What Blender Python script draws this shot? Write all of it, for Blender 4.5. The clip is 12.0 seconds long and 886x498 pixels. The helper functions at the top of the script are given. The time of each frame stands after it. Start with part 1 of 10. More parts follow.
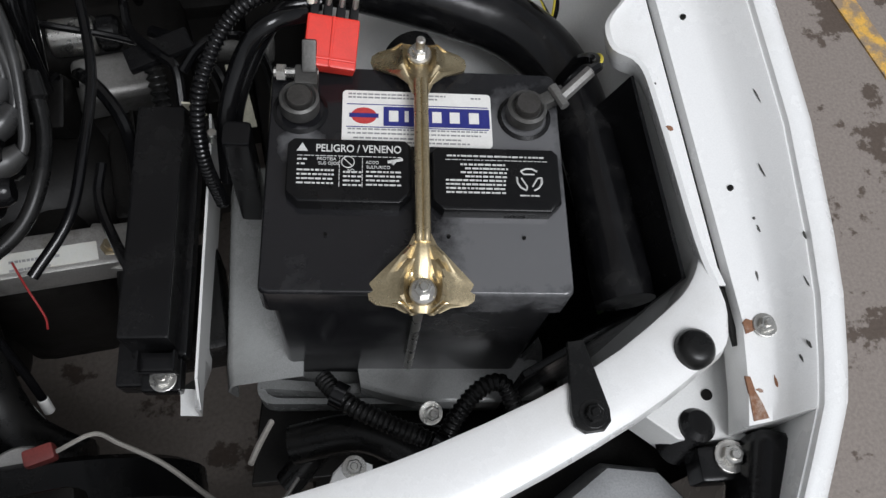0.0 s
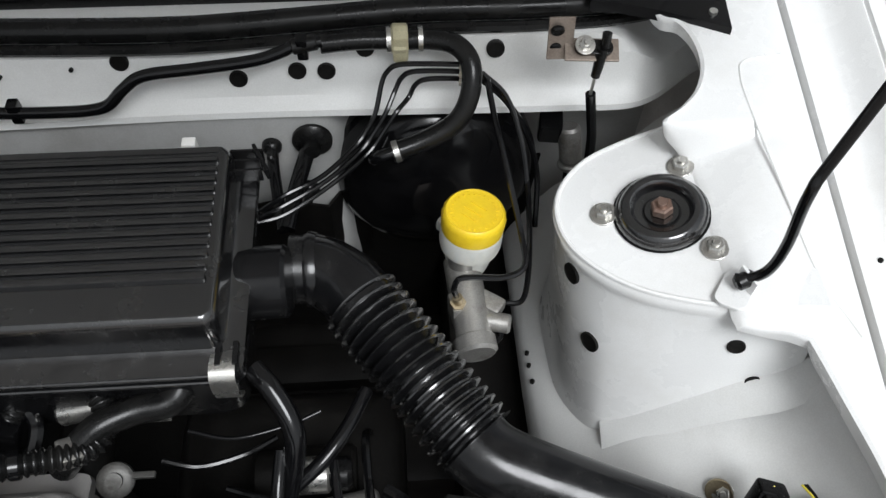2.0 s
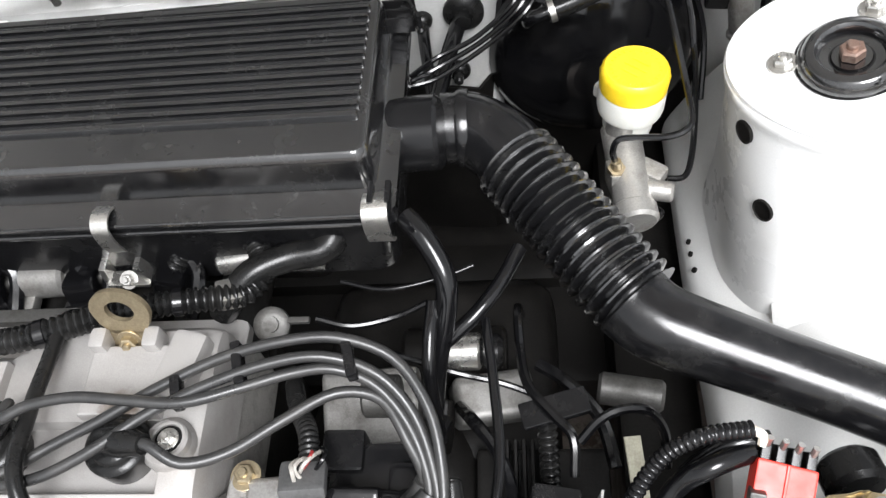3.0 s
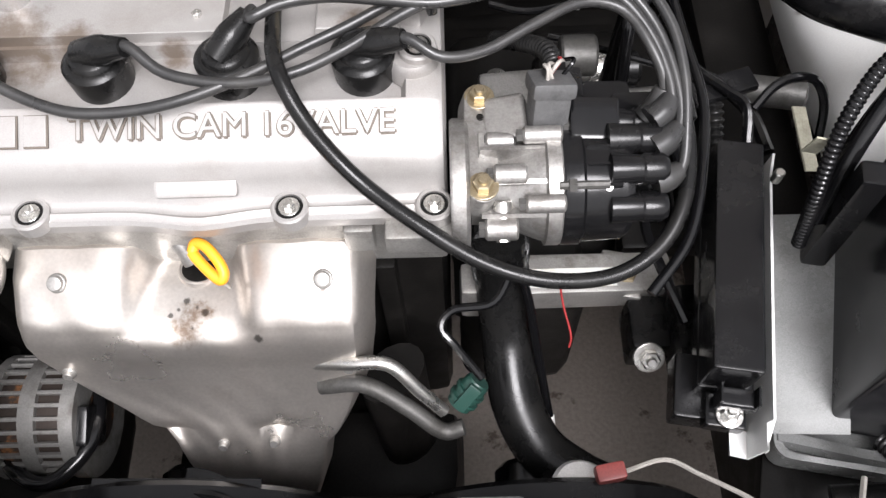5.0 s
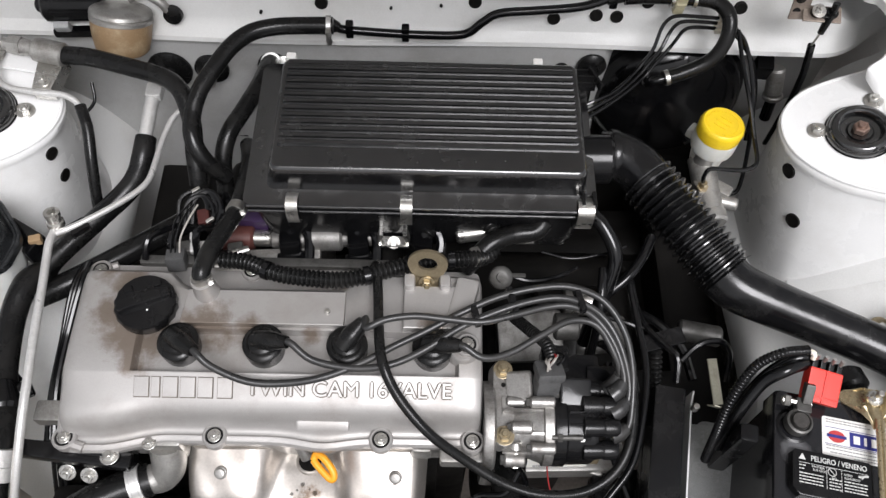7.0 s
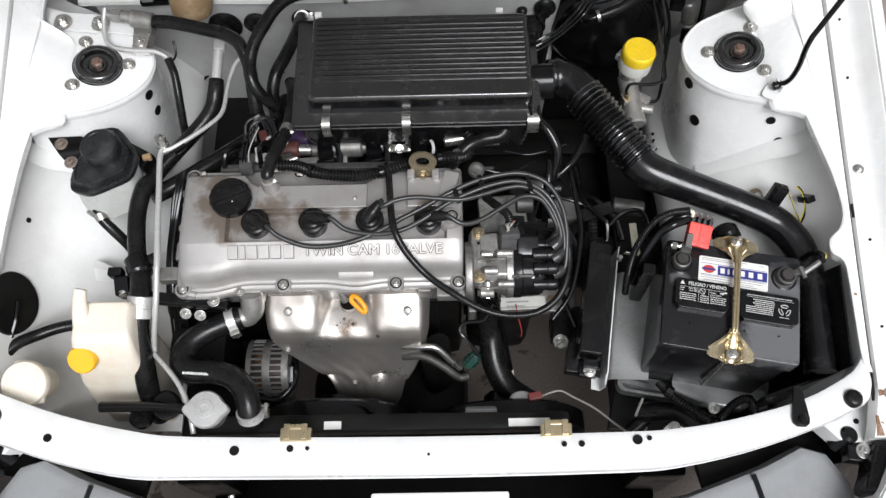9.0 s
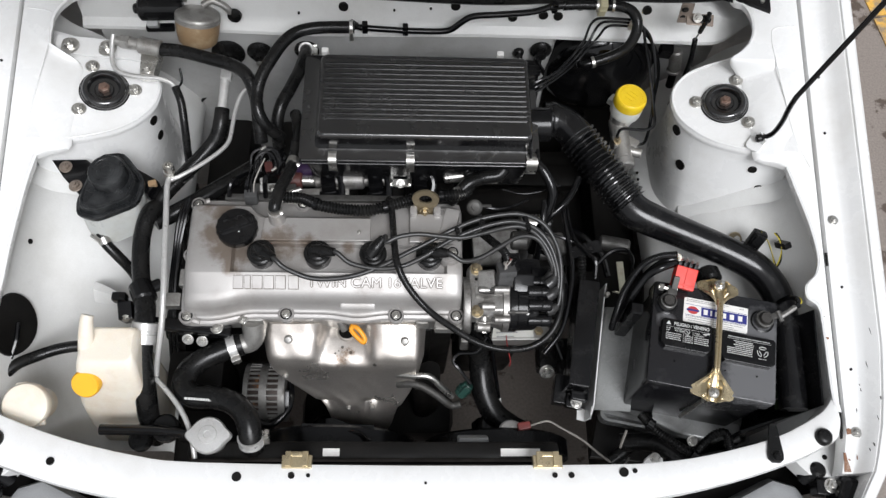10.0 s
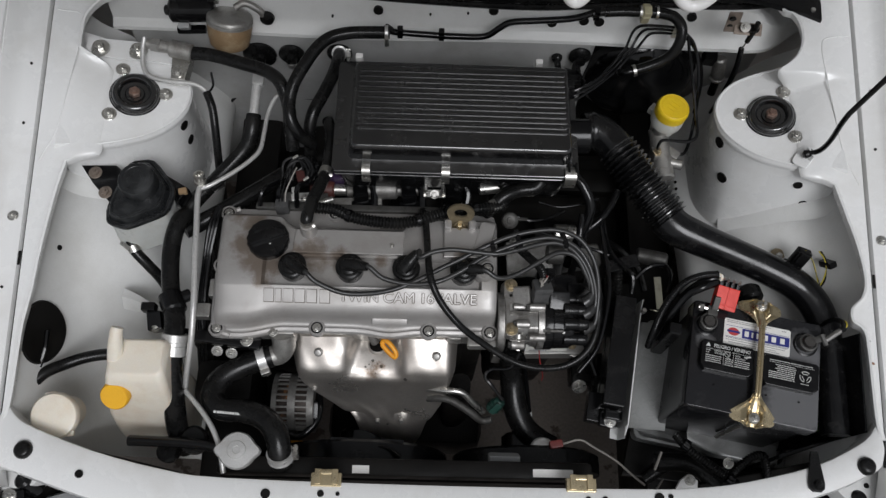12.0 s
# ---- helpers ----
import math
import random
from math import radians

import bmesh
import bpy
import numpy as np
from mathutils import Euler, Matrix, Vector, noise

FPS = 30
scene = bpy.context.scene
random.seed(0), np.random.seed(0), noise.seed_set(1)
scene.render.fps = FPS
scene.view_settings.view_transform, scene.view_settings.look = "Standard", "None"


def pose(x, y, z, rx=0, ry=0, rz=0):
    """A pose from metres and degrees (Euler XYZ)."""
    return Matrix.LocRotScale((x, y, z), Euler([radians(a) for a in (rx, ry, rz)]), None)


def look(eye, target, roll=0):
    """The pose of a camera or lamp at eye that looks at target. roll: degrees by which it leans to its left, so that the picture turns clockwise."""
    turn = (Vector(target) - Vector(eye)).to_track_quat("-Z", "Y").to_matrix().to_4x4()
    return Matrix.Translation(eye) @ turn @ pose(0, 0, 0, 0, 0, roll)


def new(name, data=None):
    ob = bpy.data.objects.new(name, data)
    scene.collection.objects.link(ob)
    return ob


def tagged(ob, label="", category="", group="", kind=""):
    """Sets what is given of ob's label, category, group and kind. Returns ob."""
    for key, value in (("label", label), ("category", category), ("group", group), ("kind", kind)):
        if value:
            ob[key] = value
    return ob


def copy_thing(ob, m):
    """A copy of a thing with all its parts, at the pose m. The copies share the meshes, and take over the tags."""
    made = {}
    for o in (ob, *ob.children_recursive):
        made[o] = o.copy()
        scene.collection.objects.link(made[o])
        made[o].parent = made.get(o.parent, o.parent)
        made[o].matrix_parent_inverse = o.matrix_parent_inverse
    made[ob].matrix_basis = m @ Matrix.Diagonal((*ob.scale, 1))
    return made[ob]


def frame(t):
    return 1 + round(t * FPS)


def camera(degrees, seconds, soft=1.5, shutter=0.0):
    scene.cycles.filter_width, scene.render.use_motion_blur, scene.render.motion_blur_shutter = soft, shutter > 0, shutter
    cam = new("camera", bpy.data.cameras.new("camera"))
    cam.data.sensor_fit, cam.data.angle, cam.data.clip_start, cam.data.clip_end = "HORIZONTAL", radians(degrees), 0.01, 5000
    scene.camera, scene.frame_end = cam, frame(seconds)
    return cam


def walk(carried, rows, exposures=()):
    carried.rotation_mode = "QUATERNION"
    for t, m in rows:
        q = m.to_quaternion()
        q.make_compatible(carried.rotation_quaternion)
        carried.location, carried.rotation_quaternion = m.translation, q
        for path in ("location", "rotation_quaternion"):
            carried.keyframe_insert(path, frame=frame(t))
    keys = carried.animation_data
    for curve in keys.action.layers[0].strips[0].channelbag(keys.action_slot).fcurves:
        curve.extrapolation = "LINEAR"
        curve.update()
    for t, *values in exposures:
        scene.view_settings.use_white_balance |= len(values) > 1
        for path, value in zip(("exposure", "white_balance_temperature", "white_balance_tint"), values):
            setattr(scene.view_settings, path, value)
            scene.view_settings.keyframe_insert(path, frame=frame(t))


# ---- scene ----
cam = camera(56.6, 12.0, soft=1.4)
PATH = [
    (0, (0.4069, -0.0422, 1.2808), (0.5953, 0.3721, 0.2794), 13.31),
    (0.5, (0.4284, 0.0404, 1.3120), (0.6343, 0.4714, 0.3211), 14.86),
    (1, (0.4020, 0.1273, 1.3389), (0.5595, 0.6459, 0.3817), 8.17),
    (1.5, (0.3514, 0.1923, 1.3634), (0.4950, 0.7484, 0.4253), 8.12),
    (2, (0.3276, 0.2341, 1.4012), (0.3907, 0.8426, 0.4871), 2.26),
    (2.5, (0.2815, 0.2457, 1.4060), (0.3013, 0.8346, 0.4771), -2.57),
    (3, (0.3150, 0.1747, 1.3289), (0.1854, 0.7527, 0.4020), -12.94),
    (3.5, (0.3236, 0.0970, 1.2405), (0.1008, 0.6846, 0.3377), -22.57),
    (3.7, (0.3217, 0.0791, 1.2323), (0.0947, 0.6293, 0.3072), -24.48),
    (5.3, (0.0272, -0.0306, 1.2723), (0.0622, 0.4715, 0.2942), 3.34),
    (5.5, (-0.0130, -0.0156, 1.2986), (0.0372, 0.4775, 0.3166), 6.06),
    (6, (-0.0535, 0.0200, 1.3780), (-0.0141, 0.5209, 0.3994), 5.99),
    (6.5, (-0.0231, 0.0225, 1.4960), (0.0121, 0.5558, 0.5346), 4.55),
    (6.7, (0.0132, 0.0206, 1.5530), (0.0316, 0.5611, 0.5952), 3.12),
    (8.3, (0.0761, -0.1448, 1.8955), (0.0867, 0.3563, 0.9163), 1.03),
    (8.5, (0.1062, -0.1746, 1.9144), (0.1091, 0.3026, 0.9233), 0.11),
    (9, (0.0761, -0.2042, 1.9659), (0.0624, 0.2371, 0.9584), -2.77),
    (9.5, (0.0145, -0.1979, 2.0068), (0.0356, 0.2363, 0.9963), 1.71),
    (10, (0.0025, -0.1729, 2.0323), (0.0512, 0.2683, 1.0259), 6.42),
    (10.5, (-0.0015, -0.1455, 2.0356), (0.0346, 0.3037, 1.0322), 6.80),
    (11, (-0.0187, -0.1241, 2.0312), (0.0038, 0.3177, 1.0241), 4.77),
    (11.5, (-0.0232, -0.1170, 2.0305), (-0.0023, 0.3165, 1.0197), 3.97),
    (12, (-0.0217, -0.1091, 2.0254), (0.0021, 0.3061, 1.0070), 4.66),
]
walk(cam, [(t, look(eye, target, roll)) for t, eye, target, roll in PATH],
     [(0.0, -0.04, 6250, 10), (1.0, 0.02, 6250, 9), (1.5, 0.06, 6250, 8), (2.0, 0.42, 6300, 8), (2.5, 1.05, 6350, 9), (3.0, 1.6, 6400, 10), (3.5, 2.05, 6450, 12), (5.5, 1.06, 6490, 14), (6.0, 0.60, 6490, 14),
      (6.5, 0.52, 6470, 13), (8.5, 1.22, 6400, 11), (9.0, 0.52, 6350, 10), (9.5, 0.58, 6350, 10), (10.0, 0.35, 6350, 10), (11.6, 0.22, 6350, 10), (11.8, -0.25, 6350, 10), (12.0, -0.48, 6350, 10)])

# ---- light ----
import collections
from mathutils.bvhtree import BVHTree

world = bpy.data.worlds.new("overcast_sky")
scene.world = world
world.use_nodes = True
wn, wl = world.node_tree.nodes, world.node_tree.links
sky = wn.new("ShaderNodeTexSky")
sky.sky_type = "NISHITA"
sky.sun_disc = False
sky.sun_elevation, sky.sun_rotation = radians(58), radians(165)
sky.dust_density, sky.ozone_density = 3.0, 0.6
grey = wn.new("ShaderNodeHueSaturation")
grey.inputs["Saturation"].default_value = 0.10
wl.new(sky.outputs[0], grey.inputs["Color"])
wl.new(grey.outputs[0], wn["Background"].inputs["Color"])
wn["Background"].inputs["Strength"].default_value = 0.085
sun = new("sun", bpy.data.lights.new("sun", "SUN"))
sun.data.energy, sun.data.angle, sun.data.color = 2.0, radians(28), (0.985, 0.985, 1.0)
sun.matrix_basis = look((0.6, -1.35, 3.0), (0, 0.2, 0.4))


# ---- materials ----
def mat(name, col, col2=None, rough=0.5, metal=0.0, grain=500.0, stain=18.0, amount=0.35, lo=0.48, hi=0.68, bump=0.12,
        coat=0.0, spec=0.5, sss=0.0, trans=0.0, vary=0.12, dist=0.0006):
    m = bpy.data.materials.new(name)
    m.use_nodes = True
    n, l = m.node_tree.nodes, m.node_tree.links
    b = n["Principled BSDF"]
    tc = n.new("ShaderNodeTexCoord")
    fine, broad = n.new("ShaderNodeTexNoise"), n.new("ShaderNodeTexNoise")
    fine.inputs["Scale"].default_value, fine.inputs["Detail"].default_value = grain, 4
    broad.inputs["Scale"].default_value, broad.inputs["Detail"].default_value = stain, 8
    broad.inputs["Roughness"].default_value = 0.65
    for t in (fine, broad):
        l.new(tc.outputs["Object"], t.inputs["Vector"])
    ramp = n.new("ShaderNodeMapRange")
    ramp.inputs[1].default_value, ramp.inputs[2].default_value, ramp.inputs[4].default_value = lo, hi, amount
    l.new(broad.outputs["Fac"], ramp.inputs[0])
    mix = n.new("ShaderNodeMix")
    mix.data_type = "RGBA"
    mix.inputs[6].default_value = (*col, 1)
    mix.inputs[7].default_value = (*(col2 or [c * 0.55 for c in col]), 1)
    l.new(ramp.outputs[0], mix.inputs[0])
    val = n.new("ShaderNodeMapRange")
    val.inputs[1].default_value, val.inputs[2].default_value = 0.3, 0.7
    val.inputs[3].default_value, val.inputs[4].default_value = 1 - vary, 1 + vary
    l.new(fine.outputs["Fac"], val.inputs[0])
    mul = n.new("ShaderNodeMix")
    mul.data_type, mul.blend_type = "RGBA", "MULTIPLY"
    mul.inputs[0].default_value = 1.0
    l.new(mix.outputs[2], mul.inputs[6])
    l.new(val.outputs[0], mul.inputs[7])
    l.new(mul.outputs[2], b.inputs["Base Color"])
    rr = n.new("ShaderNodeMapRange")
    rr.inputs[1].default_value, rr.inputs[2].default_value = 0.35, 0.7
    rr.inputs[3].default_value, rr.inputs[4].default_value = max(0.03, rough - 0.09), min(1, rough + 0.14)
    l.new(broad.outputs["Fac"], rr.inputs[0])
    l.new(rr.outputs[0], b.inputs["Roughness"])
    b.inputs["Metallic"].default_value = metal
    b.inputs["Specular IOR Level"].default_value = spec
    b.inputs["Coat Weight"].default_value = coat
    b.inputs["Coat Roughness"].default_value = 0.11
    if sss:
        b.inputs["Subsurface Weight"].default_value = sss
        b.inputs["Subsurface Radius"].default_value = (0.01, 0.008, 0.006)
    b.inputs["Transmission Weight"].default_value = trans
    if bump:
        bn = n.new("ShaderNodeBump")
        bn.inputs["Strength"].default_value, bn.inputs["Distance"].default_value = bump, dist
        l.new(fine.outputs["Fac"], bn.inputs["Height"])
        l.new(bn.outputs["Normal"], b.inputs["Normal"])
    return m


PAINT = mat("white_paint", (0.84, 0.84, 0.83), (0.62, 0.60, 0.56), 0.28, grain=900, stain=9, amount=0.35, bump=0.02, coat=0.4, vary=0.03)
BAYPAINT = mat("bay_paint", (0.74, 0.74, 0.725), (0.58, 0.57, 0.54), 0.42, grain=700, stain=7, amount=0.5, bump=0.04, vary=0.04)
# bay paint made greyer, with part of the bulkhead's shade in the colour
BULKPAINT = mat("shaded_bulkhead_paint", (0.50, 0.50, 0.49), (0.34, 0.33, 0.31), 0.45, grain=600, stain=9, amount=0.6, bump=0.06, vary=0.06)
GREYPAINT = mat("grey_paint", (0.42, 0.43, 0.43), (0.28, 0.27, 0.26), 0.45, grain=600, stain=14, amount=0.5, bump=0.05)
PLASTIC = mat("black_plastic", (0.006, 0.006, 0.0065), (0.014, 0.0135, 0.013), 0.21, spec=0.28, coat=0.0, grain=900, stain=22, amount=0.35, bump=0.06, vary=0.2, dist=0.0003)
SATIN = mat("satin_black", (0.004, 0.004, 0.0045), (0.010, 0.0095, 0.009), 0.14, spec=0.42, coat=0.0, grain=900, stain=25, amount=0.4, bump=0.03, vary=0.15)
LEADBLACK = mat("dusty_lead_rubber", (0.022, 0.022, 0.022), (0.045, 0.043, 0.040), 0.34, spec=0.55, grain=900, stain=30, amount=0.5, bump=0.08, vary=0.2)
RESLID = mat("dusty_lid", (0.014, 0.015, 0.016), (0.085, 0.088, 0.09), 0.32, spec=0.5, grain=900, stain=35, amount=0.5, bump=0.1, vary=0.2)
RUBBER = mat("rubber", (0.007, 0.007, 0.007), (0.020, 0.019, 0.0175), 0.26, spec=0.28, coat=0.0, grain=1000, stain=30, amount=0.45, bump=0.12, vary=0.2)
GLOSSBLACK = mat("moulded_black", (0.005, 0.005, 0.0055), (0.010, 0.010, 0.0095), 0.20, spec=1.0, coat=0.8, grain=500, stain=40, amount=0.4, bump=0.08, vary=0.1, dist=0.0004)
# grimy black that also paints deep shade onto parts low in the bay
DARK = mat("grime_shade_black", (0.007, 0.0065, 0.006), (0.016, 0.0145, 0.013), 0.46, spec=0.16, grain=400, stain=20, amount=0.5, bump=0.3, vary=0.3)
CAST = mat("cast_aluminium", (0.42, 0.41, 0.39), (0.15, 0.135, 0.115), 0.42, metal=0.75, grain=700, stain=35, amount=0.6, bump=0.3, vary=0.12)
STEEL = mat("steel", (0.62, 0.61, 0.58), (0.35, 0.31, 0.26), 0.3, metal=0.95, grain=900, stain=60, amount=0.4, bump=0.1)
ALU = mat("bare_aluminium", (0.64, 0.635, 0.62), (0.40, 0.38, 0.35), 0.36, metal=0.55, grain=800, stain=50, amount=0.4, bump=0.12)
DISTCAST = mat("bright_casting", (0.40, 0.39, 0.375), (0.17, 0.158, 0.143), 0.42, metal=0.8, grain=600, stain=55, amount=0.7, lo=0.42, hi=0.62, bump=0.25, vary=0.12)
GREYCAST = mat("grey_casting", (0.22, 0.215, 0.205), (0.08, 0.072, 0.062), 0.45, metal=0.6, grain=600, stain=35, amount=0.7, bump=0.3)
GOLD = mat("yellow_zinc", (0.60, 0.50, 0.32), (0.38, 0.30, 0.18), 0.30, metal=0.95, grain=700, stain=40, amount=0.5, bump=0.08)
BRASS = mat("dull_zinc", (0.40, 0.335, 0.225), (0.21, 0.165, 0.11), 0.42, metal=0.9, grain=700, stain=40, amount=0.6, bump=0.1)
RUSTNUT = mat("rusty_nut", (0.30, 0.20, 0.16), (0.5, 0.45, 0.4), 0.4, metal=0.7, grain=500, stain=120, bump=0.2)
YELLOW = mat("yellow_plastic", (0.85, 0.60, 0.02), (0.7, 0.45, 0.02), 0.38, grain=800, stain=40, amount=0.4, bump=0.05, vary=0.04)
ORANGE = mat("orange_plastic", (0.85, 0.36, 0.02), (0.6, 0.22, 0.02), 0.4, grain=800, stain=50, amount=0.4, bump=0.05, vary=0.05)
RED = mat("red_plastic", (0.72, 0.035, 0.02), (0.5, 0.03, 0.02), 0.38, grain=800, stain=60, amount=0.4, bump=0.06, vary=0.05)
TANK = mat("cloudy_plastic", (0.62, 0.62, 0.58), (0.5, 0.49, 0.43), 0.4, grain=600, stain=25, amount=0.5, bump=0.06, sss=0.3, vary=0.03)
RESERVOIR = mat("aged_reservoir_plastic", (0.50, 0.51, 0.49), (0.36, 0.35, 0.31), 0.35, grain=600, stain=20, amount=0.5, bump=0.06, sss=0.2, vary=0.03)
CREAM = mat("cream_plastic", (0.82, 0.76, 0.655), (0.68, 0.56, 0.42), 0.38, grain=600, stain=12, amount=0.6, bump=0.05, sss=0.3, vary=0.03)
CONCRETE = mat("wet_concrete", (0.25, 0.215, 0.19), (0.085, 0.062, 0.047), 0.58, grain=160, stain=7.5, amount=0.95, lo=0.556, hi=0.588, bump=0.4, vary=0.14, dist=0.002)
LABEL = mat("label_white", (0.82, 0.81, 0.78), (0.62, 0.6, 0.56), 0.4, grain=600, stain=60, amount=0.3, bump=0.02, vary=0.03)
BLUE = mat("label_blue", (0.025, 0.03, 0.20), (0.05, 0.06, 0.24), 0.4, grain=600, stain=60, bump=0.02)
INK = mat("pale_print", (0.62, 0.62, 0.60), (0.35, 0.35, 0.34), 0.5, grain=900, stain=120, amount=0.5, bump=0.0)
GREYINK = mat("grey_print", (0.30, 0.30, 0.30), None, 0.5, grain=900, stain=100, bump=0.0)
REDINK = mat("red_print", (0.5, 0.05, 0.05), None, 0.5, bump=0.0)
DULL = mat("dull_casting", (0.10, 0.098, 0.093), (0.03, 0.027, 0.023), 0.5, metal=0.6, grain=500, stain=35, amount=0.7, bump=0.3)
LAMPGREY = mat("lamp_grey_plastic", (0.30, 0.305, 0.31), (0.20, 0.20, 0.20), 0.4, grain=700, stain=14, amount=0.5, bump=0.08)
TRAYGREY = mat("grey_plastic", (0.27, 0.275, 0.27), (0.15, 0.147, 0.14), 0.24, spec=0.6, grain=800, stain=20, amount=0.5, bump=0.08)
DARKGREY = mat("dark_grey_plastic", (0.07, 0.07, 0.07), (0.03, 0.03, 0.03), 0.5, grain=400, stain=80, amount=0.6, bump=0.5)
STAINED = mat("stained_steel", (0.30, 0.25, 0.21), (0.15, 0.11, 0.09), 0.45, metal=0.6, grain=600, stain=50, amount=0.7, bump=0.2)
EDGEDARK = mat("edge_shadow_dirt", (0.13, 0.11, 0.09), None, 0.6, bump=0.0)
GREEN = mat("green_plastic", (0.012, 0.045, 0.035), (0.012, 0.02, 0.018), 0.4, grain=900, stain=80, bump=0.1)
DECAL = mat("olive_decal", (0.05, 0.085, 0.03), (0.03, 0.05, 0.02), 0.5, grain=700, stain=60, bump=0.02)
RUST = mat("rusty_paint", (0.22, 0.10, 0.05), (0.62, 0.58, 0.52), 0.75, grain=500, stain=60, amount=0.7, bump=0.4)
BROWN = mat("brown_plastic", (0.30, 0.20, 0.11), (0.5, 0.40, 0.26), 0.45, grain=700, stain=40, amount=0.6, bump=0.1)
STRIPE = mat("yellow_road_paint", (0.72, 0.42, 0.08), (0.25, 0.2, 0.16), 0.6, grain=200, stain=30, amount=0.9, lo=0.42, hi=0.58, bump=0.2)
YWIRE = mat("yellow_wire", (0.6, 0.5, 0.05), None, 0.4, bump=0.0)
RWIRE = mat("red_wire", (0.28, 0.03, 0.03), None, 0.4, bump=0.0)
DUCTBLACK = mat("dusty_duct_plastic", (0.005, 0.005, 0.0055), (0.018, 0.0175, 0.017), 0.20, spec=0.42, grain=260, stain=38, amount=0.6, bump=0.10, vary=0.2)
PAPER = mat("aged_paper", (0.40, 0.385, 0.30), (0.22, 0.20, 0.15), 0.6, grain=600, stain=90, amount=0.6, bump=0.1)
WWIRE = mat("white_wire", (0.36, 0.34, 0.31), None, 0.4, bump=0.0)
PURPLE = mat("purple_plastic", (0.035, 0.018, 0.055), None, 0.4, bump=0.05)


def oil_browned(m, spots, colour=(0.16, 0.115, 0.075), rag_scale=55.0, peak=0.62):
    """Adds stains or dust of ragged outline round places on a surface."""
    n, l = m.node_tree.nodes, m.node_tree.links
    b = n["Principled BSDF"]
    base = b.inputs["Base Color"].links[0].from_socket
    tc = n.new("ShaderNodeTexCoord")
    rag = n.new("ShaderNodeTexNoise")
    rag.inputs["Scale"].default_value, rag.inputs["Detail"].default_value, rag.inputs["Roughness"].default_value = rag_scale, 7, 0.7
    l.new(tc.outputs["Object"], rag.inputs["Vector"])
    total = None
    for c, r in spots:
        d = n.new("ShaderNodeVectorMath")
        d.operation = "DISTANCE"
        d.inputs[1].default_value = c
        l.new(tc.outputs["Object"], d.inputs[0])
        q = n.new("ShaderNodeMapRange")
        q.inputs[1].default_value, q.inputs[2].default_value, q.inputs[3].default_value, q.inputs[4].default_value = 0.0, r, peak, 0.0
        l.new(d.outputs["Value"], q.inputs[0])
        if total is None:
            total = q.outputs[0]
        else:
            mx = n.new("ShaderNodeMath")
            mx.operation = "MAXIMUM"
            l.new(total, mx.inputs[0])
            l.new(q.outputs[0], mx.inputs[1])
            total = mx.outputs[0]
    add = n.new("ShaderNodeMath")
    l.new(total, add.inputs[0])
    l.new(rag.outputs["Fac"], add.inputs[1])
    cut = n.new("ShaderNodeMapRange")
    cut.inputs[1].default_value, cut.inputs[2].default_value, cut.inputs[4].default_value = 0.74, 1.06, 0.75
    l.new(add.outputs[0], cut.inputs[0])
    mix = n.new("ShaderNodeMix")
    mix.data_type = "RGBA"
    mix.inputs[7].default_value = (*colour, 1)
    l.new(cut.outputs[0], mix.inputs[0])
    l.new(base, mix.inputs[6])
    l.new(mix.outputs[2], b.inputs["Base Color"])
    return m


COVER = oil_browned(mat("silver_cover_paint", (0.375, 0.362, 0.350), (0.26, 0.238, 0.216), 0.40, metal=0.45, grain=1500, stain=11, amount=0.6, bump=0.14, vary=0.09, dist=0.0004),
                    (((-0.290, 0.338, 0.835), 0.045), ((-0.310, 0.365, 0.834), 0.040), ((-0.283, 0.325, 0.830), 0.028), ((-0.300, 0.405, 0.834), 0.035), ((-0.225, 0.346, 0.835), 0.035), ((-0.278, 0.312, 0.832), 0.030), ((-0.205, 0.350, 0.838), 0.045), ((-0.165, 0.345, 0.838), 0.035), ((-0.325, 0.415, 0.825), 0.030), ((-0.215, 0.392, 0.85), 0.022), ((-0.262, 0.335, 0.829), 0.035), ((-0.10, 0.345, 0.83), 0.02), ((0.03, 0.352, 0.84), 0.025)), (0.13, 0.09, 0.058), 55.0, 0.80)
BATTERYTOP = oil_browned(mat("dusty_battery_case", (0.012, 0.012, 0.0135), (0.05, 0.05, 0.05), 0.17, grain=1100, stain=13, amount=0.6, lo=0.5, hi=0.66, bump=0.05, vary=0.15),
                         (((0.530, 0.150, 0.757), 0.075), ((0.535, 0.190, 0.757), 0.06), ((0.565, 0.235, 0.757), 0.06), ((0.57, 0.16, 0.757), 0.08), ((0.52, 0.255, 0.757), 0.035), ((0.415, 0.25, 0.757), 0.025)), (0.17, 0.17, 0.175), 30.0, 0.85)
HOTSTEEL = oil_browned(mat("shield_steel_stained", (0.585, 0.548, 0.508), (0.36, 0.31, 0.275), 0.36, metal=0.86, grain=350, stain=10, amount=0.5, bump=0.1, vary=0.06),
                       (((-0.107, 0.194, 0.710), 0.024), ((-0.100, 0.205, 0.714), 0.022), ((-0.092, 0.206, 0.715), 0.014)), (0.17, 0.095, 0.045), 190.0, 0.60)
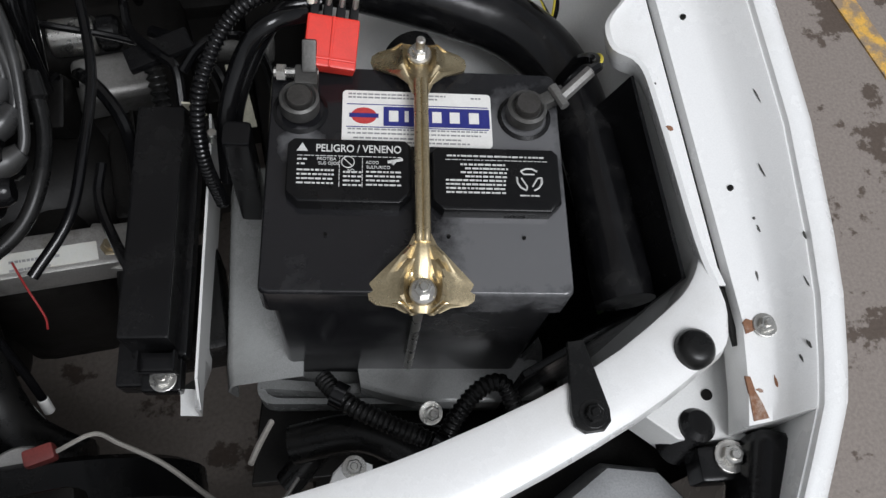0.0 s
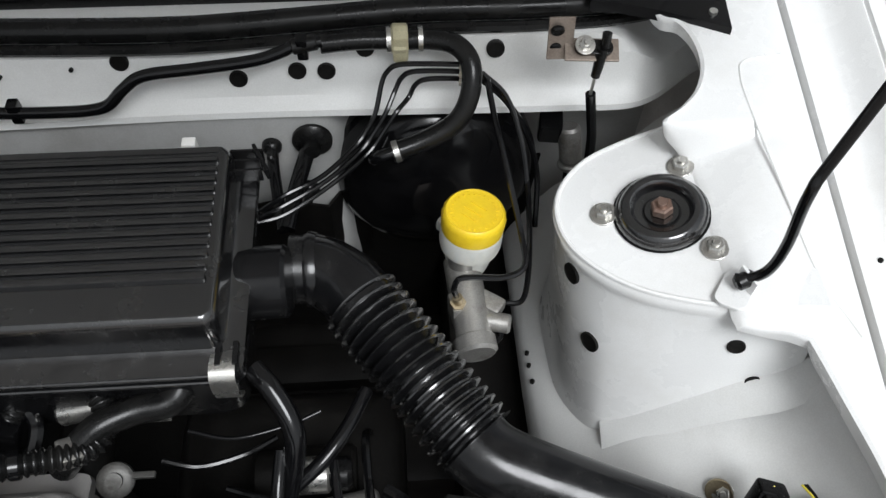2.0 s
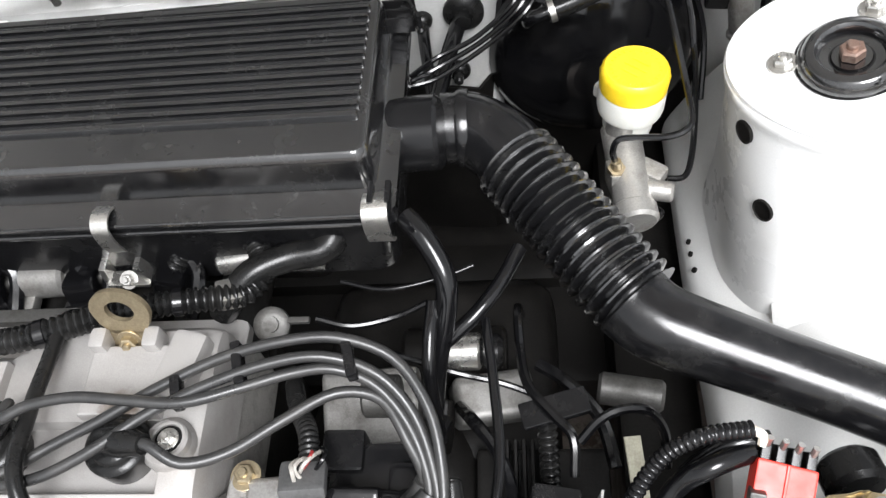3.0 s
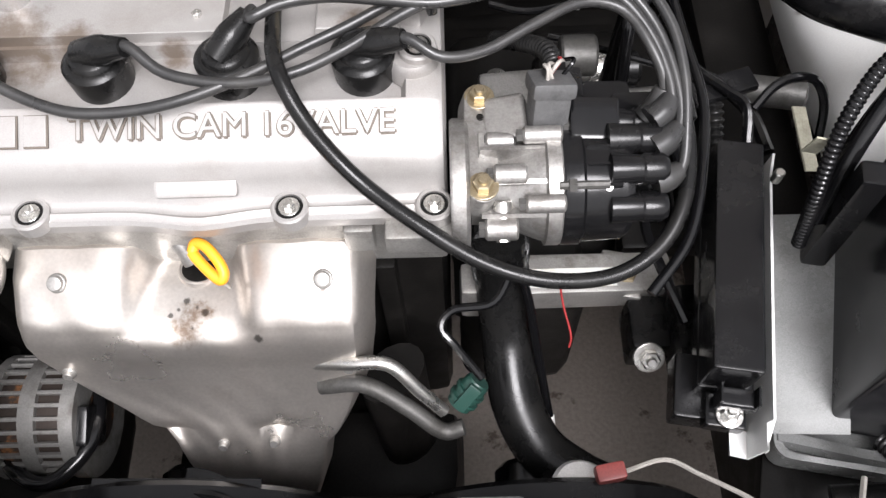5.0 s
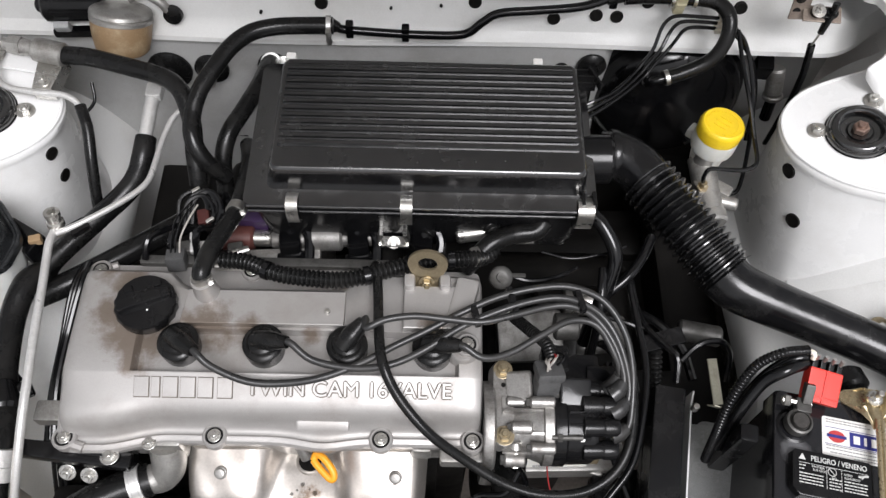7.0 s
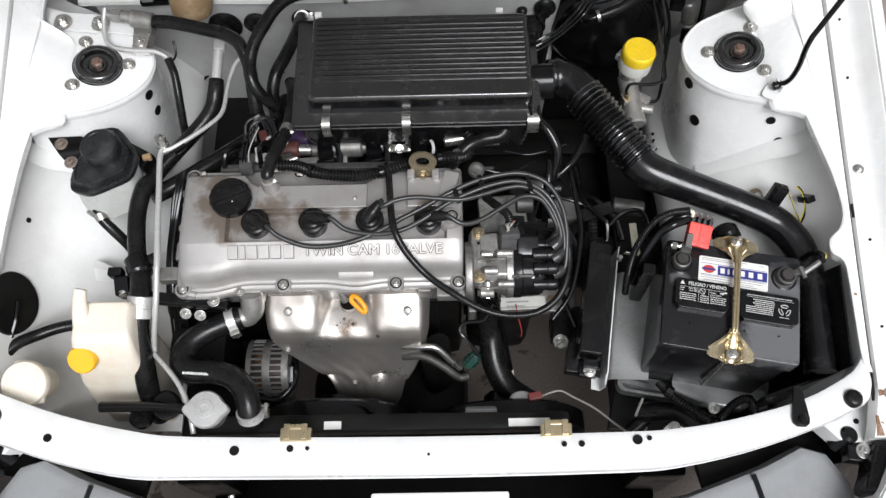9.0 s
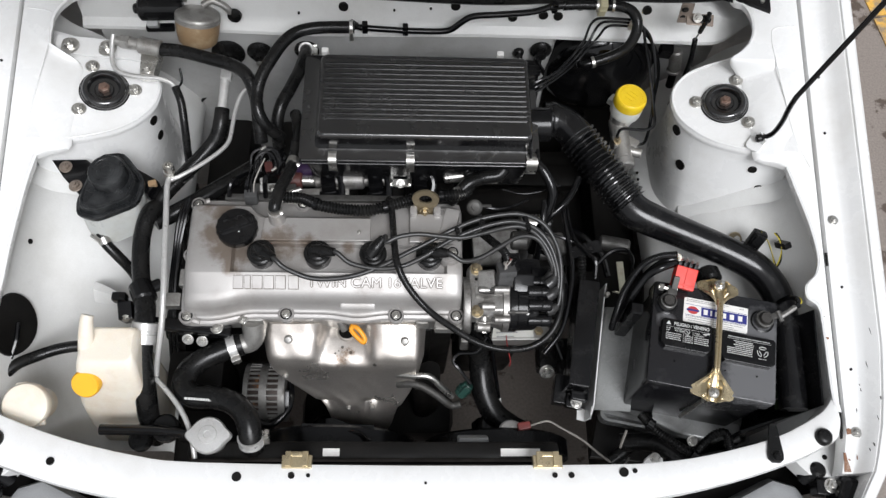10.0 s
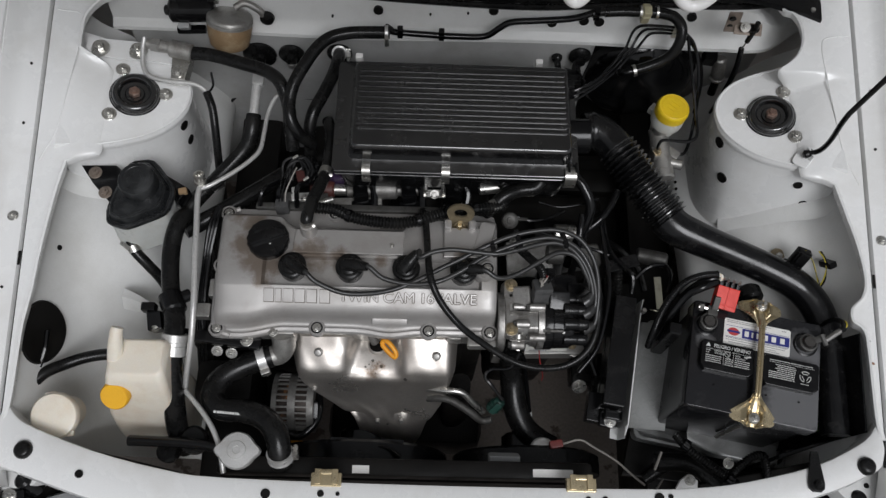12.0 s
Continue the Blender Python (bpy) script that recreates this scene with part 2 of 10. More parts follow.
# soot specks below the opening
HOTSTEEL = oil_browned(HOTSTEEL, (((-0.106, 0.215, 0.716), 0.0042), ((-0.092, 0.206, 0.715), 0.0046), ((-0.052, 0.186, 0.711), 0.0055), ((-0.118, 0.205, 0.713), 0.0032), ((-0.098, 0.210, 0.715), 0.0026),
                                  ((-0.112, 0.209, 0.714), 0.0024), ((-0.003, 0.213, 0.735), 0.0030), ((-0.101, 0.196, 0.711), 0.0026), ((-0.123, 0.190, 0.709), 0.0022)), (0.025, 0.022, 0.018), 420.0, 0.95)


# ---- builders ----
def V(*a):
    return Vector(a)


AT = Vector((0.0, 0.0, 0.0))


def place(x=0.0, y=0.0, z=0.0):
    """Where the next things stand, against the plan in which their points are given."""
    AT[:] = (x, y, z)


def solo(name, me=None):
    """A thing of one mesh, in its place."""
    ob = new(name, me)
    ob.matrix_basis = Matrix.Translation(AT)
    return ob


def thing(name, at, label, category, group="", kind=""):
    ob = new(name)
    ob.empty_display_size = 0.02
    ob.matrix_basis = Matrix.Translation(AT + Vector(at))
    return tagged(ob, label, category, group, kind)


def finish(bm, smooth=38.0):
    bmesh.ops.recalc_face_normals(bm, faces=bm.faces)
    for f in bm.faces:
        f.smooth = smooth > 0
    if smooth > 0:
        lim = radians(smooth)
        for e in bm.edges:
            if len(e.link_faces) == 2 and e.calc_face_angle(0.0) > lim:
                e.smooth = False


def to_mesh(name, bm, material, smooth=38.0):
    finish(bm, smooth)
    me = bpy.data.meshes.new(name)
    bm.to_mesh(me)
    bm.free()
    me.materials.append(material)
    if len(me.polygons) < 700:
        flat_faces(me)
    return me


def flat_faces(me, limit=0.77):
    """Area-weighted corner normals, so that large faces stay flat beside their bevels."""
    at = collections.defaultdict(list)
    for f in me.polygons:
        for v in f.vertices:
            at[v].append((f.normal.copy(), f.area))
    out = []
    for f in me.polygons:
        for v in f.vertices:
            if f.use_smooth:
                s = Vector()
                for nn, ar in at[v]:
                    if nn.dot(f.normal) > limit:
                        s += nn * ar
                out.append(s.normalized() if s.length > 0 else f.normal.copy())
            else:
                out.append(f.normal.copy())
    me.normals_split_custom_set(out)


def attach(name, me, parent, m=None, label=""):
    """A mesh object in world space under a thing or a part."""
    ob = new(name, me)
    m = Matrix.Translation(AT) @ (m or Matrix())
    if parent is not None:
        ob.parent = parent
        inv, up = Matrix(), parent
        while up is not None:
            inv = inv @ (up.matrix_parent_inverse @ up.matrix_basis).inverted()
            up = up.parent
        ob.matrix_parent_inverse = inv
    ob.matrix_basis = m
    if label:
        ob["label"] = label
    return ob


def part(name, bm, material, parent, label="", smooth=38.0):
    return attach(name, to_mesh(name, bm, material, smooth), parent, None, label)


def frame_of(p0, p1):
    d = (Vector(p1) - Vector(p0))
    return Matrix.Translation(p0) @ d.to_track_quat("Z", "Y").to_matrix().to_4x4(), d.length


def loft(bm, loops, cap=True, closed=True):
    rows = [[bm.verts.new(p) for p in lp] for lp in loops]
    n = len(rows[0])
    for a, b in zip(rows, rows[1:]):
        for i in range(n if closed else n - 1):
            j = (i + 1) % n
            bm.faces.new((a[i], a[j], b[j], b[i]))
    if cap and closed:
        bm.faces.new(rows[0][::-1])
        bm.faces.new(rows[-1])
    return rows


def lathe(bm, profile, m=None, seg=20):
    m = m or Matrix()
    loops = [[m @ V(max(r, 1e-4) * math.cos(2 * math.pi * i / seg), max(r, 1e-4) * math.sin(2 * math.pi * i / seg), z) for i in range(seg)] for r, z in profile]
    loft(bm, loops)
    return bm


def rod(bm, p0, p1, r0, r1=None, seg=14, bev=0.0):
    m, ln = frame_of(p0, p1)
    r1 = r0 if r1 is None else r1
    b = min(bev, ln * 0.4)
    prof = [(r0 - b, 0), (r0, b), (r1, ln - b), (r1 - b, ln)] if b else [(r0, 0), (r1, ln)]
    return lathe(bm, prof, m, seg)


def box(bm, c, s, rot=(0, 0, 0), bev=0.002, seg=2, m=None):
    mm = (m or Matrix()) @ pose(*c, *rot) @ Matrix.Diagonal((*s, 1))
    g = bmesh.ops.create_cube(bm, size=1.0, matrix=mm)
    if bev:
        vs = set(g["verts"])
        es = [e for e in bm.edges if e.verts[0] in vs and e.verts[1] in vs]
        bmesh.ops.bevel(bm, geom=es, offset=min(bev, 0.45 * min(abs(x) for x in s)), segments=seg, affect="EDGES", profile=0.6)
    return bm


def rrect(w, d, r, n=5):
    pts = []
    for cx, cy, a0 in ((w / 2 - r, d / 2 - r, 0), (-w / 2 + r, d / 2 - r, 90), (-w / 2 + r, -d / 2 + r, 180), (w / 2 - r, -d / 2 + r, 270)):
        for i in range(n + 1):
            a = radians(a0 + 90 * i / n)
            pts.append((cx + r * math.cos(a), cy + r * math.sin(a)))
    return pts


def slab(bm, poly, z0, z1, bev=0.002, m=None):
    """A plate from a plan outline, its top edge rounded."""
    m = m or Matrix()
    c = V(sum(p[0] for p in poly) / len(poly), sum(p[1] for p in poly) / len(poly))

    def inset(k):
        out = []
        n = len(poly)
        for i in range(n):
            a, p, q = Vector(poly[i - 1]), Vector(poly[i]), Vector(poly[(i + 1) % n])
            e1, e2 = (p - a), (q - p)
            n1, n2 = V(-e1.y, e1.x), V(-e2.y, e2.x)
            nn = (n1.normalized() if n1.length else n1) + (n2.normalized() if n2.length else n2)
            nn = nn.normalized() if nn.length else nn
            out.append(p + nn * k)
        return out
    area = sum(poly[i - 1][0] * poly[i][1] - poly[i][0] * poly[i - 1][1] for i in range(len(poly)))
    k = bev if area > 0 else -bev
    loops = [[m @ V(*p, z0) for p in poly], [m @ V(*p, z1 - bev) for p in poly],
             [m @ V(*p, z1 - bev * 0.3) for p in inset(k * 0.3)], [m @ V(*p, z1) for p in inset(k)]]
    loft(bm, loops)
    return bm


def curve(pts, res=6):
    P = [Vector(p) for p in pts]
    if len(P) == 2:
        return [P[0].lerp(P[1], i / res) for i in range(res + 1)]
    P = [P[0] * 2 - P[1]] + P + [P[-1] * 2 - P[-2]]
    out = []
    for i in range(1, len(P) - 2):
        a, b, c, d = P[i - 1:i + 3]
        for k in range(res):
            t = k / res
            out.append(0.5 * ((2 * b) + (c - a) * t + (2 * a - 5 * b + 4 * c - d) * t * t + (3 * b - a - 3 * c + d) * t ** 3))
    return out + [P[-2].copy()]


def tube(bm, pts, r, seg=10, res=6, rib=None, straight=False, flat=1.0):
    """A hose along points. r: a radius or one for each point. rib: (pitch, depth) of its rings."""
    C = [Vector(p) for p in pts] if straight else curve(pts, res)
    L = [0.0]
    for a, b in zip(C, C[1:]):
        L.append(L[-1] + (b - a).length)
    rad = (lambda s: r) if isinstance(r, (int, float)) else (lambda s: float(np.interp(s / L[-1], np.linspace(0, 1, len(r)), r)))
    if rib:
        n = max(8, int(L[-1] / rib[0] * 6))
        S = [L[-1] * i / n for i in range(n + 1)]
        C = [V(*(float(np.interp(s, L, [c[k] for c in C])) for k in range(3))) for s in S]
        R = [rad(s) - rib[1] * (0.5 - 0.5 * math.cos(2 * math.pi * s / rib[0])) ** 1.4 for s in S]
    else:
        R = [rad(s) for s in L]
    T = [(C[min(i + 1, len(C) - 1)] - C[max(i - 1, 0)]).normalized() for i in range(len(C))]
    x = T[0].orthogonal().normalized()
    loops = []
    for c, t, rr in zip(C, T, R):
        x = (x - t * x.dot(t)).normalized()
        y = t.cross(x)
        loops.append([c + (x * math.cos(2 * math.pi * i / seg) + y * flat * math.sin(2 * math.pi * i / seg)) * rr for i in range(seg)])
    loft(bm, loops)
    return bm


def strip(bm, pts, w, t=0.0012):
    """A bent metal strip along points, w its half-width as a vector."""
    w = Vector(w)
    C = curve(pts, 4)
    T = [(C[min(i + 1, len(C) - 1)] - C[max(i - 1, 0)]).normalized() for i in range(len(C))]
    N = [w.cross(q).normalized() * t for q in T]
    loft(bm, [[c - w - n, c + w - n, c + w + n, c - w + n] for c, n in zip(C, N)])


def hose(name, pts, r, material, label, category="hose", **kw):
    """A hose or cable that is a thing of its own."""
    bm = bmesh.new()
    tube(bm, pts, r, **kw)
    return tagged(solo(name, to_mesh(name, bm, material)), label, category)


MESHES = {}


def bolt(parent, p, r=0.007, axis=(0, 0, 1), material=None, name="bolt", washer=True):
    material = material or STEEL
    key = (name, round(r, 4), material.name, washer)
    if key not in MESHES:
        bm = bmesh.new()
        if washer:
            lathe(bm, [(r * 1.55, 0), (r * 1.55, r * 0.22), (r * 1.45, r * 0.3)], seg=16)
        lathe(bm, [(r, r * 0.2), (r, r * 0.95), (r * 0.84, r * 1.1)], seg=6)
        lathe(bm, [(r * 0.5, r * 0.9), (r * 0.5, r * 1.35), (r * 0.4, r * 1.5)], seg=10)
        MESHES[key] = to_mesh(name, bm, material)
    m = Matrix.Translation(p) @ Vector(axis).to_track_quat("Z", "Y").to_matrix().to_4x4()
    return attach(name, MESHES[key], parent, m)


def lettering(name, body, size, m, material, parent, depth=0.0004, align="CENTER", width=None, offset=0.0):
    cu = bpy.data.curves.new(name, "FONT")
    cu.body, cu.size, cu.extrude, cu.align_x, cu.align_y, cu.offset = body, size, depth, align, "CENTER", offset
    tmp = bpy.data.objects.new(name, cu)
    me = bpy.data.meshes.new_from_object(tmp)
    bpy.data.objects.remove(tmp)
    if width:
        xs = [v.co.x for v in me.vertices]
        k = width / (max(xs) - min(xs))
        for v in me.vertices:
            v.co.x *= k
    me.materials.clear()
    me.materials.append(material)
    return attach(name, me, parent, m)


def bars(name, m, rows, material, parent, h=0.0012, depth=0.0003):
    """Lines of print too small to read: rows of (x0, x1, y) in the plane of m."""
    bm = bmesh.new()
    rnd = random.Random(len(rows) * 7 + int(1000 * rows[0][0]))
    for x0, x1, y in rows:
        x = x0
        while x < x1 - 0.001:
            w = min(rnd.uniform(0.0014, 0.0044), x1 - x)
            box(bm, (x + w / 2, y, depth / 2), (w, h * 0.8, depth), bev=0, m=m)
            x += w + rnd.uniform(0.0005, 0.0010)
    return part(name, bm, material, parent, smooth=0)


# ---- the ground and the car's body ----
X0 = 0.02


def ZR(y):
    """Height of the wing rail at y."""
    return 0.762 + 0.186 * y


def ground():
    bm = bmesh.new()
    box(bm, (0, 0, -0.05), (160, 160, 0.1), bev=0)
    ob = new("ground", to_mesh("ground", bm, CONCRETE, 0))
    tagged(ob, "brown-grey concrete yard with dark wet patches", "ground", kind="structure")
    bm = bmesh.new()
    d = V(0.055, -0.34, 0).normalized()
    for k in range(9):
        c = V(1.578, 1.03, 0.002) + d * (k * 0.31 - 1.6)
        box(bm, c, (0.05, 0.30, 0.004), (0, 0, math.degrees(math.atan2(-d.x, d.y))), bev=0)
    s = new("road_marking", to_mesh("road_marking", bm, STRIPE, 0))
    tagged(s, "worn yellow painted line on the concrete", "road marking", kind="structure")
    bm = bmesh.new()
    box(bm, (1.835, 1.574, 0.006), (0.4, 3.0, 0.012), (0, 0, 9.2), bev=0.004)
    s = new("kerb", to_mesh("kerb", bm, GREYPAINT))
    tagged(s, "low dark grey concrete kerb beside the car", "kerb", kind="structure")


ground()
body = thing("car_body", (X0, 0.4, 0.0), "white car front with its bonnet open over the engine bay", "car")


def mirrored(bm, s):
    if s < 0:
        for v in bm.verts:
            v.co.x = 2 * X0 - v.co.x
        bmesh.ops.reverse_faces(bm, faces=bm.faces)
    return bm


def sheet(bm, rows, t=0.0025):
    """An open sheet-metal surface through rows of points, given a thickness."""
    g = loft(bm, rows, cap=False, closed=False)
    bmesh.ops.recalc_face_normals(bm, faces=bm.faces)
    bmesh.ops.solidify(bm, geom=list(bm.faces), thickness=t)


def smooth(a, b, x):
    t = max(0.0, min(1.0, (x - a) / (b - a)))
    return t * t * (3 - 2 * t)


def inner_wing(s):
    # the sloping apron under the rail
    bm = bmesh.new()
    rows = []
    for y, k in ((0.09, 0.0), (0.14, 0.0), (0.22, 0.0), (0.29, 0.25), (0.34, 0.7), (0.40, 1.0), (0.46, 1.0), (0.52, 0.9), (0.60, 0.8), (0.72, 0.8), (0.80, 0.8)):
        z = ZR(y)
        deep = [(0.682, z - 0.006), (0.672, z - 0.05), (0.655, z - 0.12), (0.64, z - 0.18), (0.60, 0.54), (0.53, 0.52), (0.46, 0.515), (0.455, 0.51), (0.455, 0.50)]
        wide = [(0.680, z - 0.008), (0.672, z - 0.045), (0.645, z - 0.097), (0.597, z - 0.126), (0.545, z - 0.160), (0.506, z - 0.205), (0.471, 0.615), (0.464, 0.578), (0.467, 0.558)]
        rows.append([V(a[0] * (1 - k) + b[0] * k, y, a[1] * (1 - k) + b[1] * k) for a, b in zip(deep, wide)])
    fine = []
    for i in range(len(rows[0])):
        fine.append(curve([r[i] for r in rows], 3))
    cols = [curve([f[j] for f in fine], 3) for j in range(len(fine[0]))]
    sheet(bm, cols)
    part("inner_wing", mirrored(bm, s), BAYPAINT, body)
    # the suspension tower
    place(0.007 if s > 0 else -0.003, 0.009 if s > 0 else 0.011, 0.0)
    bm = bmesh.new()
    top = [(0.648, 0.513), (0.633, 0.516), (0.59, 0.523), (0.55, 0.536), (0.515, 0.553), (0.487, 0.577), (0.468, 0.605), (0.462, 0.636), (0.470, 0.664),
           (0.494, 0.688), (0.53, 0.702), (0.569, 0.711), (0.60, 0.72), (0.648, 0.73)]
    bot = [(0.652, 0.470), (0.628, 0.470), (0.585, 0.475), (0.545, 0.485), (0.515, 0.499), (0.498, 0.516), (0.482, 0.563), (0.478, 0.620), (0.478, 0.664),
           (0.494, 0.70), (0.53, 0.72), (0.569, 0.73), (0.60, 0.735), (0.652, 0.74)]
    top = [(p.x, p.y) for p in curve([V(*p, 0) for p in top], 4)]
    bot = [(p.x, p.y) for p in curve([V(*p, 0) for p in bot], 4)]
    loops = []
    for k, dz, ex in ((0, 0.005, 0.0), (0, 0.0, 0.004), (0.03, -0.008, 0.004), (0.06, -0.014, 0.0), (0.25, -0.05, 0), (0.55, -0.11, 0), (0.85, -0.17, 0), (1.0, -0.235, 0.004), (1.2, -0.30, 0.004)):
        lp = []
        for a, b in zip(top, bot):
            p = V(a[0] * (1 - k) + b[0] * k, a[1] * (1 - k) + b[1] * k)
            d = (p - V(0.56, 0.62)).normalized() * ex
            lp.append(V(p.x + d.x, p.y + d.y, 0.841 + 0.2 * (a[0] - 0.545) * max(0.0, 1 - k) + dz))
        loops.append(lp)
    loft(bm, loops)
    tower = part("strut_tower", mirrored(bm, s), PAINT, body)
    mx = lambda x: x if s > 0 else 2 * X0 - x
    # welded flange where the tower meets the sloping apron
    cols = [(0.508, 0.500, 0.650), (0.556, 0.499, 0.706), (0.604, 0.493, 0.749), (0.640, 0.490, 0.771), (0.665, 0.492, 0.800)]
    lines = [curve([V(*c) + V(0, dy, dz) for c in cols], 4) for dy, dz in ((0.012, 0.012), (0.001, 0.008), (-0.008, 0.002), (-0.016, -0.008))]
    bm = bmesh.new()
    sheet(bm, [[ln[j] for ln in lines] for j in range(len(lines[0]))], 0.003)
    part("weld_flange", mirrored(bm, s), BAYPAINT, tower)
    # rolled lip round the tower's top
    bm = bmesh.new()
    ring = []
    for a in top:
        if a[0] < 0.596:
            d = (V(*a) - V(0.56, 0.62)).normalized() * 0.0012
            ring.append(V(a[0] + d.x, a[1] + d.y, 0.8455 + 0.2 * (a[0] - 0.545)))
    tube(bm, ring, 0.0023, seg=8, res=1)
    part("rolled_lip", mirrored(bm, s), PAINT, tower)
    # the bearing in the tower's top
    bm = bmesh.new()
    up = V(-0.2 * s, 0, 1).normalized()
    m = Matrix.Translation((mx(0.545), 0.62, 0.8465)) @ pose(0, 0, 0, 0, -11.3 * s, 0)
    lathe(bm, [(0.039, -0.006), (0.039, 0.003), (0.0375, 0.0055), (0.036, 0.006), (0.0345, 0.0100), (0.031, 0.0122), (0.0265, 0.0118), (0.0235, 0.0085), (0.0225, 0.0030), (0.0150, 0.0018), (0.0140, 0.0040), (0.001, 0.0040)], m, 40)
    cup = part("strut_bearing", bm, GLOSSBLACK, tower, "black rubber strut bearing")
    bm = bmesh.new()
    lathe(bm, [(0.0395, 0.0005), (0.0405, 0.0012), (0.0395, 0.0020)], m, 36)
    part("cup_ring", bm, SATIN, cup)
    bolt(cup, m @ V(0, 0, 0.003), 0.0095, up, material=RUSTNUT, name="strut_nut", washer=False)
    for dx, dy in ((-0.047, 0.008), (0.034, -0.042), (0.026, 0.045)):
        bolt(tower, m @ V(s * dx, dy, 0.0), 0.0075, up)
    # wing rail
    place()
    bm = bmesh.new()
    if s > 0:
        inner = [(0.676, 0.105), (0.671, 0.14), (0.668, 0.236), (0.664, 0.268), (0.648, 0.282), (0.646, 0.298), (0.652, 0.308), (0.666, 0.322), (0.672, 0.35), (0.664, 0.40), (0.648, 0.455), (0.634, 0.50),
                 (0.625, 0.515), (0.625, 0.56), (0.618, 0.60), (0.604, 0.64), (0.582, 0.668), (0.558, 0.684), (0.557, 0.693), (0.574, 0.705), (0.590, 0.722), (0.599, 0.746), (0.597, 0.772), (0.586, 0.792), (0.566, 0.803), (0.55, 0.86)]
    else:
        inner = [(0.676, 0.105), (0.671, 0.14), (0.668, 0.236), (0.664, 0.27), (0.660, 0.30), (0.656, 0.35), (0.650, 0.40), (0.642, 0.455), (0.632, 0.50), (0.628, 0.52), (0.628, 0.56), (0.628, 0.62), (0.630, 0.68),
                 (0.632, 0.72), (0.626, 0.75), (0.606, 0.775), (0.574, 0.795), (0.55, 0.86)]
    rows = []
    for x, y, _ in curve([V(*p, 0) for p in inner], 4):
        z = ZR(y)
        lip = 0.02 if y < 0.5 else 0.012
        flat = [V(x + 0.3 * lip, y, z - lip), V(x + 0.001, y, z - 0.3 * lip), V(x, y, z + 0.0005), V(x + 0.003, y, z + 0.0024)] + [V(x + 0.009 + (0.667 - x) * k, y, z) for k in (0.0, 0.4, 0.75)]
        # over the tower the panel runs down into the tower's top
        w = smooth(0.500, 0.517, y) * (1 - smooth(0.675, 0.692, y))
        ramp = []
        for k, xx in enumerate((0.583, 0.585, 0.588, 0.594, 0.610, 0.628, 0.648)):
            top = 0.8463 + 0.2 * (xx - 0.545)
            b = smooth(0.594, 0.660, xx)
            ramp.append(V(xx, y, (top + (-0.004, -0.002, 0.0002, 0.0010, 0.0014, 0.0014, 0.001)[k]) * (1 - b) + z * b))
        rows.append([a.lerp(c, w) for a, c in zip(flat, ramp)] + [V(0.6785, y, z), V(0.6825, y, z), V(0.6838, y, z - 0.004), V(0.6838, y, z - 0.02)])
    loft(bm, [row + [p + V(0.0006, 0, -0.0018) for p in reversed(row)] for row in rows])
    part("wing_rail", mirrored(bm, s), PAINT, body)
    # welded reinforcement behind the tower
    bm = bmesh.new()
    tube(bm, [(0.676, 0.50, ZR(0.50)), (0.655, 0.55, ZR(0.55)), (0.645, 0.62, ZR(0.62)), (0.634, 0.70, ZR(0.70)), (0.632, 0.735, ZR(0.735)), (0.640, 0.75, ZR(0.75)), (0.676, 0.755, ZR(0.755))], 0.0012, seg=6)
    part("weld_seam", mirrored(bm, s), PAINT, body)
    # outer wing
    bm = bmesh.new()
    rows = []
    for y in [-0.20, -0.165, -0.13, -0.10, -0.07, -0.04, -0.015, 0.005, 0.0125, 0.0135, 0.025] + list(np.linspace(0.04, 0.95, 24)):
        z = ZR(y) - 0.5 * max(0.0, -0.05 - y) ** 1.4
        f = float(np.interp(y, (-0.20, -0.12, -0.07, -0.04, -0.009, 0.015, 0.068, 0.12, 0.20), (0.185, 0.120, 0.084, 0.065, 0.046, 0.032, 0.016, 0.008, 0.0)))
        g = 0.27 * max(0.0, 0.068 - y)
        prof = [(0.6885, -0.03), (0.6885, -0.005), (0.690, 0.0), (0.714, 0.0), (0.722, 0.003), (0.731, 0.011), (0.740, 0.022), (0.7435, 0.0250), (0.7450, 0.0242), (0.7465, 0.0285), (0.751, 0.030), (0.758, 0.029), (0.766, 0.024),
                (0.774, 0.010), (0.780, -0.02), (0.788, -0.10), (0.795, -0.22), (0.797, -0.36), (0.79, -0.5)]
        if y < 0.013:  # the inner ledge stops short of the lamp
            prof[:8] = [(0.7425, -0.080), (0.7427, -0.060), (0.7428, -0.040), (0.7430, -0.022), (0.7432, -0.008), (0.7433, 0.006), (0.7434, 0.018), (0.7437, 0.0240)]
        rows.append([V(x - g - (f - g) * max(0.0, min(1.0, (x - 0.70) / 0.035)), y, z + dz) for x, dz in prof])
    sheet(bm, rows, 0.0015)
    wing = part("wing_panel", mirrored(bm, s), PAINT, body)
    for y in (0.074, 0.41):
        bolt(wing, (mx(0.704), y, ZR(y) + 0.001), 0.0055, name="wing_screw")
    for y in (0.17, 0.30, 0.56, 0.66):
        bm = bmesh.new()
        rod(bm, (mx(0.707), y, ZR(y) - 0.001), (mx(0.707), y, ZR(y) + 0.0016), 0.0022, seg=8)
        part("screw_hole", bm, DARK, wing)
    # slot at the joint of rail and wing
    bm = bmesh.new()
    box(bm, (mx(0.6862), 0.48, ZR(0.48) - 0.012), (0.004, 0.84, 0.004), (math.degrees(math.atan(0.182)), 0, 0), bev=0)
    part("joint", bm, DARK, wing)
    for y in (0.345,):
        bm = bmesh.new()
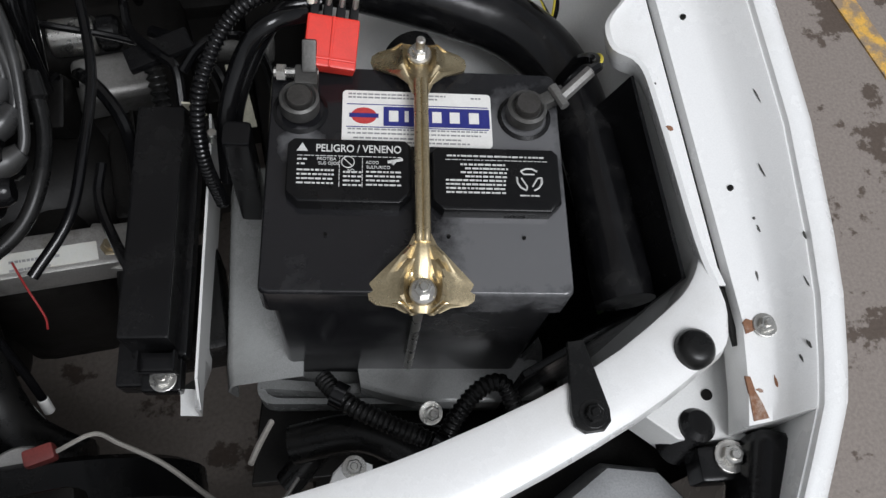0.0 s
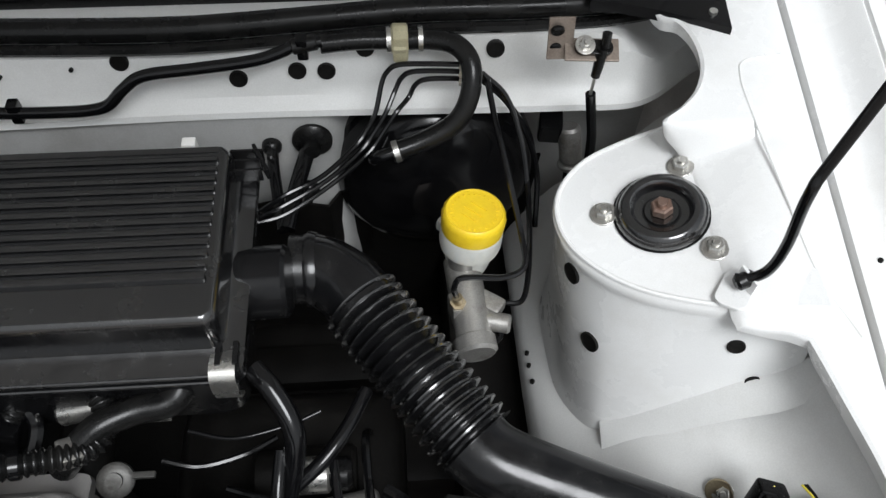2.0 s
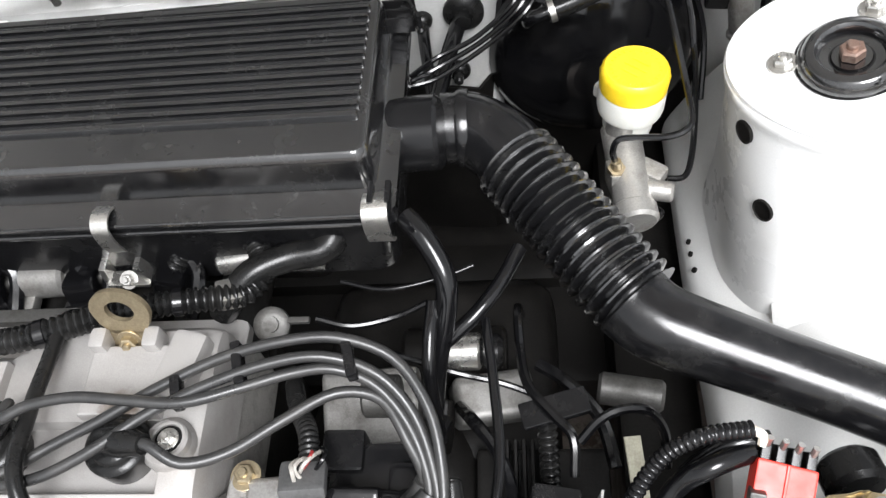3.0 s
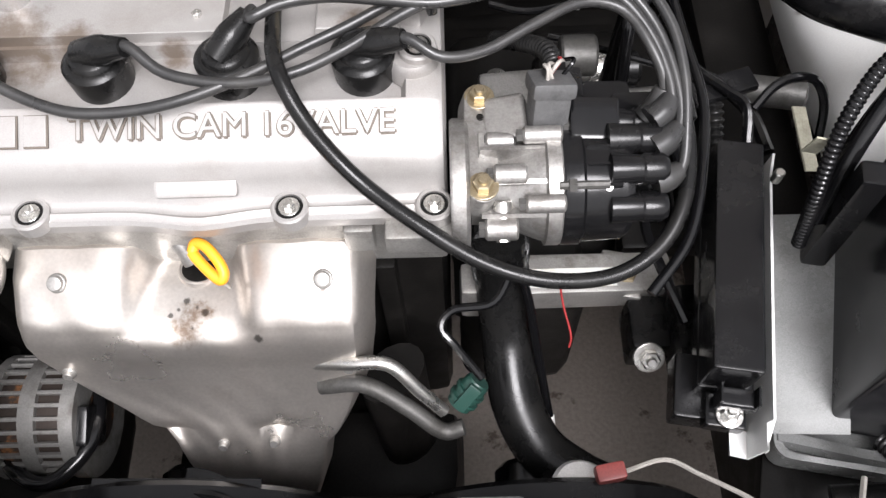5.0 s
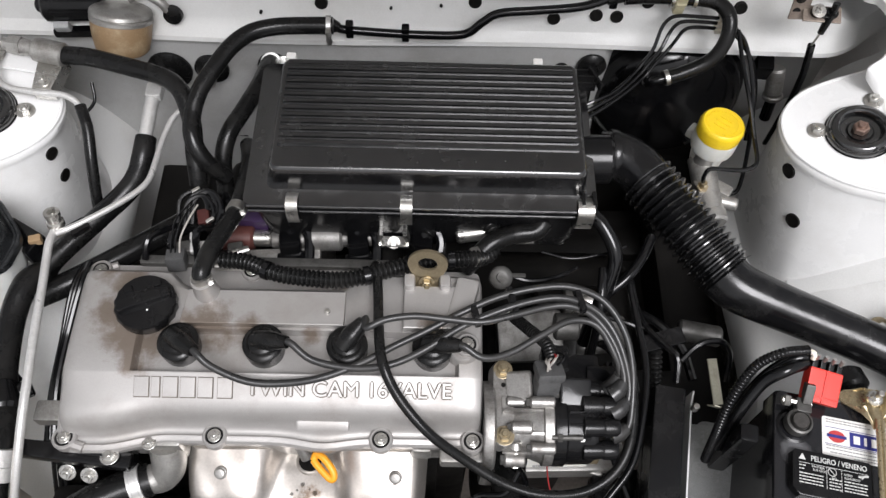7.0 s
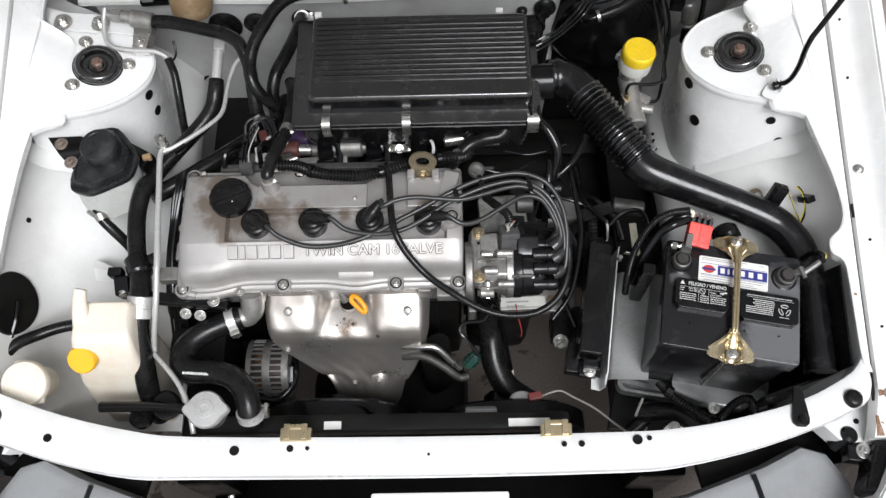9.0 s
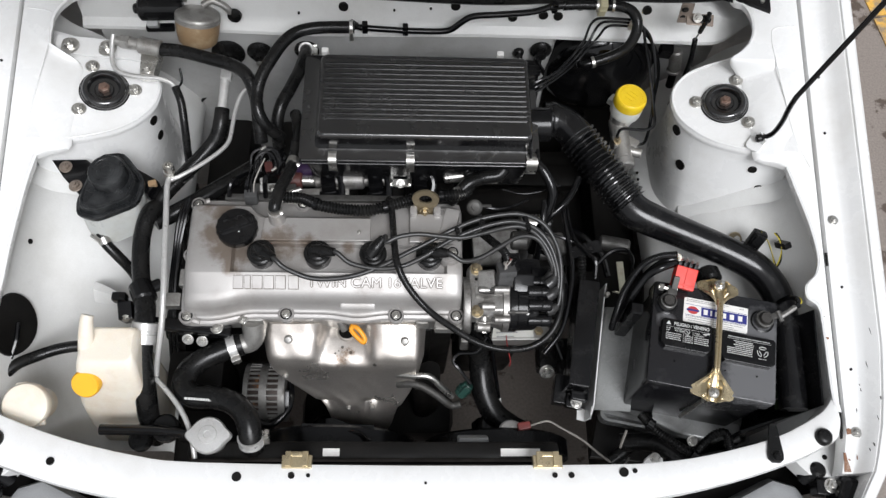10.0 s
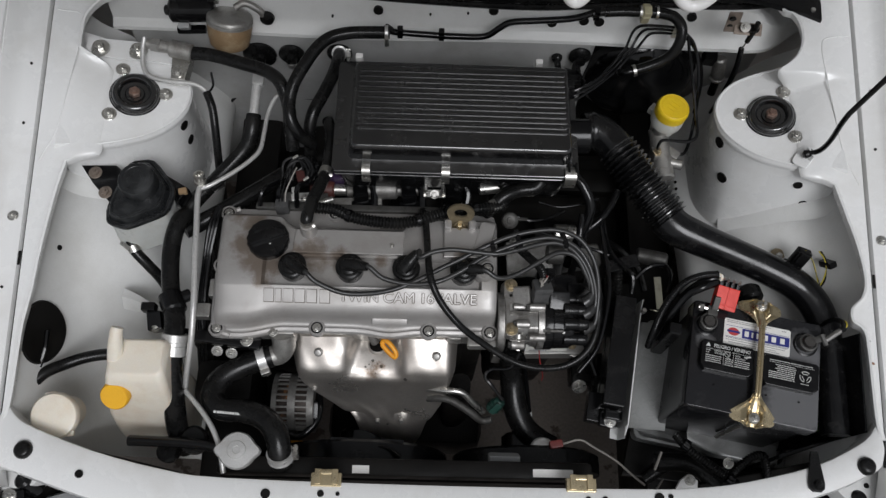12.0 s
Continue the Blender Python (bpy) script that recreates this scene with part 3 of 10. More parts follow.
        box(bm, (mx(0.6865), y, ZR(y) + 0.0005), (0.004, 0.022, 0.002), (math.degrees(math.atan(0.182)), 0, 0), bev=0.0008)
        part("slot", bm, DARK, wing)
    return tower


tower_r = inner_wing(1)
tower_l = inner_wing(-1)


def paint_chips():
    """Dark chips and scuffs along the inner edge of the wing on the battery's side."""
    wing, rail = ([o for o in body.children if o.name.split(".")[0] == nm and sum(v.co.x for v in o.data.vertices) > 0][0] for nm in ("wing_panel", "wing_rail"))
    rnd = random.Random(8)
    for x, y, w, ln, a, on, material in ((0.709, 0.108, 0.0016, 0.0065, 4, wing, DULL), (0.718, 0.138, 0.0012, 0.0050, -6, wing, DULL), (0.717, 0.146, 0.0016, 0.0022, 20, wing, DULL), (0.736, 0.121, 0.0018, 0.0058, -24, wing, DULL),
                                         (0.719, 0.053, 0.0014, 0.0055, -14, wing, DULL), (0.714, 0.046, 0.0012, 0.0050, -10, wing, DULL), (0.689, 0.034, 0.0035, 0.0022, 30, wing, RUST), (0.701, 0.037, 0.0012, 0.0070, 6, wing, RUST),
                                         (0.729, 0.092, 0.0008, 0.0075, -8, wing, DULL), (0.728, 0.175, 0.0008, 0.010, -6, wing, DULL), (0.736, 0.225, 0.0008, 0.012, -6, wing, DULL), (0.674, 0.218, 0.0042, 0.0036, 0, rail, RUST), (0.672, 0.252, 0.0010, 0.0016, 0, rail, DULL)):
        at, n, _, _ = surface(on).ray_cast(V(x, y, 1.2), V(0, 0, -1))
        n = n if n.z > 0 else -n
        ya = (V(math.sin(radians(a)), 1, 0) - n * n.dot(V(math.sin(radians(a)), 1, 0))).normalized()
        xa = ya.cross(n)
        m = Matrix(((xa.x, ya.x, n.x, at.x), (xa.y, ya.y, n.y, at.y), (xa.z, ya.z, n.z, at.z), (0, 0, 0, 1)))
        bm = bmesh.new()
        ring = [(0.75 * w * (0.6 + 0.6 * rnd.random()) * math.cos(t), 0.6 * ln * (0.6 + 0.6 * rnd.random()) * math.sin(t)) for t in np.linspace(0, 2 * math.pi, 13)[:-1]]
        loft(bm, [[m @ V(*p, z) for p in ring] for z in (-0.0004, 0.0003)])
        part("paint_chip", bm, material, on, "grey chip in the paint" if material is DULL else "brown rust spot in the paint")



def hole(parent, p, r, n=(0, 0, 1), stretch=1.0):
    """A round hole with its dark inside and pressed edge."""
    m = Matrix.Translation(p) @ Vector(n).to_track_quat("Z", "Y").to_matrix().to_4x4() @ Matrix.Diagonal((1, stretch, 1, 1))
    bm = bmesh.new()
    lathe(bm, [(r, -0.004), (r, 0.0012), (r * 0.9, 0.0016), (r * 0.82, 0.0008), (0.0001, 0.0006)], m, 20)
    return part("hole", bm, DARK, parent)


def surface(*obs):
    vs, fs = [], []
    for o in obs:
        k = len(vs)
        vs += [o.matrix_basis @ v.co for v in o.data.vertices]
        fs += [[k + i for i in p.vertices] for p in o.data.polygons]
    return BVHTree.FromPolygons(vs, fs)


def on_surface(tree, start, p):
    """Where the way from start through p meets the surface, and its normal."""
    d = (Vector(p) - Vector(start)).normalized()
    at, n, _, _ = tree.ray_cast(Vector(start), d)
    if at is None:
        return Vector(p), -d
    return at, (n if n.dot(d) < 0 else -n)


def near_surface(tree, inside, p):
    """The surface's point nearest to p, and its normal on the side of inside."""
    at, n, _, _ = tree.find_nearest(Vector(p))
    return at, (n if n.dot(inside - at) > 0 else -n)


paint_chips()
WINGS_R = surface(*[o for o in body.children if o.name.split(".")[0] in ("inner_wing", "strut_tower") and sum(v.co.x for v in o.data.vertices) > 0])
WINGS_L = surface(*[o for o in body.children if o.name.split(".")[0] in ("inner_wing", "strut_tower") and sum(v.co.x for v in o.data.vertices) < 0])
INSIDE_R, INSIDE_L = V(0.30, 0.35, 0.95), V(-0.26, 0.35, 0.95)
for p, r in (((0.600, 0.523, 0.807), 0.0075), ((0.624, 0.508, 0.766), 0.0075), ((0.639, 0.465, 0.747), 0.007), ((0.472, 0.600, 0.800), 0.010), ((0.477, 0.551, 0.750), 0.010),
             ((0.452, 0.630, 0.600), 0.003), ((0.453, 0.615, 0.600), 0.003), ((0.462, 0.595, 0.600), 0.003)):
    at, n = near_surface(WINGS_R, INSIDE_R, p)
    hole(tower_r, at + n * 0.0005, r, n)
for dz in (0.80, 0.755):
    at, n = near_surface(WINGS_L, INSIDE_L, (2 * X0 - 0.468, 0.60, dz))
    hole(tower_l, at, 0.009, n)


def radiator_support():
    rear = [(-0.638, 0.125), (-0.620, 0.105), (-0.592, 0.090), (-0.505, 0.060), (-0.40, 0.036), (-0.303, 0.026), (0.02, 0.022), (0.31, 0.023), (0.392, 0.026), (0.469, 0.036), (0.573, 0.061), (0.640, 0.092), (0.664, 0.110), (0.677, 0.130)]
    front = [(-0.66, 0.045), (-0.645, 0.035), (-0.609, 0.024), (-0.50, -0.010), (-0.40, -0.030), (-0.30, -0.032), (0.02, -0.034), (0.31, -0.032), (0.40, -0.026), (0.50, -0.006), (0.600, 0.024), (0.652, 0.047), (0.672, 0.058), (0.680, 0.078)]
    bm = bmesh.new()
    rows = []
    for (a, b), (c, d) in zip(rear, front):
        z = 0.745 + 0.018 * min(1, abs(a - X0) / 0.62) ** 2
        R, F = V(a, b, z), V(c, d, z)
        u = (F - R).normalized()
        rows.append([R + u * 0.002 + V(0, 0, -0.055), R + V(0, 0, -0.008), R + u * 0.001 + V(0, 0, -0.002), R + u * 0.005, R.lerp(F, 0.5) + V(0, 0, 0.001),
                     F - u * 0.010, F - u * 0.003 + V(0, 0, -0.003), F + V(0, 0, -0.012), F - u * 0.004 + V(0, 0, -0.03), F - u * 0.001 + V(0, 0, -0.034)])
    fine = list(zip(*[curve(c, 3) for c in zip(*rows)]))
    sheet(bm, fine, 0.002)
    sup = part("radiator_support", bm, PAINT, body)
    for x, y in ((0.647, 0.061), (-0.600, 0.057)):
        bm = bmesh.new()
        z = 0.762
        lathe(bm, [(0.0135, -0.002), (0.0135, 0.004), (0.0115, 0.008), (0.009, 0.010), (0.004, 0.0105)], Matrix.Translation((x, y, z)), 24)
        part("bump_stop", bm, RUBBER, sup, "round black rubber bonnet stop")
    for x, y, r in ((-0.515, 0.025, 0.006), (-0.245, 0.004, 0.007), (-0.165, 0.006, 0.005), (-0.14, 0.006, 0.003), (0.23, 0.006, 0.004), (0.255, 0.006, 0.0045),
                    (0.335, 0.010, 0.007), (0.035, -0.005, 0.002), (0.352, 0.012, 0.0035)):
        hole(sup, (x, y, 0.7465 + 0.018 * min(1, abs(x - X0) / 0.62) ** 2), r)
    # welded seams
    for x in (-0.235, 0.315):
        bm = bmesh.new()
        box(bm, (x, -0.004, 0.7475), (0.0015, 0.050, 0.0025), bev=0.0005)
        part("seam", bm, BAYPAINT, sup)
    # rubber strap clip
    bm = bmesh.new()
    poly = [(-0.006, -0.031), (0.006, -0.031), (0.0115, -0.026), (0.0125, -0.018), (0.006, 0.028), (-0.005, 0.028), (-0.0125, -0.018), (-0.0115, -0.026)]
    slab(bm, poly, 0, 0.004, 0.0012, pose(0.569, 0.053, 0.760, 0, 0, -3))
    clip = part("strap", bm, RUBBER, sup, "black rubber strap riveted to the panel")
    bolt(clip, (0.569, 0.033, 0.763), 0.006, material=RUBBER, name="rivet")
    for x, w in ((-0.158, 0.045), (0.220, 0.045)):
        bm = bmesh.new()
        z = 0.744
        box(bm, (x, 0.026, z), (w, 0.020, 0.012), bev=0.002)
        box(bm, (x, 0.037, z + 0.002), (w * 0.7, 0.008, 0.010), bev=0.002)
        box(bm, (x - w * 0.28, 0.030, z + 0.007), (w * 0.2, 0.022, 0.005), bev=0.001)
        box(bm, (x + w * 0.28, 0.030, z + 0.007), (w * 0.2, 0.022, 0.005), bev=0.001)
        part("radiator_clip", bm, GOLD, sup, "yellowed metal radiator mount clip")
    return sup


place(0.0, 0.005, 0.020)
support = radiator_support()


def bulkhead():
    bm = bmesh.new()
    wall_y = lambda x: 0.743 + 0.055 * smooth(0.252, 0.285, x)
    xs = list(np.linspace(-0.56, 0.24, 14)) + list(np.linspace(0.252, 0.285, 7)) + list(np.linspace(0.31, 0.60, 6))
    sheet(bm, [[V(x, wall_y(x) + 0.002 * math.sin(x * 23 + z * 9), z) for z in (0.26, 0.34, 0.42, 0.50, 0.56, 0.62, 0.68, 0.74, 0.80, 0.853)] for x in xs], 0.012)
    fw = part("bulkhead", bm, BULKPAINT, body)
    bm = bmesh.new()
    rnd = random.Random(5)
    rows = []
    for j in range(9):
        z = 0.30 + 0.053 * j
        rows.append([V(x, wall_y(x) - 0.020 - 0.004 * rnd.random() - 0.004 * math.sin(i * 0.9 + j), z) for i in range(25) for x in [-0.02 + 0.50 * i / 24 + (0.012 * rnd.random() if i in (0, 24) else 0)]])
    sheet(bm, rows, 0.003)
    part("insulation", bm, DARK, fw, "sooty black insulation mat")
    # the box section of the scuttle in front of the windscreen, with a rounded right end
    bm = bmesh.new()
    rows = []
    for x in list(np.linspace(-0.585, 0.50, 24)) + list(np.linspace(0.515, 0.67, 16)):
        wob = 0.003 * math.sin(x * 9)
        back = 0.055 * smooth(0.535, 0.655, x) ** 1.5
        low = 0.050 * smooth(0.515, 0.60, x)
        prof = [(0.815, 0.857), (0.727 + wob, 0.853), (0.722 + wob, 0.856), (0.724 + wob, 0.862), (0.737 + wob, 0.870), (0.743, 0.880), (0.748, 0.905), (0.755, 0.922), (0.768, 0.929), (0.83, 0.93)]
        rows.append([V(x, y + back * (1 if 0 < k < 9 else 0), min(z, 0.93 - low) - 0.0004 * k * (low > 0)) for k, (y, z) in enumerate(prof)])
    sheet(bm, rows, 0.002)
    sc = part("scuttle", bm, BAYPAINT, body)
    for x, z in ((0.079, 0.910), (0.183, 0.890), (0.238, 0.896), (0.265, 0.895), (0.302, 0.916), (0.423, 0.912), (-0.12, 0.905)):
        hole(sc, (x, 0.7468 + (z - 0.905) * 0.30 + 0.003 * math.sin(x * 9) * 0.4, z), 0.0085, (0, -1, 0.28))
    for x, z in ((-0.03, 0.900), (0.035, 0.905), (-0.2, 0.89)):
        hole(sc, (x, 0.7462 + (z - 0.905) * 0.30, z), 0.002, (0, -1, 0.28))
    # top of the scuttle: black plastic vent panel
    bm = bmesh.new()
    box(bm, (X0, 0.93, 0.935), (1.22, 0.26, 0.012), bev=0.004)
    box(bm, (0.36, 0.93, 0.943), (0.004, 0.2, 0.008), bev=0.001)
    box(bm, (-0.12, 0.93, 0.943), (0.004, 0.2, 0.008), bev=0.001)
    top = part("scuttle_panel", bm, PLASTIC, body, "dark grey plastic scuttle panel with a vent mesh")
    bm = bmesh.new()
    for i in range(30):
        for j in range(4):
            x, y = 0.10 + i * 0.0085 + (j % 2) * 0.004, 0.835 + j * 0.012
            rod(bm, (x, y - 0.006, 0.9425), (x + (0.006 if i % 2 else -0.006), y + 0.006, 0.9425), 0.0012, seg=5)
        rod(bm, (0.10 + i * 0.0085, 0.828, 0.9425), (0.10 + i * 0.0085, 0.878, 0.9425), 0.001, seg=5)
    part("vent_mesh", bm, GREYPAINT, top)
    # rubber seal along the scuttle's edge
    bm = bmesh.new()
    sealp = [(-0.46, 0.792, 0.937), (-0.36, 0.784, 0.94), (-0.25, 0.776, 0.941), (-0.1, 0.764, 0.941), (0.05, 0.758, 0.94), (0.15, 0.757, 0.94), (0.25, 0.762, 0.942), (0.35, 0.768, 0.944), (0.45, 0.768, 0.944),
             (0.53, 0.774, 0.942), (0.60, 0.792, 0.938), (0.66, 0.806, 0.94), (0.69, 0.818, 0.945)]
    tube(bm, sealp, 0.011, seg=12)
    tube(bm, [(x, y - 0.010, z - 0.014) for x, y, z in sealp[:-2]], 0.0055, seg=8)
    part("bonnet_seal", bm, RUBBER, body, "long black rubber bonnet seal")
    bm = bmesh.new()
    edge = [(0.505, 0.752, 0.960), (0.53, 0.748, 0.960), (0.56, 0.740, 0.9585), (0.595, 0.728, 0.957), (0.626, 0.716, 0.955)]
    sheet(bm, [[V(x, y, z - 0.010), V(x, y + 0.002, z), V(x, y + 0.03, z + 0.006), V(x - 0.004, y + 0.08, z + 0.012), V(x - 0.008, y + 0.15, z + 0.016)] for x, y, z in edge], 0.003)
    cc = part("corner_cover", bm, PLASTIC, body, "black plastic corner cover")
    bm = bmesh.new()
    rod(bm, (0.612, 0.735, 0.957), (0.612, 0.735, 0.961), 0.004, seg=10)
    part("screw", bm, STEEL, cc)
    return fw


place(0.006, 0.060, -0.042)
firewall = bulkhead()


def bonnet():
    b = thing("bonnet", (X0, 0.86, 0.95), "raised white bonnet leaning back over the scuttle", "bonnet")
    m = Matrix.Translation((X0, 0.91, 0.99)) @ pose(0, 0, 0, -44, 0, 0)
    bm = bmesh.new()
    box(bm, (0, -0.375, 0.030), (1.38, 0.75, 0.012), bev=0.005, m=m)
    skin = part("outer_skin", bm, PAINT, b)
    bm = bmesh.new()
    for x in (-0.6, -0.2, 0.2, 0.6):
        box(bm, (x, -0.375, 0.012), (0.09, 0.68, 0.022), bev=0.008, m=m)
    for y in (-0.04, -0.72):
        box(bm, (0, y, 0.012), (1.28, 0.06, 0.0225), bev=0.008, m=m)
    part("inner_frame", bm, BAYPAINT, b)
    for x, w in ((0.103, 0.022), (0.205, 0.034)):
        bm = bmesh.new()
        tube(bm, [(x - w / 2, 0.372, 1.50), (x - w / 2, 0.366, 1.462), (x, 0.362, 1.447), (x + w / 2, 0.366, 1.462), (x + w / 2, 0.372, 1.50)], 0.0055, seg=12)
        st = part("striker", bm, PAINT, b, "white-painted bonnet striker loop")
        bm = bmesh.new()
        box(bm, (x, 0.378, 1.485), (w * 0.7, 0.004, 0.03), bev=0.001)
        part("rusty_web", bm, RUST, st)
    return b


place()


def cabin():
    """The unseen rest of the car behind the bulkhead, added to shade the yard under it."""
    def ring(y, hw, z0, z1, r=0.07):
        return [V(X0 + x, y, (z0 + z1) / 2 + z) for x, z in rrect(2 * hw, z1 - z0, r, 3)]
    bm = bmesh.new()
    loft(bm, [ring(0.97, 0.785, 0.20, 0.93), ring(1.20, 0.80, 0.19, 0.95), ring(2.60, 0.80, 0.19, 0.95), ring(3.35, 0.78, 0.22, 0.93), ring(3.62, 0.70, 0.30, 0.86), ring(3.68, 0.62, 0.36, 0.78)])
    part("rear_body", bm, PAINT, body)
    bm = bmesh.new()
    loft(bm, [[V(X0 + x * (0.66 - 0.06 * k) / 0.66, 1.02 + 0.62 * k + dy * (1 - 0.35 * k), 0.94 + 0.42 * k) for x, dy in ((-0.66, 0), (0.66, 0), (0.68, 1.0), (0.66, 1.95), (-0.66, 1.95), (-0.68, 1.0))] for k in (0.0, 0.5, 0.96, 1.0)])
    part("glasshouse", bm, SATIN, body, "dark glass round the cabin")
    bm = bmesh.new()
    slab(bm, [(X0 - 0.60, 1.62), (X0 + 0.60, 1.62), (X0 + 0.62, 2.3), (X0 + 0.59, 2.92), (X0 - 0.59, 2.92), (X0 - 0.62, 2.3)], 1.345, 1.385, 0.015)
    part("roof", bm, PAINT, body)


cabin()
bonnet()


def wheels():
    w = thing("road_wheel", (0.66, 0.62, 0.0), "black tyre on a steel front wheel", "wheel", "road wheels")
    bm = bmesh.new()
    lathe(bm, [(0.17, -0.08), (0.25, -0.088), (0.275, -0.07), (0.28, 0.0), (0.275, 0.07), (0.25, 0.088), (0.17, 0.08)], pose(0.66, 0.62, 0.28, 0, 90, 0), 32)
    part("tyre", bm, RUBBER, w)
    bm = bmesh.new()
    lathe(bm, [(0.168, -0.075), (0.168, 0.06), (0.12, 0.05), (0.05, 0.06), (0.03, 0.06)], pose(0.66, 0.62, 0.28, 0, 90, 0), 24)
    part("rim", bm, STEEL, w)
    copy_thing(w, pose(2 * X0 - 0.66, 0.62, 0.0, 0, 0, 180))
    copy_thing(w, pose(0.67, 3.05, 0.0))
    copy_thing(w, pose(2 * X0 - 0.67, 3.05, 0.0, 0, 0, 180))


wheels()


def nose():
    """What shows in front of the radiator support: lamp housings, brackets, stay."""
    for s in (1, -1):
        mx = lambda x: x if s > 0 else 2 * X0 - x
        h = thing("headlamp", (mx(0.56), -0.06, 0.55), "dark grey back of a headlamp housing under the front panel", "headlamp", "headlamps")
        bm = bmesh.new()
        poly = [(0.30, -0.07), (0.42, -0.050), (0.54, -0.008), (0.600, 0.020), (0.640, 0.008), (0.67, -0.04), (0.66, -0.12), (0.60, -0.17), (0.42, -0.19), (0.31, -0.18)]
        poly = [(mx(x), y) for x, y in poly]
        slab(bm, poly if s > 0 else poly[::-1], 0.52, 0.690, 0.02)
        part("housing", bm, LAMPGREY, h)
        bm = bmesh.new()
        slab(bm, [(mx(0.30), -0.20), (mx(0.72), -0.20), (mx(0.72), -0.185), (mx(0.30), -0.195)] if s > 0 else [(mx(0.30), -0.195), (mx(0.72), -0.185), (mx(0.72), -0.20), (mx(0.30), -0.20)], 0.50, 0.70, 0.004)
        part("rim", bm, SATIN, h)
        bm = bmesh.new()
        tube(bm, [(mx(0.520), -0.025, 0.690), (mx(0.527), -0.06, 0.692), (mx(0.535), -0.10, 0.692)], 0.004, seg=6)
        part("rib", bm, SATIN, h)
        bm = bmesh.new()
        box(bm, (mx(0.58), 0.03, 0.62), (0.26, 0.10, 0.02), (0, 0, 12 * s), bev=0.004)
        part("back_shell", bm, DARK, h)
        # black plastic corner bracket with a bright screw
        bm = bmesh.new()
        box(bm, (mx(0.687), -0.030, 0.728), (0.040, 0.082, 0.056), (0, 0, -24 * s), bev=0.012, seg=3)
        br = part("corner_bracket", bm, PLASTIC, h)
        bm = bmesh.new()
        box(bm, (mx(0.672), -0.004, 0.718), (0.048, 0.024, 0.028), (0, 0, -8 * s), bev=0.004)
        arm = part("bracket_arm", bm, PLASTIC, br)
        bolt(arm, (mx(0.671), 0.000, 0.7322), 0.0075)
        # plate under the panel's corner, with a hole in it
        bm = bmesh.new()
        poly = [(0.618, 0.042), (0.640, 0.018), (0.688, 0.008), (0.700, 0.060), (0.688, 0.090)]
        poly = [(mx(x), y) for x, y in poly]
        slab(bm, poly if s > 0 else poly[::-1], 0.69, 0.730, 0.002)
        ep = part("end_plate", bm, BAYPAINT, body)
        hole(ep, (mx(0.670), 0.044, 0.7302), 0.0040)
        bm = bmesh.new()
        rod(bm, (mx(0.650), 0.018, 0.69), (mx(0.657), 0.026, 0.735), 0.015, 0.013, 20, 0.004)
        part("adjuster", bm, PLASTIC, h)
        if s > 0:
            for c, poly in (((0.684, 0.030), [(-0.005, -0.0145), (0.006, -0.0145), (0.004, -0.004), (0.0015, 0.004), (0.0005, 0.014), (-0.003, 0.015), (-0.0035, 0.002)]),
                            ((0.6925, 0.076), [(-0.003, -0.005), (0.003, -0.004), (0.004, 0.003), (0.0, 0.005), (-0.003, 0.003)])):
                bm = bmesh.new()
                slab(bm, poly, -0.001, 0.0010, 0.0003, pose(*c, ZR(c[1]), 10.5, 0, 0))
                part("rust_patch", bm, RUST, ep, "brown rust through chipped paint")
    g = thing("grille", (X0, -0.12, 0.4), "black plastic grille behind the front bumper", "grille")
    bm = bmesh.new()
    box(bm, (X0, -0.15, 0.60), (0.56, 0.02, 0.16), bev=0.004)
    part("frame", bm, PLASTIC, g)
    for i in range(6):
        bm = bmesh.new()
        box(bm, (X0, -0.125, 0.54 + i * 0.024), (0.54, 0.05, 0.004), bev=0.001)
        part("slat", bm, SATIN, g)
    bm = bmesh.new()
    tube(bm, [(-0.26, -0.045, 0.71), (-0.25, -0.075, 0.70), (-0.2, -0.09, 0.70), (-0.05, -0.06, 0.70)], 0.005, seg=8)
    st = tagged(solo("bonnet_latch_stay", to_mesh("bonnet_latch_stay", bm, STEEL)), "thin bare steel stay rod at the front panel", "rod")
    bm = bmesh.new()
    box(bm, (0.05, -0.060, 0.712), (0.20, 0.022, 0.05), bev=0.004)
    box(bm, (0.05, -0.078, 0.71), (0.05, 0.01, 0.05), bev=0.003)
    tagged(solo("bonnet_latch", to_mesh("bonnet_latch", bm, BAYPAINT)), "white-painted steel bonnet latch on the front panel", "latch")
    b = thing("front_bumper", (X0, -0.28, 0.2), "white front bumper skin below the lamps", "bumper")
    bm = bmesh.new()
    rows = []
    for x in np.linspace(-0.78, 0.78, 19):
        y = -0.30 + 0.22 * (abs(x) / 0.78) ** 3
        rows.append([V(X0 + x, y + 0.10, 0.52), V(X0 + x, y + 0.02, 0.515), V(X0 + x, y, 0.48), V(X0 + x, y, 0.32), V(X0 + x, y + 0.03, 0.22)])
    sheet(bm, rows, 0.004)
    part("skin", bm, PAINT, b)


nose()


# ---- the engine ----
place(0.009, 0.009, 0.0)
engine = thing("engine", (-0.14, 0.36, 0.28), "silver-painted four-cylinder engine, mounted crosswise", "engine")


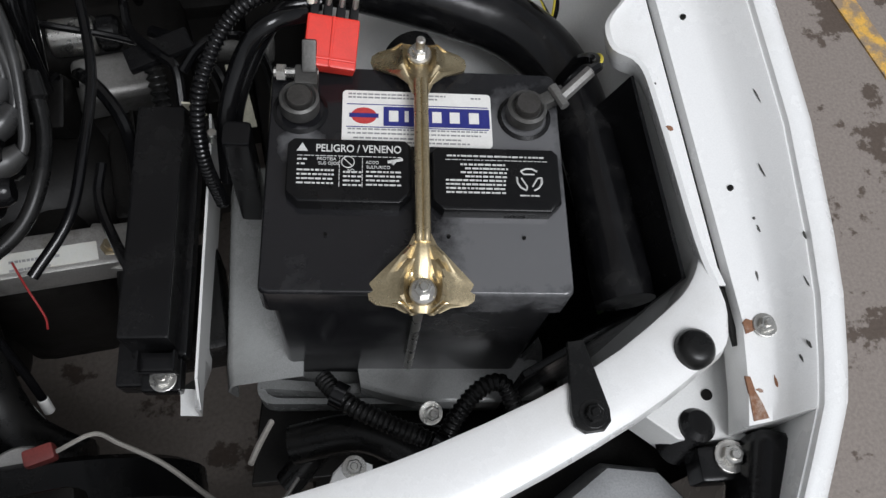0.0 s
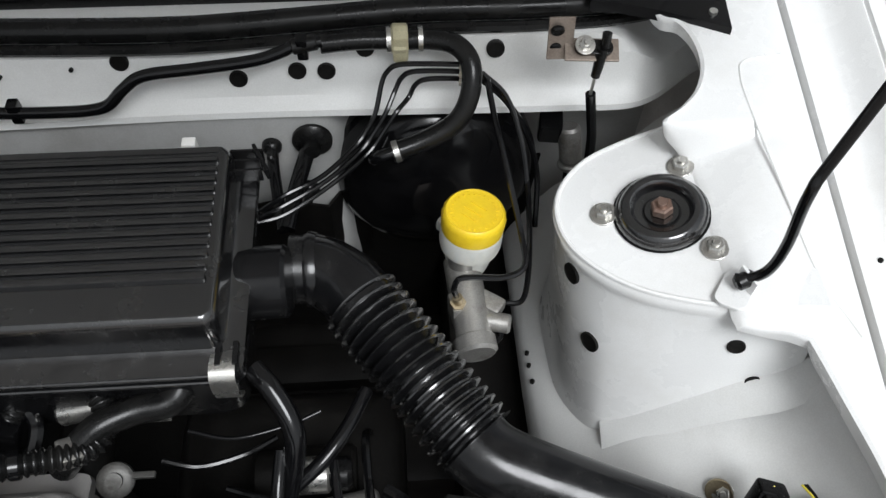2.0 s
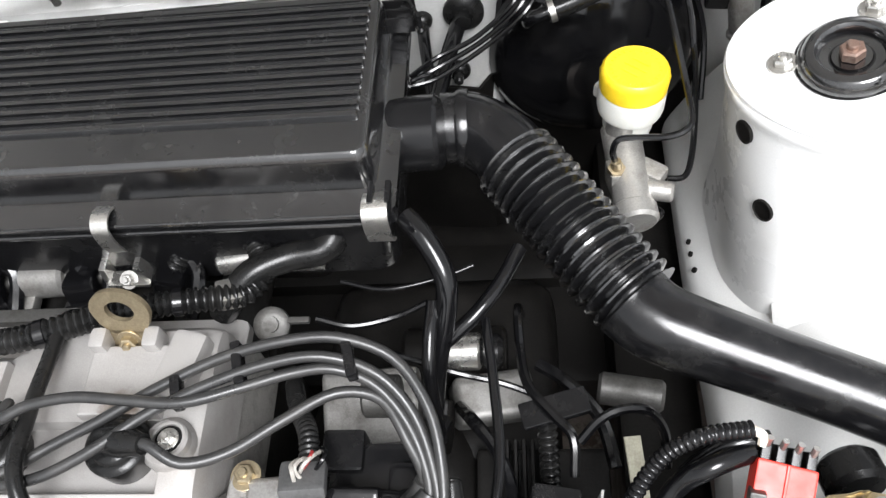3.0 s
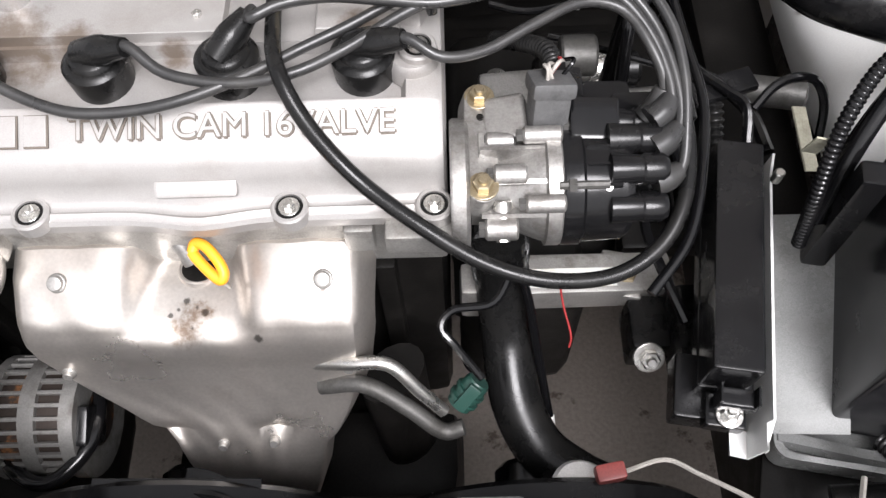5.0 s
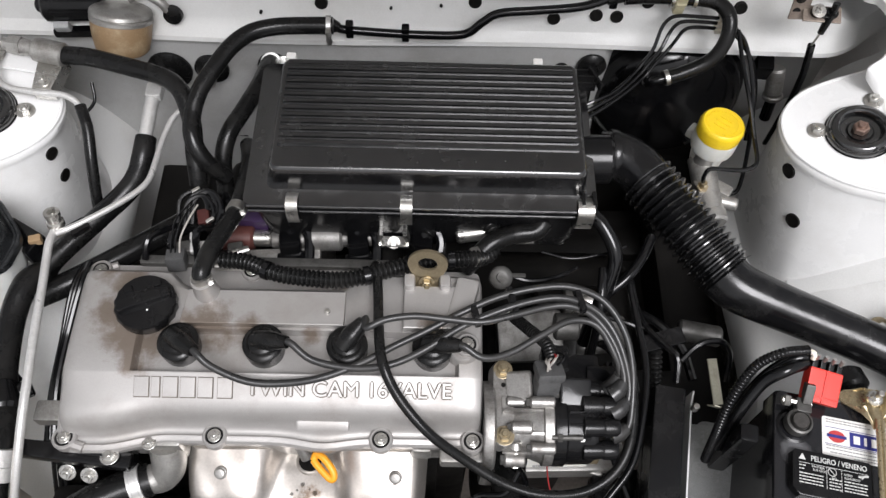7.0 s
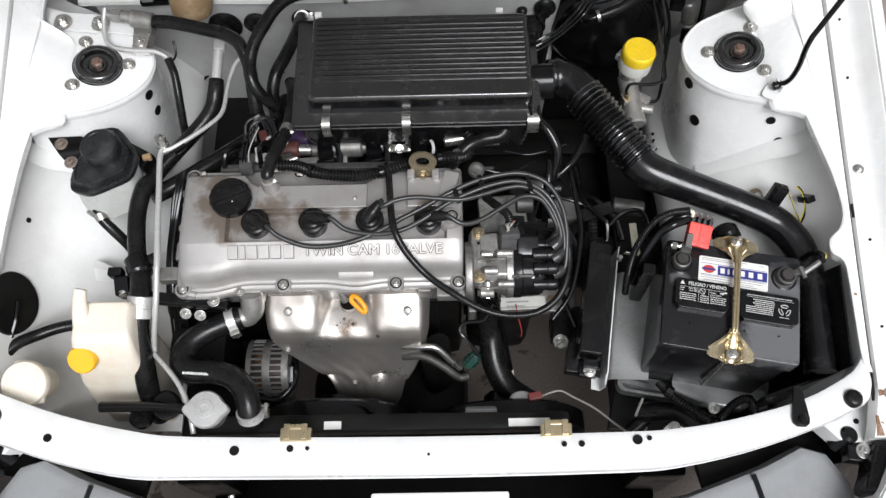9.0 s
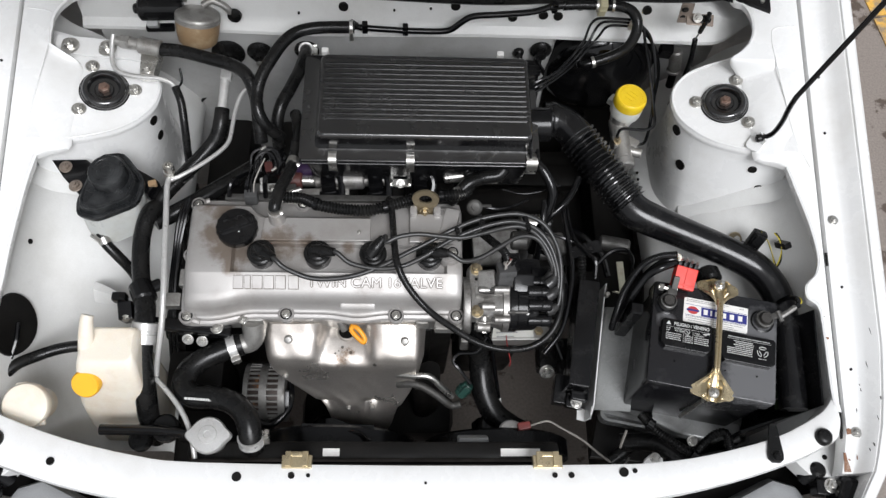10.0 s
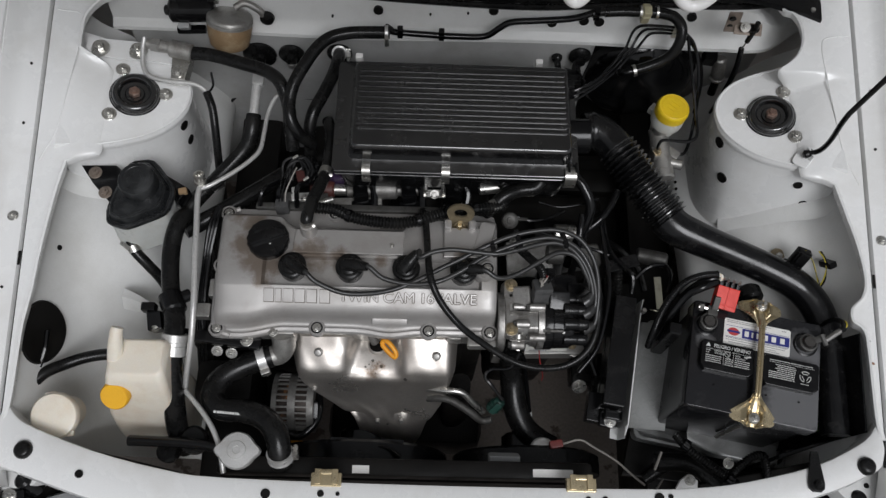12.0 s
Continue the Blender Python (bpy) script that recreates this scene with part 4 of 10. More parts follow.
def engine_block():
    bm = bmesh.new()
    box(bm, (-0.14, 0.375, 0.50), (0.44, 0.20, 0.40), bev=0.02)
    block = part("block", bm, DARK, engine, "oily black engine block")
    bm = bmesh.new()
    box(bm, (-0.36, 0.36, 0.55), (0.05, 0.19, 0.38), bev=0.012)
    part("timing_cover", bm, DARK, engine)
    for i in range(5):
        bm = bmesh.new()
        box(bm, (-0.33 + 0.09 * i, 0.27, 0.50), (0.018, 0.02, 0.34), bev=0.004)
        part("casting_rib", bm, DARK, block)
    bm = bmesh.new()
    box(bm, (-0.130, 0.345, 0.735), (0.425, 0.185, 0.075), bev=0.006)
    head = part("cylinder_head", bm, CAST, engine, "bare aluminium cylinder head")
    for i in (0, 1, 7, 8):
        bm = bmesh.new()
        box(bm, (-0.33 + 0.05 * i, 0.252, 0.745), (0.022, 0.018, 0.03), bev=0.004)
        part("head_boss", bm, CAST, head)
    bm = bmesh.new()
    box(bm, (0.065, 0.238, 0.765), (0.05, 0.02, 0.022), bev=0.004)
    part("head_lug", bm, CAST, head)


engine_block()


def ease(a, b, x):
    t = max(0.0, min(1.0, (x - a) / (b - a)))
    return t * t * (3 - 2 * t)


def cover_section(x):
    """Outline of the valve cover across the engine at x, as (y, z), with the sunk plug gallery in its top."""
    left = 1 - ease(-0.315, -0.245, x)
    dip = math.exp(-((x + 0.083) / 0.03) ** 2) * 0.006
    yf = 0.243 - 0.012 * left - dip
    rear = 0.020 * ease(-0.262, -0.238, x) * (1 - ease(-0.064, -0.05, x))
    sunk = 0.0110 * ease(-0.281, -0.277, x) * (1 - ease(0.054, 0.058, x))
    return [(yf, 0.770), (yf - 0.001, 0.780), (yf + 0.001, 0.783), (yf + 0.004, 0.7838), (yf + 0.006, 0.7852), (yf + 0.008, 0.7838), (yf + 0.011, 0.784), (yf + 0.015, 0.787), (0.262 - 0.012 * left, 0.800), (0.266 - 0.011 * left, 0.810), (0.271 - 0.009 * left, 0.816),
            (0.278 - 0.006 * left, 0.8195), (0.296, 0.8290), (0.2995, 0.8308), (0.3010, 0.8316), (0.3018, 0.8317), (0.3036, 0.8325 - sunk), (0.33, 0.8340 - sunk), (0.3475, 0.8343 - sunk), (0.3492, 0.8345), (0.36, 0.8345), (0.404 - rear * 0.5, 0.8345), (0.416 - rear, 0.832), (0.421 - rear, 0.826), (0.424 - rear, 0.815), (0.426 - rear, 0.79), (0.447, 0.788), (0.448, 0.776)]


def valve_cover():
    bm = bmesh.new()
    xs = [-0.353, -0.352, -0.349, -0.343, -0.334] + list(np.linspace(-0.325, -0.283, 4)) + [-0.281, -0.280, -0.279, -0.278, -0.277] + list(np.linspace(-0.27, 0.05, 28)) + [0.054, 0.055, 0.056, 0.057, 0.058, 0.062] + [0.070, 0.077, 0.081, 0.083]
    loops = []
    for i, x in enumerate(xs):
        k = min(i, 4) / 4 if i < 5 else (min(len(xs) - 1 - i, 4) / 4)
        k = math.sqrt(1 - (1 - k) ** 2)
        sec = cover_section(x)
        cy, cz = 0.345, 0.775
        low = 0.66 if x < -0.2 else 0.80
        loops.append([V(x, cy + (y - cy) * (0.94 + 0.06 * k), cz + (z - cz) * (low + (1 - low) * k) if z > cz else z) for y, z in sec])
    loft(bm, loops)
    cover = part("valve_cover", bm, COVER, engine, "silver valve cover, browned by oil at one end")
    # low flange round the closed end
    bm = bmesh.new()
    tube(bm, [(-0.330, 0.234, 0.784), (-0.347, 0.240, 0.786), (-0.355, 0.254, 0.787), (-0.357, 0.30, 0.788), (-0.357, 0.40, 0.788), (-0.354, 0.436, 0.788), (-0.335, 0.446, 0.788)], 0.0055, seg=8)
    part("end_flange", bm, COVER, cover)
    # raised plates
    bm = bmesh.new()
    slab(bm, [(-0.236, 0.352), (-0.064, 0.352), (-0.064, 0.391), (-0.232, 0.391)], 0.828, 0.8435, 0.0015)
    p = part("breather_plate", bm, COVER, cover)
    bolt(p, (-0.082, 0.367, 0.8422), 0.0035, name="screw")
    bm = bmesh.new()
    slab(bm, [(-0.002, 0.350), (0.054, 0.350), (0.054, 0.40), (-0.002, 0.40)], 0.83, 0.845, 0.003)
    box(bm, (0.004, 0.402, 0.846), (0.012, 0.016, 0.018), bev=0.004)
    box(bm, (0.042, 0.402, 0.846), (0.012, 0.016, 0.018), bev=0.004)
    part("rear_boss", bm, COVER, cover)
    bm = bmesh.new()
    lathe(bm, [(0.018, 0), (0.018, 0.012), (0.015, 0.016), (0.002, 0.016)], pose(0.062, 0.333, 0.824), 22)
    box(bm, (0.062, 0.385, 0.838), (0.026, 0.05, 0.02), (0, 0, -14), bev=0.006)
    part("cam_boss", bm, COVER, cover)
    bm = bmesh.new()
    lathe(bm, [(0.014, 0), (0.013, 0.016), (0.0115, 0.02), (0.0115, 0.034)], pose(-0.212, 0.388, 0.836), 20)
    part("breather_neck", bm, COVER, cover)
    # long rib and low pad on the front face
    bm = bmesh.new()
    box(bm, (-0.083, 0.2592, 0.7958), (0.056, 0.012, 0.008), (36, 0, 0), bev=0.0038)
    part("front_pad", bm, COVER, cover)
    # bolts on dark rubber seats
    for x, y, z in ((-0.350, 0.243, 0.786), (-0.196, 0.2485, 0.783), (-0.022, 0.2475, 0.784), (0.074, 0.2475, 0.783), (0.066, 0.333, 0.8405),
                    (-0.353, 0.345, 0.792), (-0.352, 0.437, 0.790), (-0.18, 0.442, 0.788), (-0.02, 0.442, 0.788)):
        bm = bmesh.new()
        lathe(bm, [(0.0128, -0.006), (0.0128, 0.004), (0.0115, 0.0055), (0.0095, 0.0055), (0.0095, 0.003), (0.001, 0.003)], pose(x, y, z), 22)
        s = part("bolt_seat", bm, COVER, cover)
        bm = bmesh.new()
        lathe(bm, [(0.0094, 0.003), (0.0088, 0.0048), (0.0062, 0.0048), (0.006, 0.0042), (0.001, 0.0042)], pose(x, y, z), 18)
        part("rubber_washer", bm, RUBBER, s)
        bolt(s, (x, y, z + 0.0044), 0.0046)
    # raised words; dark copies paint edge shadow and dirt round the letters
    slope = math.degrees(math.atan2(0.0105, 0.022))
    m = pose(-0.055, 0.2875, 0.8254, slope, 0, 0)
    lettering("lettering", "TWIN CAM 16VALVE", 0.0225, m, COVER, cover, 0.0020, width=0.211)
    for dx, dy in ((0.0012, -0.0003), (-0.0012, -0.0003), (0.0, -0.0014), (0.0, 0.0009)):
        lettering("lettering_dirt", "TWIN CAM 16VALVE", 0.0225, m @ pose(dx, dy, -0.0003 - 0.0001 * dx / 0.0012), EDGEDARK, cover, 0.0008, width=0.211)
    # the maker's name stands as six plain blocks
    for i in range(6):
        w = 0.0125 if i != 1 else 0.006
        x = (-0.268, -0.2535, -0.2385, -0.2205, -0.2025, -0.1825)[i]
        mm = pose(x, 0.2875, 0.8254, slope, 0, 0)
        bm = bmesh.new()
        box(bm, (0, 0, 0.0004), (w + 0.002, 0.0200, 0.0026), bev=0.0003, m=mm)
        blk = part("name_block", bm, COVER, cover)
        # darker plate painting shadow and dirt along the block's edge
        bm = bmesh.new()
        box(bm, (0.0002, -0.0003, 0.0), (w + 0.0034, 0.0218, 0.0013), bev=0, m=mm)
        part("block_dirt", bm, EDGEDARK, blk)
    return cover


cover = valve_cover()


def oil_cap():
    c = thing("oil_filler_cap", (-0.274, 0.372, 0.834), "black plastic oil filler cap with a grip bar", "cap")
    bm = bmesh.new()
    n = 36
    loops = []
    for r, z in ((0.030, 0.0), (0.032, 0.002), (0.0325, 0.012), (0.031, 0.0155), (0.025, 0.0165), (0.001, 0.0165)):
        loops.append([V(-0.274 + (r + (0.0007 * math.cos(i * 18 * 2 * math.pi / n) if r > 0.03 else 0)) * math.cos(2 * math.pi * i / n), 0.372 + r * math.sin(2 * math.pi * i / n), 0.834 + z) for i in range(n)])
    loft(bm, loops)
    part("lid", bm, PLASTIC, c)
    bm = bmesh.new()
    box(bm, (-0.274, 0.372, 0.853), (0.056, 0.013, 0.012), (0, 0, 22), bev=0.004)
    part("grip", bm, PLASTIC, c)
    for dx, dy in ((-0.019, 0.013), (0.010, 0.021)):
        bm = bmesh.new()
        box(bm, (-0.274 + dx, 0.372 + dy, 0.8515), (0.009, 0.009, 0.005), (0, 0, 22), bev=0.001)
        part("nub", bm, PLASTIC, c)
    bm = bmesh.new()
    lathe(bm, [(0.0012, 0), (0.001, 0.0006)], pose(-0.269, 0.362, 0.8505), 8)
    part("dot", bm, LABEL, c)


oil_cap()

LEADS = (
    ((-0.2340, 0.331), (0.017, -0.013), [(-0.192, 0.299, 0.855), (-0.155, 0.287, 0.846), (-0.117, 0.287, 0.844), (-0.080, 0.293, 0.847), (-0.042, 0.308, 0.850), (-0.008, 0.327, 0.852), (0.022, 0.342, 0.855), (0.056, 0.360, 0.860), (0.097, 0.378, 0.865), (0.138, 0.388, 0.868), (0.175, 0.391, 0.866), (0.210, 0.381, 0.855), (0.232, 0.352, 0.842), (0.240, 0.318, 0.828), (0.240, 0.285, 0.812), (0.236, 0.262, 0.800), (0.222, 0.254, 0.797)]),
    ((-0.1460, 0.331), (0.021, -0.005), [(-0.092, 0.309, 0.853), (-0.051, 0.302, 0.850), (-0.013, 0.305, 0.854), (0.021, 0.320, 0.858), (0.056, 0.343, 0.862), (0.091, 0.359, 0.866), (0.132, 0.373, 0.868), (0.168, 0.378, 0.866), (0.201, 0.370, 0.854), (0.223, 0.348, 0.840), (0.235, 0.315, 0.825), (0.236, 0.288, 0.812), (0.222, 0.274, 0.806)]),
    ((-0.0590, 0.331), (0.013, 0.014), [(-0.038, 0.339, 0.868), (-0.019, 0.347, 0.871), (0.011, 0.352, 0.871), (0.045, 0.350, 0.869), (0.080, 0.349, 0.866), (0.116, 0.359, 0.864), (0.147, 0.369, 0.862), (0.174, 0.372, 0.860), (0.201, 0.363, 0.850), (0.222, 0.338, 0.836), (0.232, 0.306, 0.82), (0.222, 0.292, 0.812)]),
    ((0.0300, 0.331), (0.021, -0.005), [(0.082, 0.314, 0.855), (0.110, 0.322, 0.851), (0.142, 0.341, 0.853), (0.174, 0.359, 0.852), (0.202, 0.357, 0.846), (0.219, 0.333, 0.836), (0.228, 0.314, 0.820), (0.222, 0.302, 0.800)]),
)


def plug_lead(c, d, pts):
    t = thing("spark_plug_lead", (*c, 0.836), "black spark plug lead with a rubber boot in the cover", "ignition lead", "spark plug leads")
    bm = bmesh.new()
    lathe(bm, [(0.0205, -0.014), (0.0215, 0.002), (0.0215, 0.006), (0.019, 0.0085), (0.016, 0.009), (0.0145, 0.012), (0.010, 0.014), (0.001, 0.0145)], pose(*c, 0.836), 28)
    part("boot_seal", bm, RUBBER, t)
    bm = bmesh.new()
    a = V(c[0], c[1], 0.845)
    dd = V(d[0], d[1], 0.006)
    tube(bm, [a - dd * 0.35 + V(0, 0, 0.003), a + dd * 0.4 + V(0, 0, 0.006), a + dd * 1.35 + V(0, 0, 0.008)], [0.010, 0.0105, 0.0065], seg=14)
    part("boot", bm, RUBBER, t)
    bm = bmesh.new()
    tube(bm, [a + dd * 0.9 + V(0, 0, 0.007), a + dd * 1.5 + V(0, 0, 0.008)] + [V(*p) for p in pts], 0.0038, seg=10, res=5)
    part("cable", bm, LEADBLACK, t)
    bm = bmesh.new()
    e, f = V(*pts[-1]), V(*pts[-2])
    tube(bm, [e - V(0.004, 0, 0), e.lerp(f, 0.35), e.lerp(f, 0.95)], [0.0100, 0.0092, 0.0062], seg=12)
    part("cap_boot", bm, LEADBLACK, t)


for c, d, pts in LEADS:
    plug_lead(c, d, pts)

coil_lead = thing("coil_lead", (-0.03, 0.4, 0.84), "thick black ignition lead laid over the valve cover", "ignition lead")
bm = bmesh.new()
tube(bm, [(-0.036, 0.445, 0.80), (-0.033, 0.425, 0.838), (-0.029, 0.385, 0.850), (-0.026, 0.345, 0.858), (-0.020, 0.304, 0.862), (-0.003, 0.274, 0.845), (0.027, 0.245, 0.825), (0.063, 0.226, 0.800), (0.105, 0.207, 0.780), (0.146, 0.198, 0.770),
                 (0.189, 0.202, 0.765), (0.220, 0.218, 0.770), (0.238, 0.243, 0.780), (0.246, 0.28, 0.79), (0.243, 0.318, 0.806)], 0.0054, seg=12)
part("cable", bm, RUBBER, coil_lead)
for a, b in (((-0.036, 0.447, 0.795), (-0.034, 0.432, 0.825)), ((0.2445, 0.300, 0.798), (0.243, 0.318, 0.806))):
    bm = bmesh.new()
    rod(bm, a, b, 0.0085, 0.007, 14, 0.002)
    part("boot", bm, RUBBER, coil_lead)


def lead_clips():
    for x, y, z, w in ((0.112, 0.375, 0.864, 0.03), (0.183, 0.379, 0.862, 0.03), (0.074, 0.357, 0.862, 0.022)):
        bm = bmesh.new()
        box(bm, (x, y, z), (0.007, w, 0.011), (0, 0, 15), bev=0.002)
        tagged(solo("lead_clip", to_mesh("lead_clip", bm, PLASTIC)), "small black plastic clip holding the ignition leads", "clip", "lead clips")


lead_clips()


def heat_shield():
    h = thing("exhaust_heat_shield", (-0.10, 0.2, 0.48), "stained bare steel heat shield over the exhaust manifold", "heat shield")
    vs = [0.0, 0.02, 0.06, 0.11, 0.17, 0.24, 0.31, 0.37, 0.42, 0.48, 0.55, 0.63, 0.72, 0.80, 0.85, 0.90, 0.96, 1.0]
    V0 = [0.0, 0.05, 0.17, 0.30, 0.34, 0.38, 0.42, 0.52, 0.63, 0.74, 0.80, 0.85, 0.92, 1.0]
    HW = [0.132, 0.135, 0.136, 0.134, 0.133, 0.131, 0.127, 0.116, 0.100, 0.082, 0.068, 0.062, 0.054, 0.034]
    Y0 = [0.258, 0.250, 0.224, 0.194, 0.184, 0.180, 0.178, 0.170, 0.160, 0.148, 0.139, 0.130, 0.117, 0.106]
    Z0 = [0.734, 0.741, 0.733, 0.717, 0.708, 0.694, 0.677, 0.654, 0.632, 0.613, 0.603, 0.586, 0.545, 0.485]
    vs = sorted(set(vs + [0.13, 0.20, 0.27, 0.30, 0.32, 0.34, 0.36, 0.38, 0.40, 0.44, 0.52, 0.58, 0.68, 0.76, 0.82]))
    n = 61

    def skin(u, v):
        hw, y0, z0 = (float(np.interp(v, V0, a)) for a in (HW, Y0, Z0))
        f = min(1.0, v / 0.40)
        x = -0.103 + hw * u + 0.026 * ease(0.3, 0.8, v)
        a = abs(u)
        floor_w, wall_w = 0.10 + 0.24 * f, 0.26 + 0.22 * f
        valley = 1 - ease(floor_w, wall_w, a)
        depth = 0.034 * (1 - f) ** 1.5
        lobe = (1 - min(1.0, abs(a - 0.64) / 0.36) ** 4) * (1 - ease(0.26, 0.36, v)) * 0.007
        edge = max(0.0, (a - 0.88) / 0.12) ** 2
        lip = ease(0.80, 0.87, v) * (1 - ease(0.93, 1.0, v)) * (1 - a * a) * 0.008
        y = y0 - lobe * 0.5 + valley * depth * 0.6 + edge * 0.035 * (1 - 0.4 * v) - lip
        z = z0 + lobe - valley * depth - edge * 0.012
        z -= 0.0025 * math.sin(7 * u + 9 * v) * (0.3 + v) * 0.5
        z -= 0.0012 * math.sin(13 * u - 21 * v) * math.sin(9 * u + 5)
        y += 0.005 * math.exp(-((v - 0.76) / 0.03) ** 2) * (0.4 + math.sin(6 * u))
        return V(x, y, z)

    def normal(u, v):
        p = skin(u, v)
        return (skin(u + 0.02, v) - p).cross(p - skin(u, v + 0.01)).normalized()

    rows = [[skin(-1 + 2 * i / (n - 1), v) for i in range(n)] for v in vs]
    bm = bmesh.new()
    sheet(bm, rows, 0.0015)
    part("shield", bm, HOTSTEEL, h)
    for u, v, r in ((-0.66, 0.17, 0.0066), (0.74, 0.175, 0.0066), (-0.33, 0.80, 0.0045), (0.27, 0.80, 0.0045), (-0.83, 0.43, 0.005), (0.86, 0.43, 0.005)):
        ax = normal(u, v)
        ax = ax if ax.z - ax.y > 0 else -ax
        bm = bmesh.new()
        lathe(bm, [(r * 1.1, -0.002), (r * 1.1, 0.0012), (r, 0.0020), (r * 0.9, 0.0022), (r * 0.82, 0.0050), (r * 0.7, 0.0056), (r * 0.1, 0.0056)], Matrix.Translation(skin(u, v)) @ ax.to_track_quat("Z", "Y").to_matrix().to_4x4(), 20)
        part("shield_bolt", bm, CAST, h)
    # dark opening at the top with a rolled rim, and the flange behind it
    ax = normal(0.0, 0.13)
    ax = ax if ax.z - ax.y > 0 else -ax
    mo = Matrix.Translation(skin(0.02, 0.140)) @ ax.to_track_quat("Z", "Y").to_matrix().to_4x4()
    bm = bmesh.new()
    lathe(bm, [(0.0165, -0.002), (0.0155, 0.0012), (0.0140, 0.0018), (0.0128, 0.0010)], mo, 28)
    part("rim", bm, HOTSTEEL, h)
    bm = bmesh.new()
    lathe(bm, [(0.0128, 0.0006), (0.0126, 0.0014), (0.001, 0.0014)], mo, 24)
    part("opening", bm, DARK, h)
    bm = bmesh.new()
    tube(bm, [(-0.130, 0.262, 0.750), (-0.116, 0.258, 0.742), (-0.108, 0.250, 0.733), (-0.103, 0.243, 0.724)], 0.0070, seg=12)
    part("stud", bm, GREYCAST, h)
    d = thing("dipstick", (-0.075, 0.222, 0.73), "orange plastic dipstick loop", "dipstick")
    bm = bmesh.new()
    tube(bm, [(-0.090, 0.230, 0.764), (-0.087, 0.235, 0.768), (-0.079, 0.231, 0.769), (-0.070, 0.221, 0.765), (-0.067, 0.214, 0.761), (-0.070, 0.211, 0.758), (-0.078, 0.217, 0.760), (-0.087, 0.226, 0.763), (-0.090, 0.230, 0.764)], 0.0040, seg=10)
    part("loop", bm, ORANGE, d)
    bm = bmesh.new()
    tube(bm, [(-0.072, 0.215, 0.758), (-0.072, 0.217, 0.745), (-0.072, 0.220, 0.728)], 0.0018, seg=8)
    part("stem", bm, STEEL, d)
    # oxygen sensor below, with its pipe and lead
    s = thing("oxygen_sensor", (0.04, 0.16, 0.66), "steel sensor and stub pipes beside the heat shield", "sensor")
    bm = bmesh.new()
    tube(bm, [(-0.02, 0.182, 0.668), (0.012, 0.176, 0.682), (0.040, 0.174, 0.683), (0.062, 0.160, 0.662), (0.080, 0.150, 0.642)], 0.0055, seg=10)
    part("pipe", bm, STEEL, s)
    bm = bmesh.new()
    tube(bm, [(-0.015, 0.170, 0.650), (0.020, 0.166, 0.662), (0.052, 0.152, 0.648), (0.078, 0.138, 0.630), (0.095, 0.140, 0.632)], 0.0068, seg=10)
    part("sleeve", bm, DULL, s)


place(0.004, 0.013, -0.010)
heat_shield()


